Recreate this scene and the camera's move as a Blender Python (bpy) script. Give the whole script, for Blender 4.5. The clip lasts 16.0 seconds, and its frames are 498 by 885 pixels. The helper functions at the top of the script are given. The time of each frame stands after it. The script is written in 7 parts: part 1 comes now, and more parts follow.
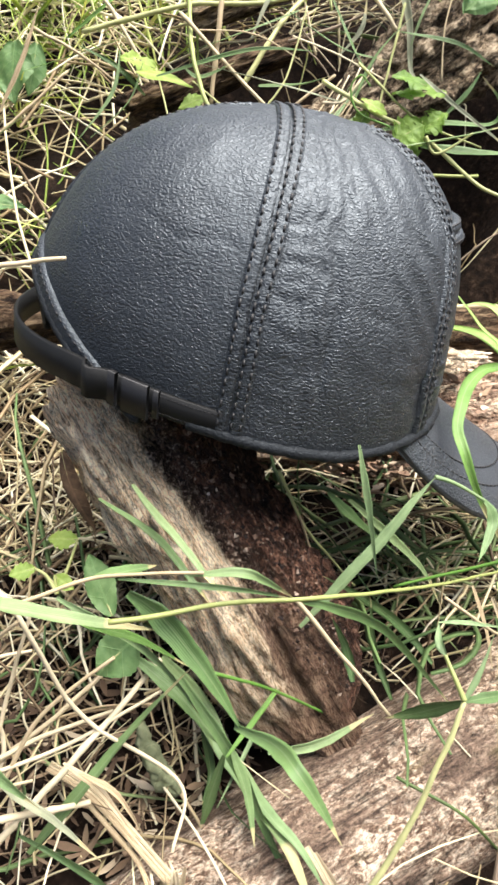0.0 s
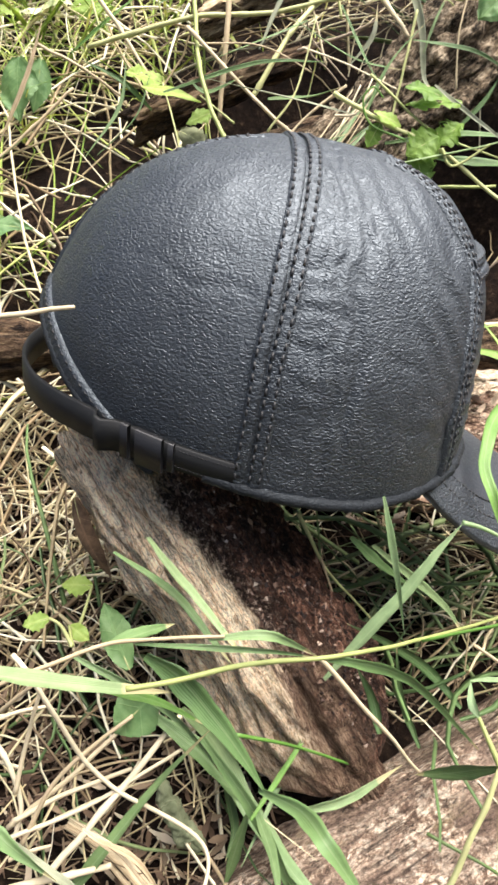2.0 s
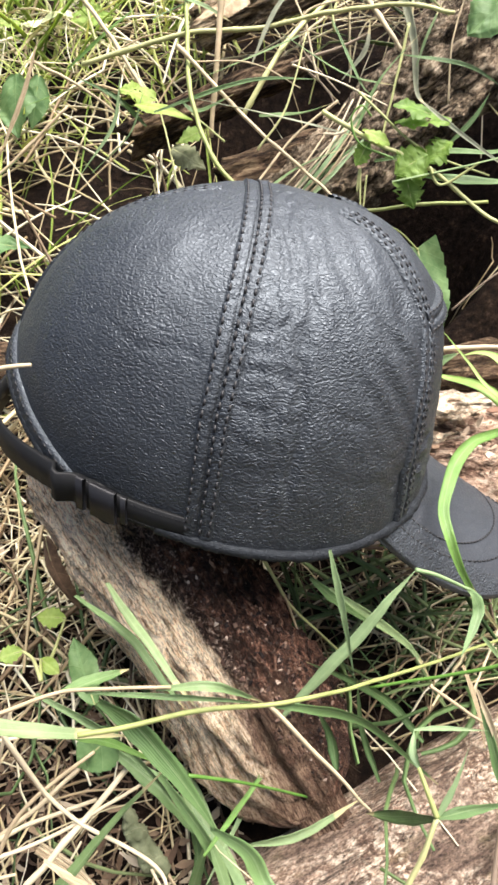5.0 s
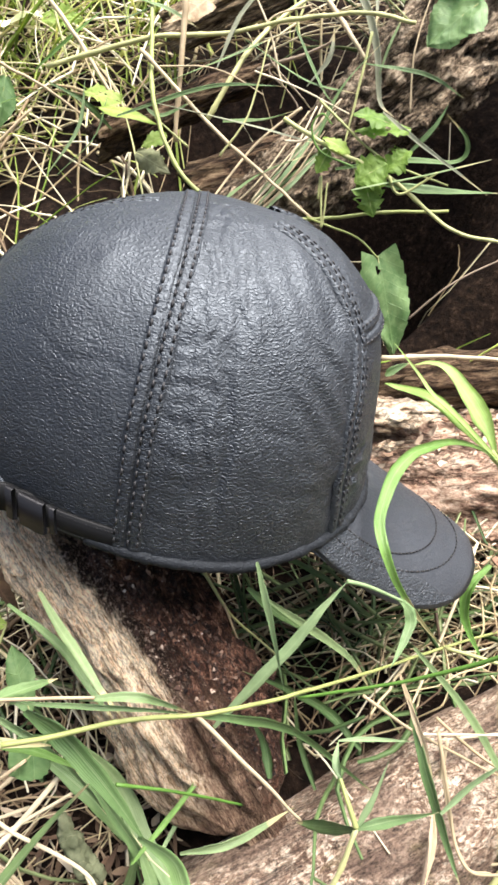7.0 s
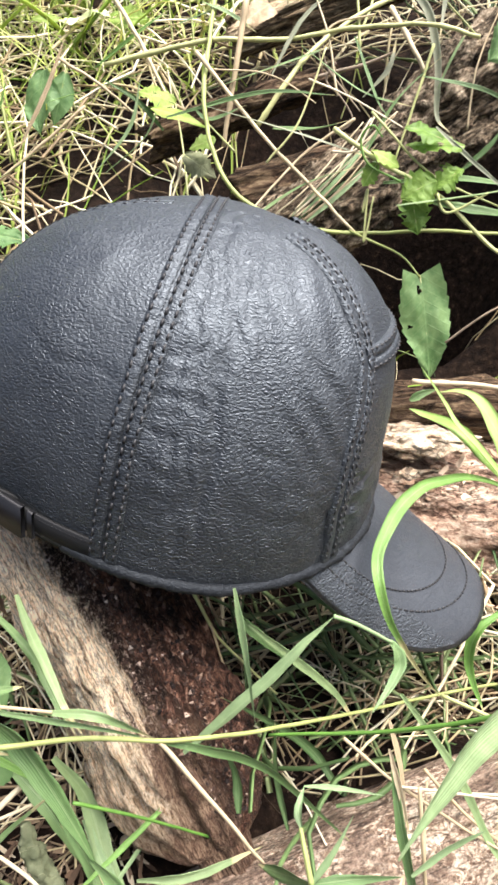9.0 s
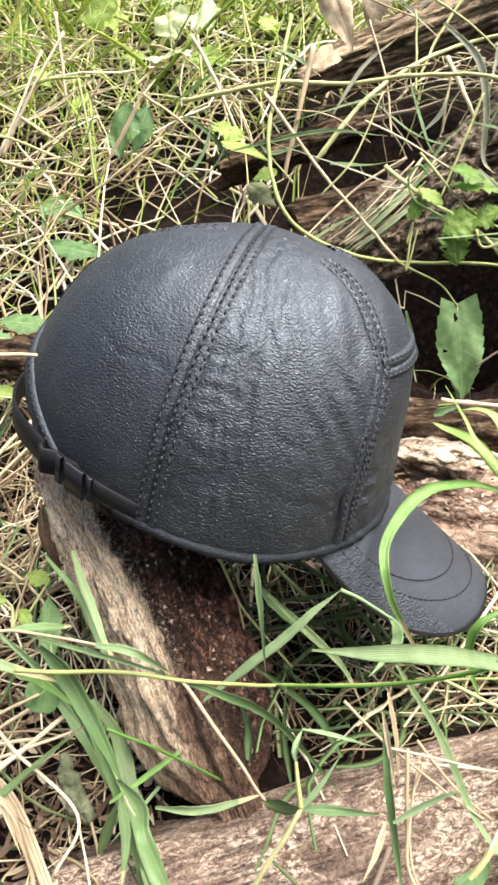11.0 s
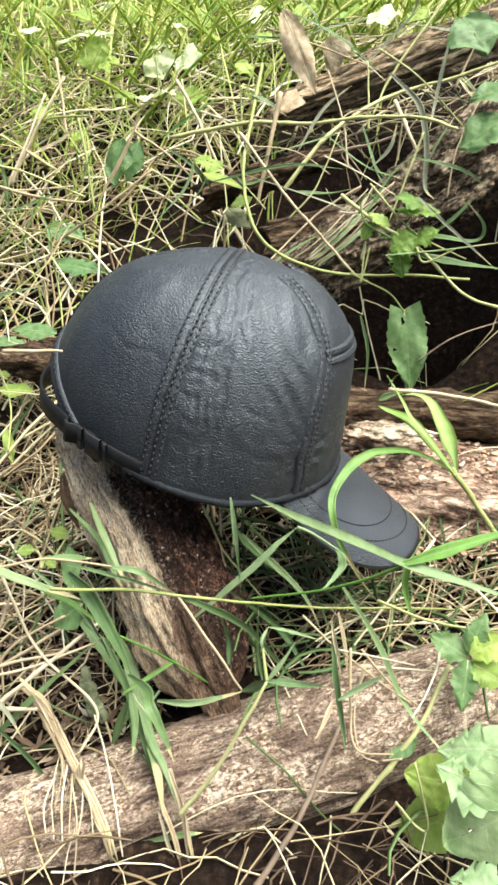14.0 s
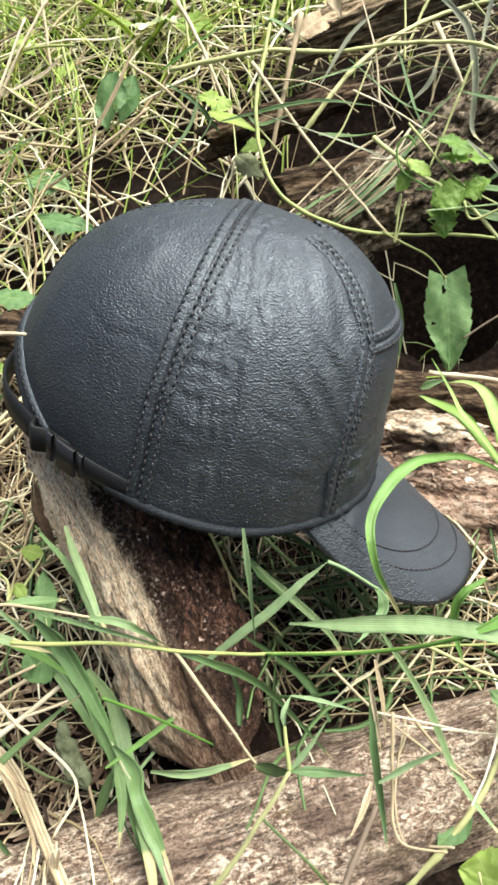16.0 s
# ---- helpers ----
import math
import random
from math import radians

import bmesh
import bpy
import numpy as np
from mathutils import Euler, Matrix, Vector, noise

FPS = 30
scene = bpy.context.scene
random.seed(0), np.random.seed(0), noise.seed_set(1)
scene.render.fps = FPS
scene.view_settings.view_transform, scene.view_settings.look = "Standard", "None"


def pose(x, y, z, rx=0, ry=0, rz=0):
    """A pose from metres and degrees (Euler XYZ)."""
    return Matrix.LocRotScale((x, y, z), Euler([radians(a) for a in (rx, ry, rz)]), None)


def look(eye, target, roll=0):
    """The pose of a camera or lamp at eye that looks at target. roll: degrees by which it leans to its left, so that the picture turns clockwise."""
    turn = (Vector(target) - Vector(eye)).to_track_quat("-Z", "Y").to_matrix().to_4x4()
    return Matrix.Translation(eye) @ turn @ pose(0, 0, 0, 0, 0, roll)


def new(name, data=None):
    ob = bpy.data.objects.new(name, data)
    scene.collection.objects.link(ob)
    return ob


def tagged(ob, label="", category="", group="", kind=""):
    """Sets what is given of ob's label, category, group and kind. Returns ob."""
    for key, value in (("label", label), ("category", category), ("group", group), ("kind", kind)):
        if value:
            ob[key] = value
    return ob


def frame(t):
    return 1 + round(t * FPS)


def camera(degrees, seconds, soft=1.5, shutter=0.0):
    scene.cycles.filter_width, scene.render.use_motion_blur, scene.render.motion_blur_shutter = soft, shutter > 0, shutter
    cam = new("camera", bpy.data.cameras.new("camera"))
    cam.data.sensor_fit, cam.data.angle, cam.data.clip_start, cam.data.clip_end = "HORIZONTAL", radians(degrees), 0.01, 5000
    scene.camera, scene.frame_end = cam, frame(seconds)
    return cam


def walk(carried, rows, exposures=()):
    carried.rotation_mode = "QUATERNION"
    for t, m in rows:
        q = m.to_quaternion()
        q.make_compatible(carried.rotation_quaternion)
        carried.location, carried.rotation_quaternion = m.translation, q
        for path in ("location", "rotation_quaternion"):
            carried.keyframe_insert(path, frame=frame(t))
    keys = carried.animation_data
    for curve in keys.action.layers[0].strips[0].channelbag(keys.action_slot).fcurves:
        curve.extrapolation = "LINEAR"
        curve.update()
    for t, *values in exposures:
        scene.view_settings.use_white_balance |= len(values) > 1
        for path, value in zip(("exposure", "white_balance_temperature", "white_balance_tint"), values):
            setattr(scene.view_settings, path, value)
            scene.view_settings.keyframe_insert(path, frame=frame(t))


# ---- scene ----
cam = camera(38.6, 16.0, 2.8)
METRES, EYE, TILT, LEAN, TURN = 0.42, 0.31, -28.0, 2.0, 0.0
ROWS = [
    (0.0, 0.0, 0.0, 0.0, 0.0, 0.0, -0.0),
    (0.5, -0.0101, 0.0116, 0.0035, 0.6, -0.19, 0.52),
    (1.0, -0.0224, 0.0255, 0.0186, 0.65, -0.83, 0.59),
    (1.5, -0.0249, 0.0298, 0.041, 0.78, -0.43, 0.77),
    (2.0, -0.0062, 0.0301, 0.0564, 0.97, -0.44, 1.03),
    (2.5, 0.015, 0.0313, 0.0633, 1.26, -0.76, 1.51),
    (3.0, 0.0332, 0.03, 0.0817, 1.97, -0.97, 1.71),
    (5.5, 0.087, 0.017, 0.1297, 3.3, -2.04, 0.95),
    (6.0, 0.1059, 0.0199, 0.1329, 2.81, -2.19, 0.72),
    (6.5, 0.1184, 0.0189, 0.1363, 2.8, -2.19, 0.51),
    (7.0, 0.1314, 0.0153, 0.1387, 2.37, -1.95, 0.36),
    (7.5, 0.1536, 0.022, 0.1352, 2.06, -2.0, 0.29),
    (8.0, 0.1732, 0.035, 0.1365, 2.52, -2.28, -0.24),
    (8.5, 0.1866, 0.0428, 0.138, 2.77, -2.29, -0.72),
    (9.0, 0.1899, 0.0539, 0.1517, 6.84, -1.54, -4.4),
    (11.5, 0.2609, -0.1097, 0.1057, 11.32, -0.12, -8.27),
    (12.0, 0.2818, -0.1565, 0.0914, 10.34, 0.15, -7.78),
    (12.5, 0.294, -0.1998, 0.0808, 10.38, -0.03, -7.74),
    (13.0, 0.3162, -0.2579, 0.0732, 10.9, 0.56, -7.1),
    (13.5, 0.3203, -0.2963, 0.0635, 10.87, 0.19, -7.24),
    (14.0, 0.3143, -0.311, 0.0679, 10.37, 0.71, -7.4),
    (14.5, 0.299, -0.2685, 0.0756, 11.24, -0.12, -7.84),
    (15.0, 0.2724, -0.2112, 0.0903, 11.78, -0.98, -8.53),
    (15.5, 0.2514, -0.1502, 0.1185, 11.53, -1.01, -8.81),
    (16.0, 0.2476, -0.0753, 0.1298, 10.79, -2.58, -7.68),
]
LIGHT = [(0.0, 1.06, 6500, 9), (3.0, 1.07, 6500, 11), (6.5, 1.12, 6450, 12), (8.5, 1.18, 6400, 12), (9.2, 1.24, 6400, 12), (11.5, 1.02, 6450, 12), (12.5, 0.97, 6450, 11), (14.0, 0.87, 6450, 4), (16.0, 0.88, 6350, 4)]
walk(cam, [(t, pose(0, 0, EYE, TILT, LEAN, TURN) @ pose(METRES * x, METRES * y, METRES * z, 90 + pitch, roll, yaw)) for t, x, y, z, yaw, pitch, roll in ROWS], LIGHT)

# ---- world, sun, exposure ----
world = bpy.data.worlds.new("sky")
scene.world = world
world.use_nodes = True
wn = world.node_tree.nodes
sky = wn.new("ShaderNodeTexSky")
sky.sky_type = "NISHITA"
sky.sun_disc = False
sky.air_density, sky.dust_density, sky.ozone_density = 0.8, 4.5, 0.6
SUN_TO = Vector((0.34, -0.04, 0.91)).normalized()
sky.sun_elevation = math.asin(SUN_TO.z)
sky.sun_rotation = math.atan2(SUN_TO.x, SUN_TO.y)
wn["Background"].inputs["Strength"].default_value = 0.10
world.node_tree.links.new(sky.outputs[0], wn["Background"].inputs[0])
sun_data = bpy.data.lights.new("sun", "SUN")
sun_data.energy, sun_data.angle, sun_data.color = 6.7, radians(60.0), (1.0, 0.955, 0.92)
sun = new("sun", sun_data)
sun.matrix_world = look(SUN_TO * 5, (0, 0, 0))


# ---- materials ----
class Mat:
    """Small builder for node materials."""

    def __init__(self, name, rough=0.6, metal=0.0, spec=0.5):
        self.m = bpy.data.materials.new(name)
        self.m.use_nodes = True
        self.t = self.m.node_tree
        self.b = self.t.nodes["Principled BSDF"]
        self.b.inputs["Roughness"].default_value = rough
        self.b.inputs["Metallic"].default_value = metal
        self.b.inputs["Specular IOR Level"].default_value = spec
        self.height = None
        self.co = None

    def node(self, kind, **props):
        n = self.t.nodes.new(kind)
        for k, v in props.items():
            setattr(n, k, v)
        return n

    def link(self, a, b):
        self.t.links.new(a, b)

    def coords(self, scale=(1, 1, 1), generated=False):
        if self.co is None:
            self.co = self.node("ShaderNodeTexCoord")
        mp = self.node("ShaderNodeMapping")
        mp.inputs["Scale"].default_value = scale
        self.link(self.co.outputs["Generated" if generated else "Object"], mp.inputs[0])
        return mp.outputs[0]

    def noise(self, size, detail=4, rough=0.6, stretch=(1, 1, 1), warp=0.0):
        n = self.node("ShaderNodeTexNoise")
        n.inputs["Scale"].default_value = 1 / size
        n.inputs["Detail"].default_value = detail
        n.inputs["Roughness"].default_value = rough
        n.inputs["Distortion"].default_value = warp
        self.link(self.coords(stretch), n.inputs["Vector"])
        return n.outputs[0]

    def cells(self, size, feature="F1", stretch=(1, 1, 1)):
        n = self.node("ShaderNodeTexVoronoi", feature=feature)
        n.inputs["Scale"].default_value = 1 / size
        self.link(self.coords(stretch), n.inputs["Vector"])
        return n.outputs["Distance"]

    def ramp(self, fac, *stops):
        n = self.node("ShaderNodeValToRGB")
        els = n.color_ramp.elements
        for i, (p, c) in enumerate(stops):
            e = els[i] if i < 2 else els.new(p)
            e.position = p
            e.color = (*c, 1) if not isinstance(c, (int, float)) else (c, c, c, 1)
        self.link(fac, n.inputs[0])
        return n.outputs[0]

    def mix(self, fac, a, b, mode="MIX"):
        n = self.node("ShaderNodeMix", data_type="RGBA", blend_type=mode)
        for sock, v in ((n.inputs[0], fac), (n.inputs[6], a), (n.inputs[7], b)):
            if isinstance(v, (int, float)):
                sock.default_value = v
            elif isinstance(v, tuple):
                sock.default_value = (*v, 1)
            else:
                self.link(v, sock)
        return n.outputs[2]

    def math(self, op, a, b=0.0):
        n = self.node("ShaderNodeMath", operation=op)
        for sock, v in ((n.inputs[0], a), (n.inputs[1], b)):
            if isinstance(v, (int, float)):
                sock.default_value = v
            else:
                self.link(v, sock)
        return n.outputs[0]

    def island(self):
        return self.node("ShaderNodeNewGeometry").outputs["Random Per Island"]

    def one(self):
        return self.node("ShaderNodeObjectInfo").outputs["Random"]

    def bump(self, fac, depth, strength=1.0):
        n = self.node("ShaderNodeBump")
        n.inputs["Distance"].default_value = depth
        n.inputs["Strength"].default_value = strength
        self.link(fac, n.inputs["Height"])
        if self.height is not None:
            self.link(self.height, n.inputs["Normal"])
        self.height = n.outputs[0]
        self.link(self.height, self.b.inputs["Normal"])

    def colour(self, c):
        if isinstance(c, tuple):
            self.b.inputs["Base Color"].default_value = (*c, 1)
        else:
            self.link(c, self.b.inputs["Base Color"])

    def rough(self, c):
        self.link(c, self.b.inputs["Roughness"])

    def thin(self, colour, share=0.35):
        """Light that passes through a leaf."""
        out = self.t.nodes["Material Output"]
        tr = self.node("ShaderNodeBsdfTranslucent")
        mx = self.node("ShaderNodeMixShader")
        mx.inputs[0].default_value = share
        self.link(colour, tr.inputs[0])
        self.link(self.b.outputs[0], mx.inputs[1])
        self.link(tr.outputs[0], mx.inputs[2])
        self.link(mx.outputs[0], out.inputs[0])


def leather_material(name="black_leather", grain=1.0, pale=1.0, rough=(0.41, 0.53), spec=0.9):
    """Soft leather: rounded pebbles drawn out sideways, thin creases, slow unevenness, uneven polish."""
    m = Mat(name, 0.5, spec=spec)
    m.colour(m.mix(m.noise(0.05, 3), tuple(pale * x for x in (0.0065, 0.0070, 0.0080)), tuple(pale * x for x in (0.0125, 0.0135, 0.0152))))
    m.b.inputs["Specular Tint"].default_value = (0.80, 0.91, 1.0, 1.0)
    warp = m.node("ShaderNodeTexNoise")
    warp.inputs["Scale"].default_value = 320
    m.link(m.coords(), warp.inputs["Vector"])
    add = m.node("ShaderNodeVectorMath", operation="MULTIPLY_ADD")
    m.link(warp.outputs["Color"], add.inputs[0])
    add.inputs[1].default_value = (0.0026, 0.0026, 0.0026)
    m.link(m.coords((0.85, 0.85, 1.35)), add.inputs[2])
    v = m.node("ShaderNodeTexVoronoi", feature="SMOOTH_F1")
    v.inputs["Scale"].default_value = 1 / 0.0014
    v.inputs["Smoothness"].default_value = 0.35
    m.link(add.outputs[0], v.inputs["Vector"])
    pebble = m.ramp(v.outputs["Distance"], (0.12, 1.0), (0.75, 0.0))
    e = m.node("ShaderNodeTexVoronoi", feature="DISTANCE_TO_EDGE")
    e.inputs["Scale"].default_value = 1 / 0.0021
    m.link(add.outputs[0], e.inputs["Vector"])
    net = m.ramp(e.outputs["Distance"], (0.0, 0.0), (0.16, 1.0))
    polish = m.ramp(m.noise(0.02, 5), (0.3, rough[0]), (0.75, rough[1]))
    m.rough(m.math("ADD", polish, m.ramp(pebble, (0.25, 0.16), (0.6, 0.0))))
    if grain == 1.0:
        slow = m.noise(0.03, 3, 0.5, (1, 1, 0.5), 0.5)
        m.bump(slow, 0.003, 0.3)
        for size, stretch, where in ((0.020, (1, 1, 0.3), 0.03), (0.014, (0.45, 0.45, 1.2), 0.022)):
            lines = m.ramp(m.noise(size, 4, 0.6, stretch, 0.9), (0.475, 0.0), (0.5, 1.0), (0.525, 0.0))
            m.bump(m.math("MULTIPLY", lines, m.ramp(m.noise(where, 2), (0.47, 0.0), (0.62, -1.0))), 0.0006, 0.5)
    deep = m.ramp(m.noise(0.035, 3), (0.32, 0.55), (0.65, 1.0))
    m.bump(m.math("MULTIPLY", net, deep), 0.00017 * grain, 0.85)
    m.bump(m.math("MULTIPLY", pebble, deep), 0.00031 * grain, 0.8)
    m.bump(m.noise(0.0011, 3, 0.6, (0.8, 0.8, 1.3)), 0.00018 * grain, 0.5)
    return m.m


def strap_material():
    m = Mat("smooth_strap_leather", 0.6, spec=0.25)
    m.colour(m.mix(m.noise(0.01), (0.004, 0.0042, 0.0044), (0.008, 0.0084, 0.0088)))
    m.bump(m.noise(0.002, 4), 0.0002, 0.4)
    return m.m


def plain(name, colour, rough, size=0.004, depth=0.0002, spec=0.5):
    m = Mat(name, rough, spec=spec)
    dark = tuple(c * 0.7 for c in colour)
    m.colour(m.mix(m.noise(size), dark, colour))
    m.bump(m.noise(size * 0.5), depth, 0.6)
    return m.m


def grey_log_material():
    """Weathered barkless wood: pale flaky patches over brown, grain along local x."""
    m = Mat("weathered_wood", 0.85, spec=0.2)
    grain = m.noise(0.006, 8, 0.7, (0.12, 1, 1), 0.6)
    patch = m.noise(0.03, 6, 0.7, (0.45, 1, 1), 0.7)
    flake = m.noise(0.0045, 8, 0.8, (0.6, 1, 1), 1.2)
    base = m.ramp(grain, (0.36, (0.060, 0.039, 0.029)), (0.5, (0.23, 0.158, 0.114)), (0.64, (0.43, 0.32, 0.235)))
    pale = m.ramp(flake, (0.44, (0.17, 0.105, 0.070)), (0.50, (0.52, 0.37, 0.26)), (0.55, (0.84, 0.70, 0.54)))
    c = m.mix(m.ramp(patch, (0.44, 0.0), (0.56, 0.95)), base, pale)
    algae = m.ramp(m.noise(0.018, 5, 0.7, (0.5, 1, 1)), (0.58, 0.0), (0.72, 0.4))
    c = m.mix(algae, c, (0.22, 0.20, 0.075))
    spots = m.ramp(m.noise(0.003, 6, 0.8, (0.5, 1, 1)), (0.36, 0.15), (0.45, 1.0))
    c = m.mix(1.0, c, spots, "MULTIPLY")
    cracks = m.ramp(m.noise(0.011, 5, 0.6, (0.06, 1, 1), 0.7), (0.445, 1.0), (0.475, 0.15), (0.505, 1.0))
    grit = m.ramp(m.noise(0.0016, 6, 0.8, (0.7, 1, 1)), (0.42, 0.5), (0.58, 1.5))
    c = m.mix(0.9, c, grit, "MULTIPLY")
    m.colour(m.mix(m.ramp(m.noise(0.05, 3), (0.45, 0.0), (0.6, 0.9)), c, m.mix(1.0, c, cracks, "MULTIPLY")))
    m.bump(grit, 0.0012, 0.7)
    m.bump(cracks, 0.002, 0.5)
    m.bump(patch, 0.004, 0.6)
    m.bump(grain, 0.003, 0.8)
    m.bump(flake, 0.003, 0.9)
    return m.m


def stump_material():
    """Fibrous wood: grain along local z; one side pale, the other rotten red-brown with pale crumbs."""
    m = Mat("split_stump_wood", 0.85, spec=0.2)
    vec = m.coords()
    sep = m.node("ShaderNodeSeparateXYZ")
    m.link(vec, sep.inputs[0])
    fibre = m.noise(0.0017, 10, 0.75, (1, 1, 0.10), 1.4)
    wide = m.noise(0.008, 6, 0.65, (1, 1, 0.16), 0.9)
    coarse = m.noise(0.02, 5, 0.7, (1, 1, 0.35), 0.6)
    crumb = m.noise(0.0042, 10, 0.8, (1, 1, 0.55), 0.8)
    pale = m.ramp(fibre, (0.34, (0.18, 0.10, 0.06)), (0.41, (0.58, 0.37, 0.21)), (0.46, (0.92, 0.68, 0.43)), (0.55, (0.97, 0.84, 0.62)))
    pale = m.mix(0.22, pale, m.ramp(wide, (0.34, (0.45, 0.33, 0.24)), (0.50, (1.0, 1.0, 1.0))), "MULTIPLY")
    cracks = m.ramp(m.noise(0.0045, 6, 0.65, (1, 1, 0.08), 1.2), (0.455, 1.0), (0.48, 0.12), (0.505, 1.0))
    pale = m.mix(0.8, pale, cracks, "MULTIPLY")
    grit = m.ramp(m.noise(0.0011, 6, 0.8, (1, 1, 0.35)), (0.42, 0.5), (0.52, 1.2))
    pale = m.mix(0.9, pale, grit, "MULTIPLY")
    moss = m.ramp(m.noise(0.012, 5, 0.7, (1, 1, 0.4)), (0.60, 0.0), (0.72, 0.3))
    pale = m.mix(moss, pale, (0.30, 0.27, 0.10))
    # red-brown rot, deepened in colour for the shade under the cap
    rot = m.ramp(crumb, (0.42, (0.014, 0.008, 0.006)), (0.49, (0.060, 0.033, 0.022)), (0.55, (0.155, 0.086, 0.058)), (0.63, (0.42, 0.30, 0.22)))
    rot = m.mix(0.8, rot, m.ramp(coarse, (0.38, (0.3, 0.25, 0.22)), (0.6, (1.3, 1.05, 0.95))), "MULTIPLY")
    # black strip along the split: dark rot with the crevice's shade painted in
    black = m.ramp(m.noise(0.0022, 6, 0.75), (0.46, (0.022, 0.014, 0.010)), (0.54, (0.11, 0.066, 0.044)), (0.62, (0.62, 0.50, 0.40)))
    slant = m.math("ADD", sep.outputs[0], m.math("MULTIPLY", sep.outputs[2], 0.117))
    low = m.math("MAXIMUM", m.math("SUBTRACT", 0.138, sep.outputs[2]), 0.0)
    slant = m.math("ADD", slant, m.math("MULTIPLY", low, 0.20))
    high = m.math("MAXIMUM", m.math("SUBTRACT", sep.outputs[2], 0.14), 0.0)
    slant = m.math("SUBTRACT", slant, m.math("MULTIPLY", high, 0.13))
    side = m.math("ADD", slant, m.math("MULTIPLY", m.math("SUBTRACT", coarse, 0.5), 0.05))
    side = m.math("ADD", side, m.math("MULTIPLY", m.math("SUBTRACT", crumb, 0.5), 0.03))
    fleck = m.ramp(m.noise(0.0013, 5, 0.7, (1, 1, 0.6)), (0.61, 0.0), (0.69, 0.8))
    rot = m.mix(fleck, rot, (0.42, 0.32, 0.25))
    brown = m.ramp(fibre, (0.36, (0.03, 0.018, 0.012)), (0.48, (0.16, 0.092, 0.058)), (0.60, (0.42, 0.29, 0.19)))
    # towards the foot, pale and black areas blend into brown
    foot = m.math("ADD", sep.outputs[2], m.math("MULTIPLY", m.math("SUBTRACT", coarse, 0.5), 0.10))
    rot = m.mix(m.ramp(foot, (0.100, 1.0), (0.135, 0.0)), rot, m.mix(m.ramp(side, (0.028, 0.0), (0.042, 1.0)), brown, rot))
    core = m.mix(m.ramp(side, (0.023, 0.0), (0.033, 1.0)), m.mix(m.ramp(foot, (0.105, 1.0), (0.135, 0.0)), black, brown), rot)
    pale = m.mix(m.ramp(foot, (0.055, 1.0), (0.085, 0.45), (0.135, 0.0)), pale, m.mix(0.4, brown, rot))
    m.colour(m.mix(m.ramp(side, (0.0145, 0.0), (0.0170, 1.0)), pale, core))
    m.bump(coarse, 0.006, 0.6)
    m.bump(wide, 0.002, 0.7)
    m.bump(cracks, 0.002, 0.7)
    m.bump(fibre, 0.0024, 1.0)
    m.bump(crumb, 0.004, 0.9)
    return m.m


def bark_material(name, dark, mid, light, along, patch=0.35):
    """Rough wood with ridges and cracks that run along local x; along: how drawn out they are."""
    m = Mat(name, 0.9, spec=0.15)
    ridges = m.noise(0.012, 7, 0.7, (along * 1.8, 1, 1), 0.8)
    fibre = m.noise(0.0035, 8, 0.75, (along * 1.6, 1, 1), 0.8)
    tone = m.noise(0.05, 5, 0.65)
    cracks = m.ramp(m.noise(0.015, 5, 0.65, (along * 1.4, 1, 1), 1.0), (0.42, 1.0), (0.47, 0.2), (0.52, 1.0))
    c = m.ramp(m.mix(0.5, ridges, fibre), (0.42, dark), (0.5, mid), (0.60, light))
    c = m.mix(0.7, c, cracks, "MULTIPLY")
    m.colour(m.mix(0.85, c, m.ramp(tone, (0.35, patch), (0.65, 1.0)), "MULTIPLY"))
    m.bump(ridges, 0.008, 0.9)
    m.bump(cracks, 0.005, 0.9)
    m.bump(fibre, 0.0018, 0.8)
    return m.m


def soil_material():
    m = Mat("soil", 0.95, spec=0.1)
    a = m.noise(0.008, 8, 0.75)
    b = m.noise(0.05, 5)
    # soil brown pushed near black: shade of hollows and straw gaps put in
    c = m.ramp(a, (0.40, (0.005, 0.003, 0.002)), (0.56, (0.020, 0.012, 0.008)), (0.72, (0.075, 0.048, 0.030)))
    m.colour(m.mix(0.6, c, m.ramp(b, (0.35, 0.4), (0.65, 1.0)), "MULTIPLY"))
    m.bump(b, 0.01, 0.7)
    m.bump(a, 0.004, 0.9)
    return m.m


def stem_material(name, stops, rough=0.55, thin=0.2, per_object=False):
    m = Mat(name, rough, spec=0.35)
    c = m.ramp(m.one() if per_object else m.island(), *stops)
    v = m.ramp(m.noise(0.012, 4), (0.3, 0.72), (0.7, 1.1))
    c = m.mix(1.0, c, v, "MULTIPLY")
    m.colour(c)
    m.thin(c, thin)
    m.bump(m.noise(0.0018, 3, 0.6, (1, 1, 0.2)), 0.0003, 0.6)
    return m.m


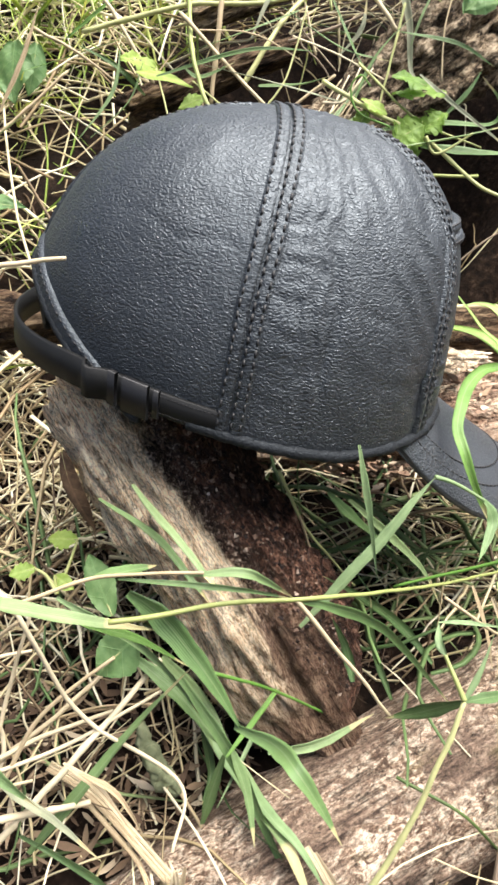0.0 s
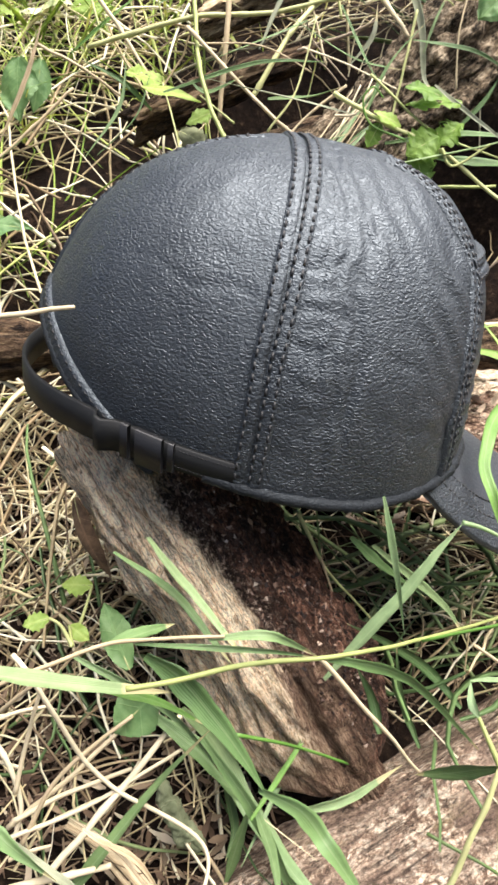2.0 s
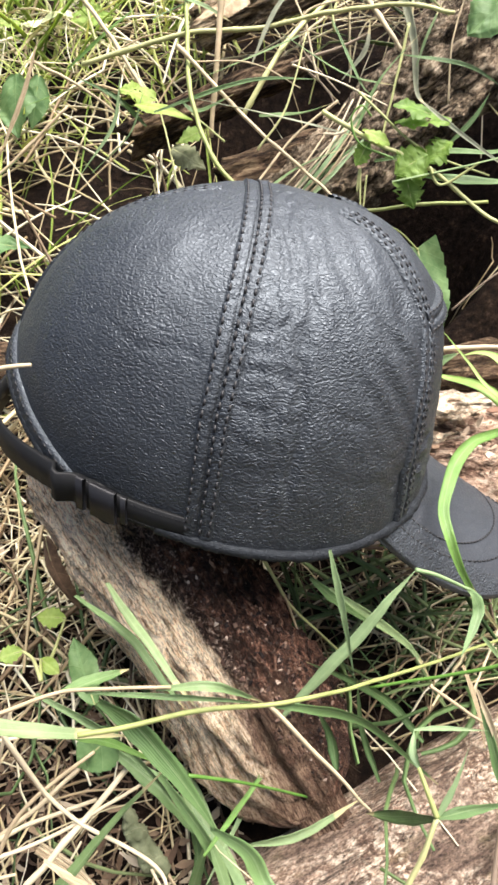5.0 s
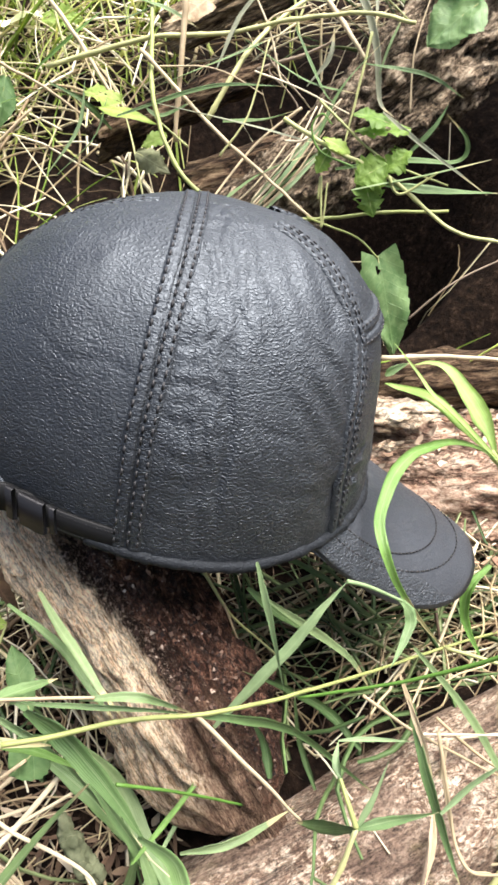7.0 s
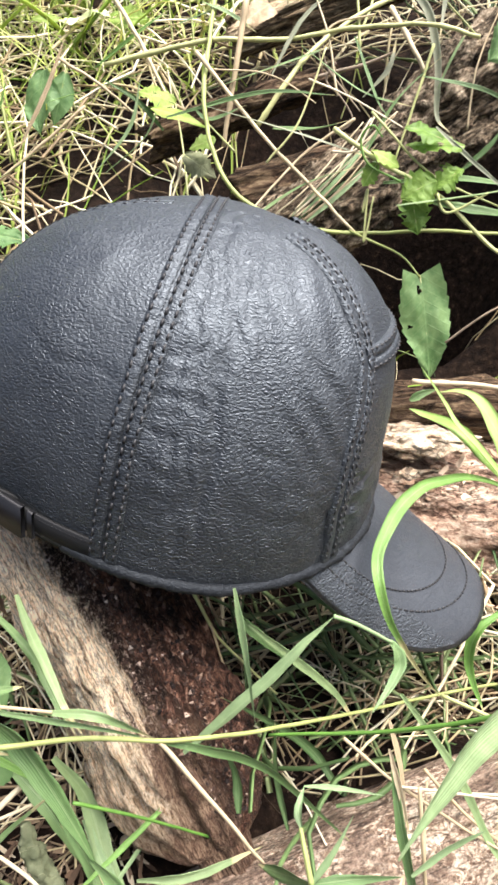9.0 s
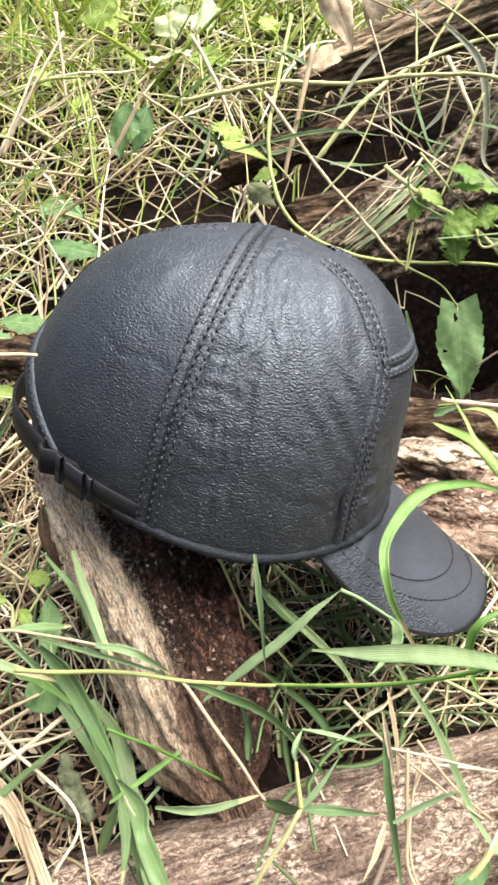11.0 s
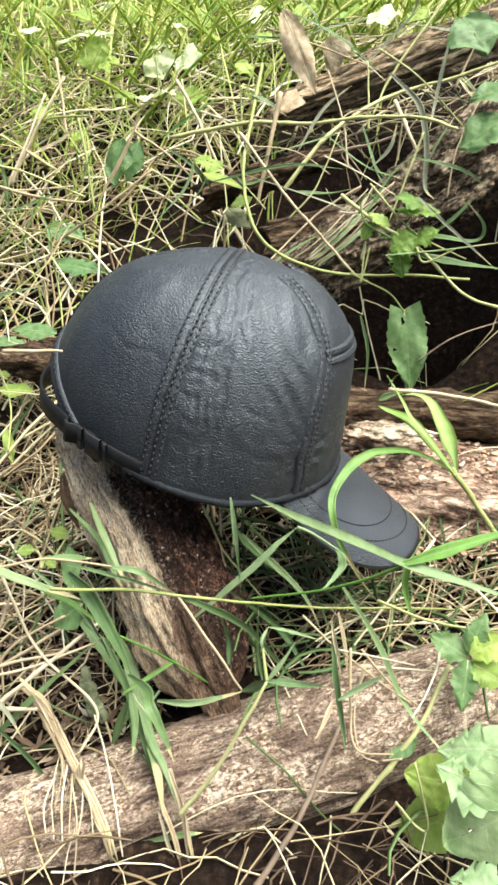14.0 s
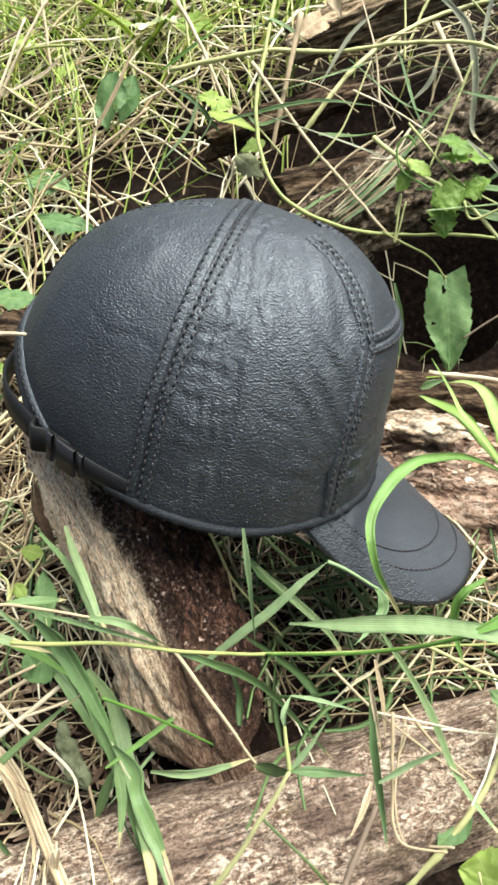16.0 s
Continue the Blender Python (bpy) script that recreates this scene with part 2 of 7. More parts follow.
def blade_material(name, stops, rough=0.42, thin=0.3, vein=(0.36, 0.42, 0.24), share=0.06, dry=0.8):
    """Grass blade: fine lengthwise veins and a paler midrib across u, fading along v."""
    m = Mat(name, rough, spec=0.45)
    tc = m.node("ShaderNodeTexCoord")
    sep = m.node("ShaderNodeSeparateXYZ")
    m.link(tc.outputs["UV"], sep.inputs[0])
    lines = m.math("SINE", m.math("MULTIPLY", sep.outputs[0], 70.0))
    mid = m.math("LESS_THAN", m.math("ABSOLUTE", m.math("SUBTRACT", sep.outputs[0], 0.5)), 0.045)
    c = m.ramp(m.one(), *stops)
    vary = m.ramp(m.noise(0.014, 5, 0.65), (0.3, (0.74, 0.76, 0.7)), (0.72, (1.15, 1.12, 1.1)))
    c = m.mix(1.0, c, vary, "MULTIPLY")
    c = m.mix(m.ramp(lines, (0.2, 0.0), (0.9, share)), c, vein)
    c = m.mix(m.math("MULTIPLY", mid, share * 2.6), c, tuple(x * 1.25 for x in vein))
    specks = m.ramp(m.noise(0.0035, 4, 0.7), (0.70, 0.0), (0.76, 0.6))
    c = m.mix(specks, c, (0.40, 0.32, 0.17))
    tip = m.ramp(m.math("ADD", sep.outputs[1], m.math("MULTIPLY", m.one(), 0.25)), (0.98, 0.0), (1.2, dry))
    c = m.mix(tip, c, (0.55, 0.47, 0.25))
    m.colour(c)
    m.thin(c, thin)
    m.bump(lines, 0.0002, 0.4)
    m.bump(m.noise(0.004, 3), 0.0005, 0.5)
    return m.m


def leaf_material(name, deep, light, thin=0.4, rough=0.5):
    """Broad leaf: veins in local x (across) and y (along)."""
    m = Mat(name, rough, spec=0.4)
    vec = m.coords()
    sep = m.node("ShaderNodeSeparateXYZ")
    m.link(vec, sep.inputs[0])
    ax = m.math("ABSOLUTE", sep.outputs[0])
    mid = m.math("LESS_THAN", ax, 0.0006)
    run = m.math("SUBTRACT", sep.outputs[1], m.math("MULTIPLY", ax, 0.75))
    wave = m.math("ABSOLUTE", m.math("SINE", m.math("MULTIPLY", run, 330.0)))
    side = m.ramp(wave, (0.0, 1.0), (0.14, 0.0))
    veins = m.math("MAXIMUM", mid, side)
    tone = m.ramp(m.noise(0.012, 5, 0.65), (0.35, deep), (0.68, light))
    vary = m.ramp(m.one(), (0.0, (0.8, 0.85, 0.8)), (1.0, (1.12, 1.08, 1.0)))
    c = m.mix(1.0, tone, vary, "MULTIPLY")
    c = m.mix(m.math("MULTIPLY", veins, 0.15), c, tuple(min(1, x * 1.9) for x in light))
    m.colour(c)
    m.thin(c, thin)
    m.bump(veins, 0.0006, 0.5)
    m.bump(m.noise(0.004, 4), 0.0006, 0.6)
    return m.m


LEATHER = leather_material()
BRIMLEATHER = leather_material("smooth_black_leather", 0.25, 2.2, (0.40, 0.52), 0.75)
EDGELEATHER = leather_material("edge_leather", 0.8, 1.0, (0.55, 0.65), 0.28)
STRAP = strap_material()
LINING = plain("black_lining", (0.012, 0.012, 0.013), 0.9)
THREAD = plain("black_thread", (0.012, 0.012, 0.013), 0.6)
PLASTIC = plain("black_plastic", (0.008, 0.008, 0.009), 0.45, spec=0.35)
GREYWOOD = grey_log_material()
STUMPWOOD = stump_material()
BARK = bark_material("rough_bark", (0.018, 0.012, 0.008), (0.23, 0.17, 0.11), (0.66, 0.54, 0.385), 0.32)
DARKBARK = bark_material("brown_decayed_wood", (0.015, 0.009, 0.006), (0.10, 0.062, 0.036), (0.28, 0.20, 0.12), 0.15)
CRUMBMAT = stem_material("wood_crumb", ((0.0, (0.010, 0.006, 0.005)), (0.6, (0.07, 0.038, 0.026)), (0.9, (0.26, 0.17, 0.12)), (1.0, (0.58, 0.49, 0.40))), 0.85, 0.0)
TWIGMAT = stem_material("twig_bark", ((0.0, (0.14, 0.10, 0.07)), (1.0, (0.34, 0.27, 0.19))), 0.8, 0.0, True)
TANWOOD = bark_material("tan_split_wood", (0.055, 0.036, 0.021), (0.38, 0.275, 0.165), (0.70, 0.57, 0.38), 0.09)
REDWOOD = bark_material("reddish_rotten_wood", (0.15, 0.085, 0.058), (0.50, 0.33, 0.23), (0.82, 0.66, 0.50), 0.3, 0.62)
SOIL = soil_material()
STRAWMAT = stem_material("dry_straw", ((0.0, (0.11, 0.07, 0.04)), (0.25, (0.34, 0.25, 0.135)), (0.5, (0.57, 0.48, 0.27)), (0.75, (0.73, 0.65, 0.42)), (1.0, (0.84, 0.79, 0.60))))
LITTERMAT = stem_material("brown_litter", ((0.0, (0.03, 0.018, 0.011)), (0.55, (0.13, 0.085, 0.052)), (1.0, (0.36, 0.27, 0.17))), 0.85, 0.05)
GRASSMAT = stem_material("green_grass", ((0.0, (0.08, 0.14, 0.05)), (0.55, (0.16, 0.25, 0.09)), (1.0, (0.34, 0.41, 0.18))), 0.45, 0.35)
BLADEMAT = blade_material("green_blade", ((0.0, (0.105, 0.19, 0.065)), (0.5, (0.155, 0.255, 0.095)), (1.0, (0.25, 0.34, 0.16))))
PALEBLADE = blade_material("pale_blade", ((0.0, (0.19, 0.30, 0.13)), (1.0, (0.28, 0.39, 0.20))), dry=0.0)
LIMEMAT = blade_material("lime_blade", ((0.0, (0.12, 0.26, 0.045)), (1.0, (0.20, 0.36, 0.09))))
DRYBLADE = blade_material("dry_blade", ((0.0, (0.38, 0.29, 0.175)), (0.6, (0.53, 0.44, 0.295)), (1.0, (0.68, 0.60, 0.44))), 0.7, 0.1, (0.22, 0.15, 0.08), 0.45)
DARKSTEM = stem_material("dark_green_stem", ((0.0, (0.07, 0.11, 0.03)), (1.0, (0.14, 0.18, 0.06))), 0.5, 0.1, True)
VINEMAT = stem_material("vine_stem", ((0.0, (0.26, 0.30, 0.09)), (1.0, (0.52, 0.52, 0.24))), 0.5, 0.1, True)
# lit copy of GRASSMAT, with the sun's brightness put into its colour
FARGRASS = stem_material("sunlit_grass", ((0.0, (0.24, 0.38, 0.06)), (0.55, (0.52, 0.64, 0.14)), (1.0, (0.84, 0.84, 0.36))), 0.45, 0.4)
YOUNGBLADE = blade_material("young_blade", ((0.0, (0.30, 0.48, 0.10)), (1.0, (0.42, 0.60, 0.18))), 0.4, 0.45, (0.5, 0.6, 0.3), dry=0.0)
GREYBLADE = blade_material("withered_blade", ((0.0, (0.22, 0.24, 0.16)), (1.0, (0.34, 0.35, 0.25))), 0.6, 0.2)
LEAFMAT = leaf_material("weed_leaf", (0.10, 0.20, 0.07), (0.21, 0.33, 0.14))
# lime leaf, lightened and yellowed to carry the glow of backlight
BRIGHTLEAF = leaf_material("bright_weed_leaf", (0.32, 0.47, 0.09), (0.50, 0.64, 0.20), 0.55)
VINELEAF = leaf_material("vine_leaf", (0.13, 0.24, 0.04), (0.26, 0.40, 0.09), 0.5)
MINTLEAF = leaf_material("pale_jagged_leaf", (0.32, 0.48, 0.22), (0.54, 0.68, 0.40), 0.4)
# near-white base paints the sun's glare on flat weed leaves
SUNLEAF = leaf_material("painted_glare_leaf", (0.58, 0.68, 0.34), (0.82, 0.88, 0.64), 0.35)
WITHERED = leaf_material("withered_leaf", (0.12, 0.13, 0.07), (0.27, 0.28, 0.17), 0.1, 0.85)
BROWNLEAF = leaf_material("dead_brown_leaf", (0.05, 0.028, 0.016), (0.20, 0.12, 0.07), 0.05, 0.85)
DRYLEAF = leaf_material("dry_leaf", (0.28, 0.20, 0.12), (0.56, 0.46, 0.33), 0.2, 0.8)


# ---- mesh helpers ----
def mesh(name, verts, faces, mat, parent=None, label="", smooth=True):
    me = bpy.data.meshes.new(name)
    me.from_pydata([tuple(v) for v in verts], [], [tuple(f) for f in faces])
    me.materials.append(mat)
    if smooth:
        me.polygons.foreach_set("use_smooth", [True] * len(me.polygons))
    me.update()
    ob = new(name, me)
    if parent is not None:
        ob.parent = parent
    if label:
        ob["label"] = label
    return ob


def empty(name, m, **tags):
    ob = new(name)
    ob.matrix_world = m
    ob.empty_display_size = 0.02
    return tagged(ob, **tags)


def bez(pts, n):
    """n + 1 points of a smooth curve through control points (Catmull-Rom)."""
    p = [np.array(q, float) for q in pts]
    p = [2 * p[0] - p[1]] + p + [2 * p[-1] - p[-2]]
    out = []
    for k in range(n + 1):
        s = k / n * (len(p) - 3)
        i = min(int(s), len(p) - 4)
        f = s - i
        a, b, c, d = p[i:i + 4]
        out.append(0.5 * (2 * b + (c - a) * f + (2 * a - 5 * b + 4 * c - d) * f * f + (3 * b - a - 3 * c + d) * f ** 3))
    return np.array(out)


def frames_along(c, up=(0.0, 0.0, 1.0)):
    """Unit tangents, sides and normals along a curve."""
    t = np.gradient(c, axis=0)
    t /= np.linalg.norm(t, axis=1)[:, None] + 1e-12
    up = np.array(up)
    if abs(t @ up).max() > 0.97:
        up = np.array((0.3, -0.9, 0.3))
    s = np.cross(t, up)
    s /= np.linalg.norm(s, axis=1)[:, None] + 1e-12
    return t, s, np.cross(s, t)


def tube(c, radii, sides=6):
    """Verts and faces of a capped tube."""
    c = np.asarray(c)
    radii = np.broadcast_to(radii, len(c))
    _, s, n = frames_along(c)
    a = np.arange(sides) / sides * 2 * np.pi
    v = c[:, None] + radii[:, None, None] * (np.cos(a)[None, :, None] * s[:, None] + np.sin(a)[None, :, None] * n[:, None])
    f = []
    for i in range(len(c) - 1):
        for j in range(sides):
            k = (j + 1) % sides
            f.append((i * sides + j, i * sides + k, (i + 1) * sides + k, (i + 1) * sides + j))
    f.append(tuple(range(sides))[::-1])
    f.append(tuple((len(c) - 1) * sides + j for j in range(sides)))
    return v.reshape(-1, 3), f


def joined(pieces):
    """Several (verts, faces) as one."""
    vs, fs, at = [], [], 0
    for v, f in pieces:
        vs.append(np.asarray(v))
        fs += [tuple(i + at for i in face) for face in f]
        at += len(v)
    return np.concatenate(vs), fs


def fbm(p, size, depth=4):
    return noise.fractal(Vector(p) / size, 1.0, 2.0, depth)


# ---- ground ----
def ground_z(x, y):
    """Height of the soil: a hollow in front, a bank that rises behind."""
    key_y = (-50, 0.0, 0.16, 0.30, 0.42, 0.52, 0.64, 0.78, 0.92, 1.2, 1.8, 4, 60)
    key_z = (-0.07, -0.06, -0.045, -0.02, 0.005, 0.035, 0.11, 0.20, 0.29, 0.42, 0.50, 0.55, 0.6)
    hollow = 0.46 * np.exp(-((x - 0.10) / 0.12) ** 2 - ((y - 0.83) / 0.075) ** 2) + 0.33 * np.exp(-((x - 0.29) / 0.16) ** 2 - ((y - 0.655) / 0.062) ** 2)
    return np.interp(y, key_y, key_z) - hollow + 0.05 * np.clip(-(np.asarray(x) + 0.05), 0, 0.4) * np.clip((np.asarray(y) - 0.2) * 3, 0, 1)


def build_ground():
    near_x = np.linspace(-1.1, 1.3, 161)
    near_y = np.linspace(-0.5, 1.9, 161)
    far = np.array([0.6, 2, 6, 15, 40, 120])
    xs = np.concatenate((-1.1 - far[::-1], near_x, 1.3 + far))
    ys = np.concatenate((-0.5 - far[::-1], near_y, 1.9 + far))
    verts = []
    for y in ys:
        for x in xs:
            z = float(ground_z(x, y))
            if abs(x) < 1.4 and -0.6 < y < 2:
                z += 0.012 * fbm((x, y, 0), 0.12) + 0.006 * fbm((x, y, 3), 0.03)
            verts.append((x, y, z))
    w = len(xs)
    faces = [(j * w + i, j * w + i + 1, (j + 1) * w + i + 1, (j + 1) * w + i) for j in range(len(ys) - 1) for i in range(w - 1)]
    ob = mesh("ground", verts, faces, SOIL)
    tagged(ob, "dark brown soil bank under straw and grass", "ground", kind="structure")


build_ground()


# ---- logs and stump ----
def log_mesh(length, radii, rings, sides, rough, seed, squash=(1, 1), sag=0.0, ends=0.0, long=0.35, pits=0.0, flaky=0.0):
    """A knobbly log along local x from 0 to length; radii from end to end."""
    verts, faces = [], []
    size = max(radii)
    for i in range(rings + 1):
        s = i / rings
        r = float(np.interp(s, np.linspace(0, 1, len(radii)), radii))
        for j in range(sides):
            a = j / sides * 2 * math.pi
            p = (s * length, math.cos(a) * r, math.sin(a) * r)
            k = 1 + rough * (0.8 * fbm((p[0] * 0.4, p[1], p[2] + seed), size * 1.1, 3) + 0.8 * fbm((p[0] * long, p[1], p[2] + seed + 7), size * 0.5, 3) + 0.35 * fbm((p[0] * long * 0.8, p[1], p[2] + seed + 5), size * 0.2, 2))
            if pits:
                k -= pits * max(0.0, 0.25 + fbm((p[0] * 0.45, p[1], p[2] + seed + 3), 0.016, 3)) - pits * 0.25 * abs(fbm((p[0] * 0.6, p[1], p[2] + seed), 0.006, 2))
            if flaky:
                q = (p[0] * 0.42, p[1], p[2] + seed + 11)
                plates = noise.voronoi(Vector(q) / 0.011, distance_metric="DISTANCE")[0]
                k += flaky * (min(0.35, plates[1] - plates[0]) * 1.2 - 0.25 + 0.35 * fbm((p[0] * 0.3, p[1], p[2] + seed + 13), 0.007, 3))
            x = s * length + (ends * fbm((p[1], p[2], seed + 2), size * 0.5) if i in (0, rings) else 0)
            verts.append((x, math.cos(a) * r * k * squash[0], math.sin(a) * r * k * squash[1] - sag * math.sin(math.pi * s)))
    for i in range(rings):
        for j in range(sides):
            k = (j + 1) % sides
            faces.append((i * sides + j, (i + 1) * sides + j, (i + 1) * sides + k, i * sides + k))
    for i, turn in ((0, 1), (rings, -1)):
        verts.append((np.mean([verts[i * sides + j] for j in range(sides)], axis=0)))
        c = len(verts) - 1
        for j in range(sides):
            k = (j + 1) % sides
            faces.append((c, i * sides + j, i * sides + k)[::turn])
    return verts, faces


def lay_log(name, a, b, radii, mat, label, rough=0.18, seed=0.0, squash=(1, 1), rings=90, sides=64, sag=0.0, turn=0.0, long=0.35, pits=0.0, flaky=0.0):
    a, b = Vector(a), Vector(b)
    d = b - a
    v, f = log_mesh(d.length, radii, rings, sides, rough, seed, squash, sag, 0.02, long, pits, flaky)
    ob = mesh(name, v, f, mat)
    ob.matrix_world = Matrix.Translation(a) @ d.to_track_quat("X", "Z").to_matrix().to_4x4() @ pose(0, 0, 0, turn)
    return tagged(ob, label, "log")


lay_log("log", (-0.32, 0.060, -0.120), (0.52, 0.455, 0.065), (0.048, 0.046, 0.044, 0.038, 0.033), GREYWOOD,
        "weathered barkless log with pale flaky patches lying on the soil", 0.10, 1.0, (1.0, 0.95), 150, 72)
lay_log("log", (0.00, 0.53, 0.052), (0.62, 0.48, 0.037), (0.052, 0.057, 0.052), REDWOOD,
        "reddish-brown decayed log covered with pale chips", 0.16, 4.0, (1.3, 0.8), 220, 130, 0.0, 0.0, 0.25, 0.0, 0.07)
lay_log("log", (-0.04, 0.67, 0.158), (0.35, 0.88, 0.418), (0.038, 0.044, 0.048, 0.05), BARK,
        "rough-barked log sloping up the bank", 0.30, 9.0, (1.0, 1.0), 300, 170, 0.0, 0.0, 0.2, 0.3, 0.22)
lay_log("log", (-0.06, 0.925, 0.362), (0.45, 0.97, 0.538), (0.022, 0.029, 0.031, 0.036), TANWOOD,
        "pale brown split log lying high on the bank", 0.28, 14.0, (1.0, 1.0), 160, 100, 0.0, 0.0, 0.08, 0.2)
lay_log("log", (-0.12, 0.79, 0.272), (0.045, 0.80, 0.325), (0.018, 0.018, 0.012), DARKBARK,
        "dark brown decayed log with a broken end", 0.3, 19.0, (1.0, 1.0), 100, 80, 0.0, 0.0, 0.1, 0.3)
lay_log("log", (-0.03, 0.742, 0.228), (0.14, 0.77, 0.25), (0.026, 0.032, 0.028), DARKBARK,
        "brown decayed log half buried under straw", 0.2, 23.0, (1.0, 1.0), 100, 80, 0.0, 0.0, 0.1)
lay_log("log", (0.02, 0.56, 0.10), (0.55, 0.54, 0.13), (0.022, 0.024, 0.024), DARKBARK,
        "dark brown decayed log in the shade", 0.2, 27.0)


lay_log("log", (-0.27, 0.535, 0.138), (-0.135, 0.505, 0.150), (0.016, 0.022, 0.020, 0.014), DARKBARK,
        "weathered brown log half buried in straw behind the strap", 0.22, 31.0, (1.0, 1.0), 120, 80, 0.0, 0.0, 0.12, 0.2)


def wood_piece(a, b, radii, mat, label, seed):
    ob = lay_log("wood_piece", a, b, radii, mat, label, 0.45, seed, (1.0, 0.5), 50, 40, 0.0, 0.0, 0.5, 0.2)
    tagged(ob, label, "wood piece")


PALEWOOD = bark_material("pale_broken_wood", (0.30, 0.18, 0.11), (0.66, 0.50, 0.34), (0.88, 0.77, 0.60), 0.3)


def build_stump():
    """A split, leaning stub of wood; local z along the grain, x to the rotten side."""
    height, rings, sides = 0.258, 160, 128
    verts, faces = [], []
    for i in range(rings + 1):
        s = i / rings
        z = s * height
        foot = 0.34 + 0.66 * min(1.0, max(0.0, z - 0.050) / 0.048) ** 0.6
        foot *= 0.35 + 0.65 * min(1.0, z / 0.045)
        wide = (0.039 + 0.003 * math.sin(s * 5)) * foot
        deep = 0.031 * foot
        for j in range(sides):
            a = j / sides * 2 * math.pi
            cx, cy = math.cos(a), math.sin(a)
            k = 1 + 0.16 * fbm((cx * 0.5, cy * 0.5, z * 4), 0.35) + 0.13 * fbm((cx, cy, z * 3 + 5), 0.12, 5) + 0.09 * fbm((cx * 0.04, cy * 0.04, z * 0.4), 0.006, 4)
            rot = max(0.0, min(1.0, (cx + 0.25) * 4))
            k += rot * (0.10 * fbm((cx * 0.04, cy * 0.04, z), 0.014, 3) - 0.10 * abs(fbm((cx * 0.04, cy * 0.04, z + 3), 0.007, 3)))
            edge = cx * wide + 0.117 * z + 0.20 * max(0.0, 0.138 - z) - 0.13 * max(0.0, z - 0.14) - 0.0155 + 0.004 * fbm((0, 0, z), 0.02, 3)
            split = math.exp(-((edge - 0.005) / 0.005) ** 2) * (cy < 0)
            k *= 1 - 0.20 * split - 0.10 * max(0.0, min(1.0, edge / 0.003)) * (cy < 0)
            top = 0.018 * fbm((cx, cy, 2), 0.4) - 0.03 * max(0, cx) if i > rings * 0.9 else 0
            verts.append((cx * wide * k, cy * deep * k, z + top * (s - 0.9) * 10 if i > rings * 0.9 else z))
    for i in range(rings):
        for j in range(sides):
            k = (j + 1) % sides
            faces.append((i * sides + j, i * sides + k, (i + 1) * sides + k, (i + 1) * sides + j))
    faces.append(tuple(reversed(range(sides))))
    verts.append((0, 0, height - 0.006))
    c = len(verts) - 1
    for j in range(sides):
        faces.append((rings * sides + j, rings * sides + (j + 1) % sides, c))
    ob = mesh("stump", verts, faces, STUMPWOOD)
    z = Vector((-0.0624, 0.0509, 0.0938)).normalized()
    y = z.cross(Vector((1, 0, 0))).normalized()
    x = y.cross(z)
    m = Matrix((x, y, z)).transposed().to_4x4()
    m.translation = (0.0565, 0.2356, -0.0296)
    ob.matrix_world = m
    crumbs, faces = [], []
    picks = random.Random(4)
    for _ in range(1500):
        i, j = picks.randrange(40, rings - 6), picks.randrange(int(sides * 0.72), int(sides * 0.97))
        if verts[i * sides + j][0] + 0.117 * verts[i * sides + j][2] - 0.13 * max(0.0, verts[i * sides + j][2] - 0.14) < 0.019:
            continue
        p = m @ Vector(verts[i * sides + j])
        size = picks.uniform(0.0004, 0.0010) if picks.random() < 0.7 else picks.uniform(0.001, 0.0021)
        turn = pose(*p, picks.uniform(0, 360), picks.uniform(0, 360), picks.uniform(0, 360))
        k = len(crumbs)
        for q in ((1, 0, 0), (-0.7, 0.7, 0.1), (-0.6, -0.8, 0), (0.1, 0.1, 0.8), (0, 0, -0.7)):
            crumbs.append(turn @ (Vector(q) * size * picks.uniform(0.7, 1.3)))
        faces += [tuple(k + x for x in f) for f in ((0, 1, 3), (1, 2, 3), (2, 0, 3), (1, 0, 4), (2, 1, 4), (0, 2, 4))]
    bits = mesh("wood_crumbs", crumbs, faces, CRUMBMAT, smooth=False)
    tagged(bits, "pale and brown wood crumbs on the rotten core", "wood crumbs", kind="stuff")
    tagged(ob, "split leaning stump, pale fibrous outside and rotten red-brown core", "stump")


build_stump()


# ---- the cap ----
A_FRONT, A_BACK, B_SIDE, H_CROWN = 0.1026, 0.1209, 0.1005, 0.1308
CAP = pose(-0.0056, 0.3666, 0.1622, 0, 0, 3.2) @ pose(0, 0, 0, 0, 9.3, 0)


def crown_point(u, phi, grow=0.0):
    """Local point of the crown at azimuth u (0 is the front) and rise phi (0 rim, pi/2 apex)."""
    f = math.cos(u)
    n = 2.433 + 0.5 * max(0.0, f) ** 2 - 0.16 * max(0.0, -f) ** 2
    c, s = max(0.0, math.cos(phi)) ** (2 / n), max(0.0, math.sin(phi)) ** (2 / n)
    a = (A_FRONT + 0.0015 * math.sin(math.pi * min(1, s)) * f if f > 0 else A_BACK) + grow
    w = min(1.0, max(0.0, -f / 0.6))
    tuck = 1 - 0.06 * (1 - s) ** 3 * w * w * (3 - 2 * w)
    if f > 0:
        a += f ** 4 * (0.002 * math.exp(-((s - 0.68) / 0.15) ** 2) - 0.0025 * math.exp(-((s - 0.30) / 0.15) ** 2))
    x = a * f * c * tuck + 0.002 * s
    peak = 0.0008 * math.exp(-(x / 0.028) ** 2) * s ** 6
    return Vector((x, (B_SIDE + grow) * math.sin(u) * c * tuck + 0.003 * s, H_CROWN * s + grow * s + peak))


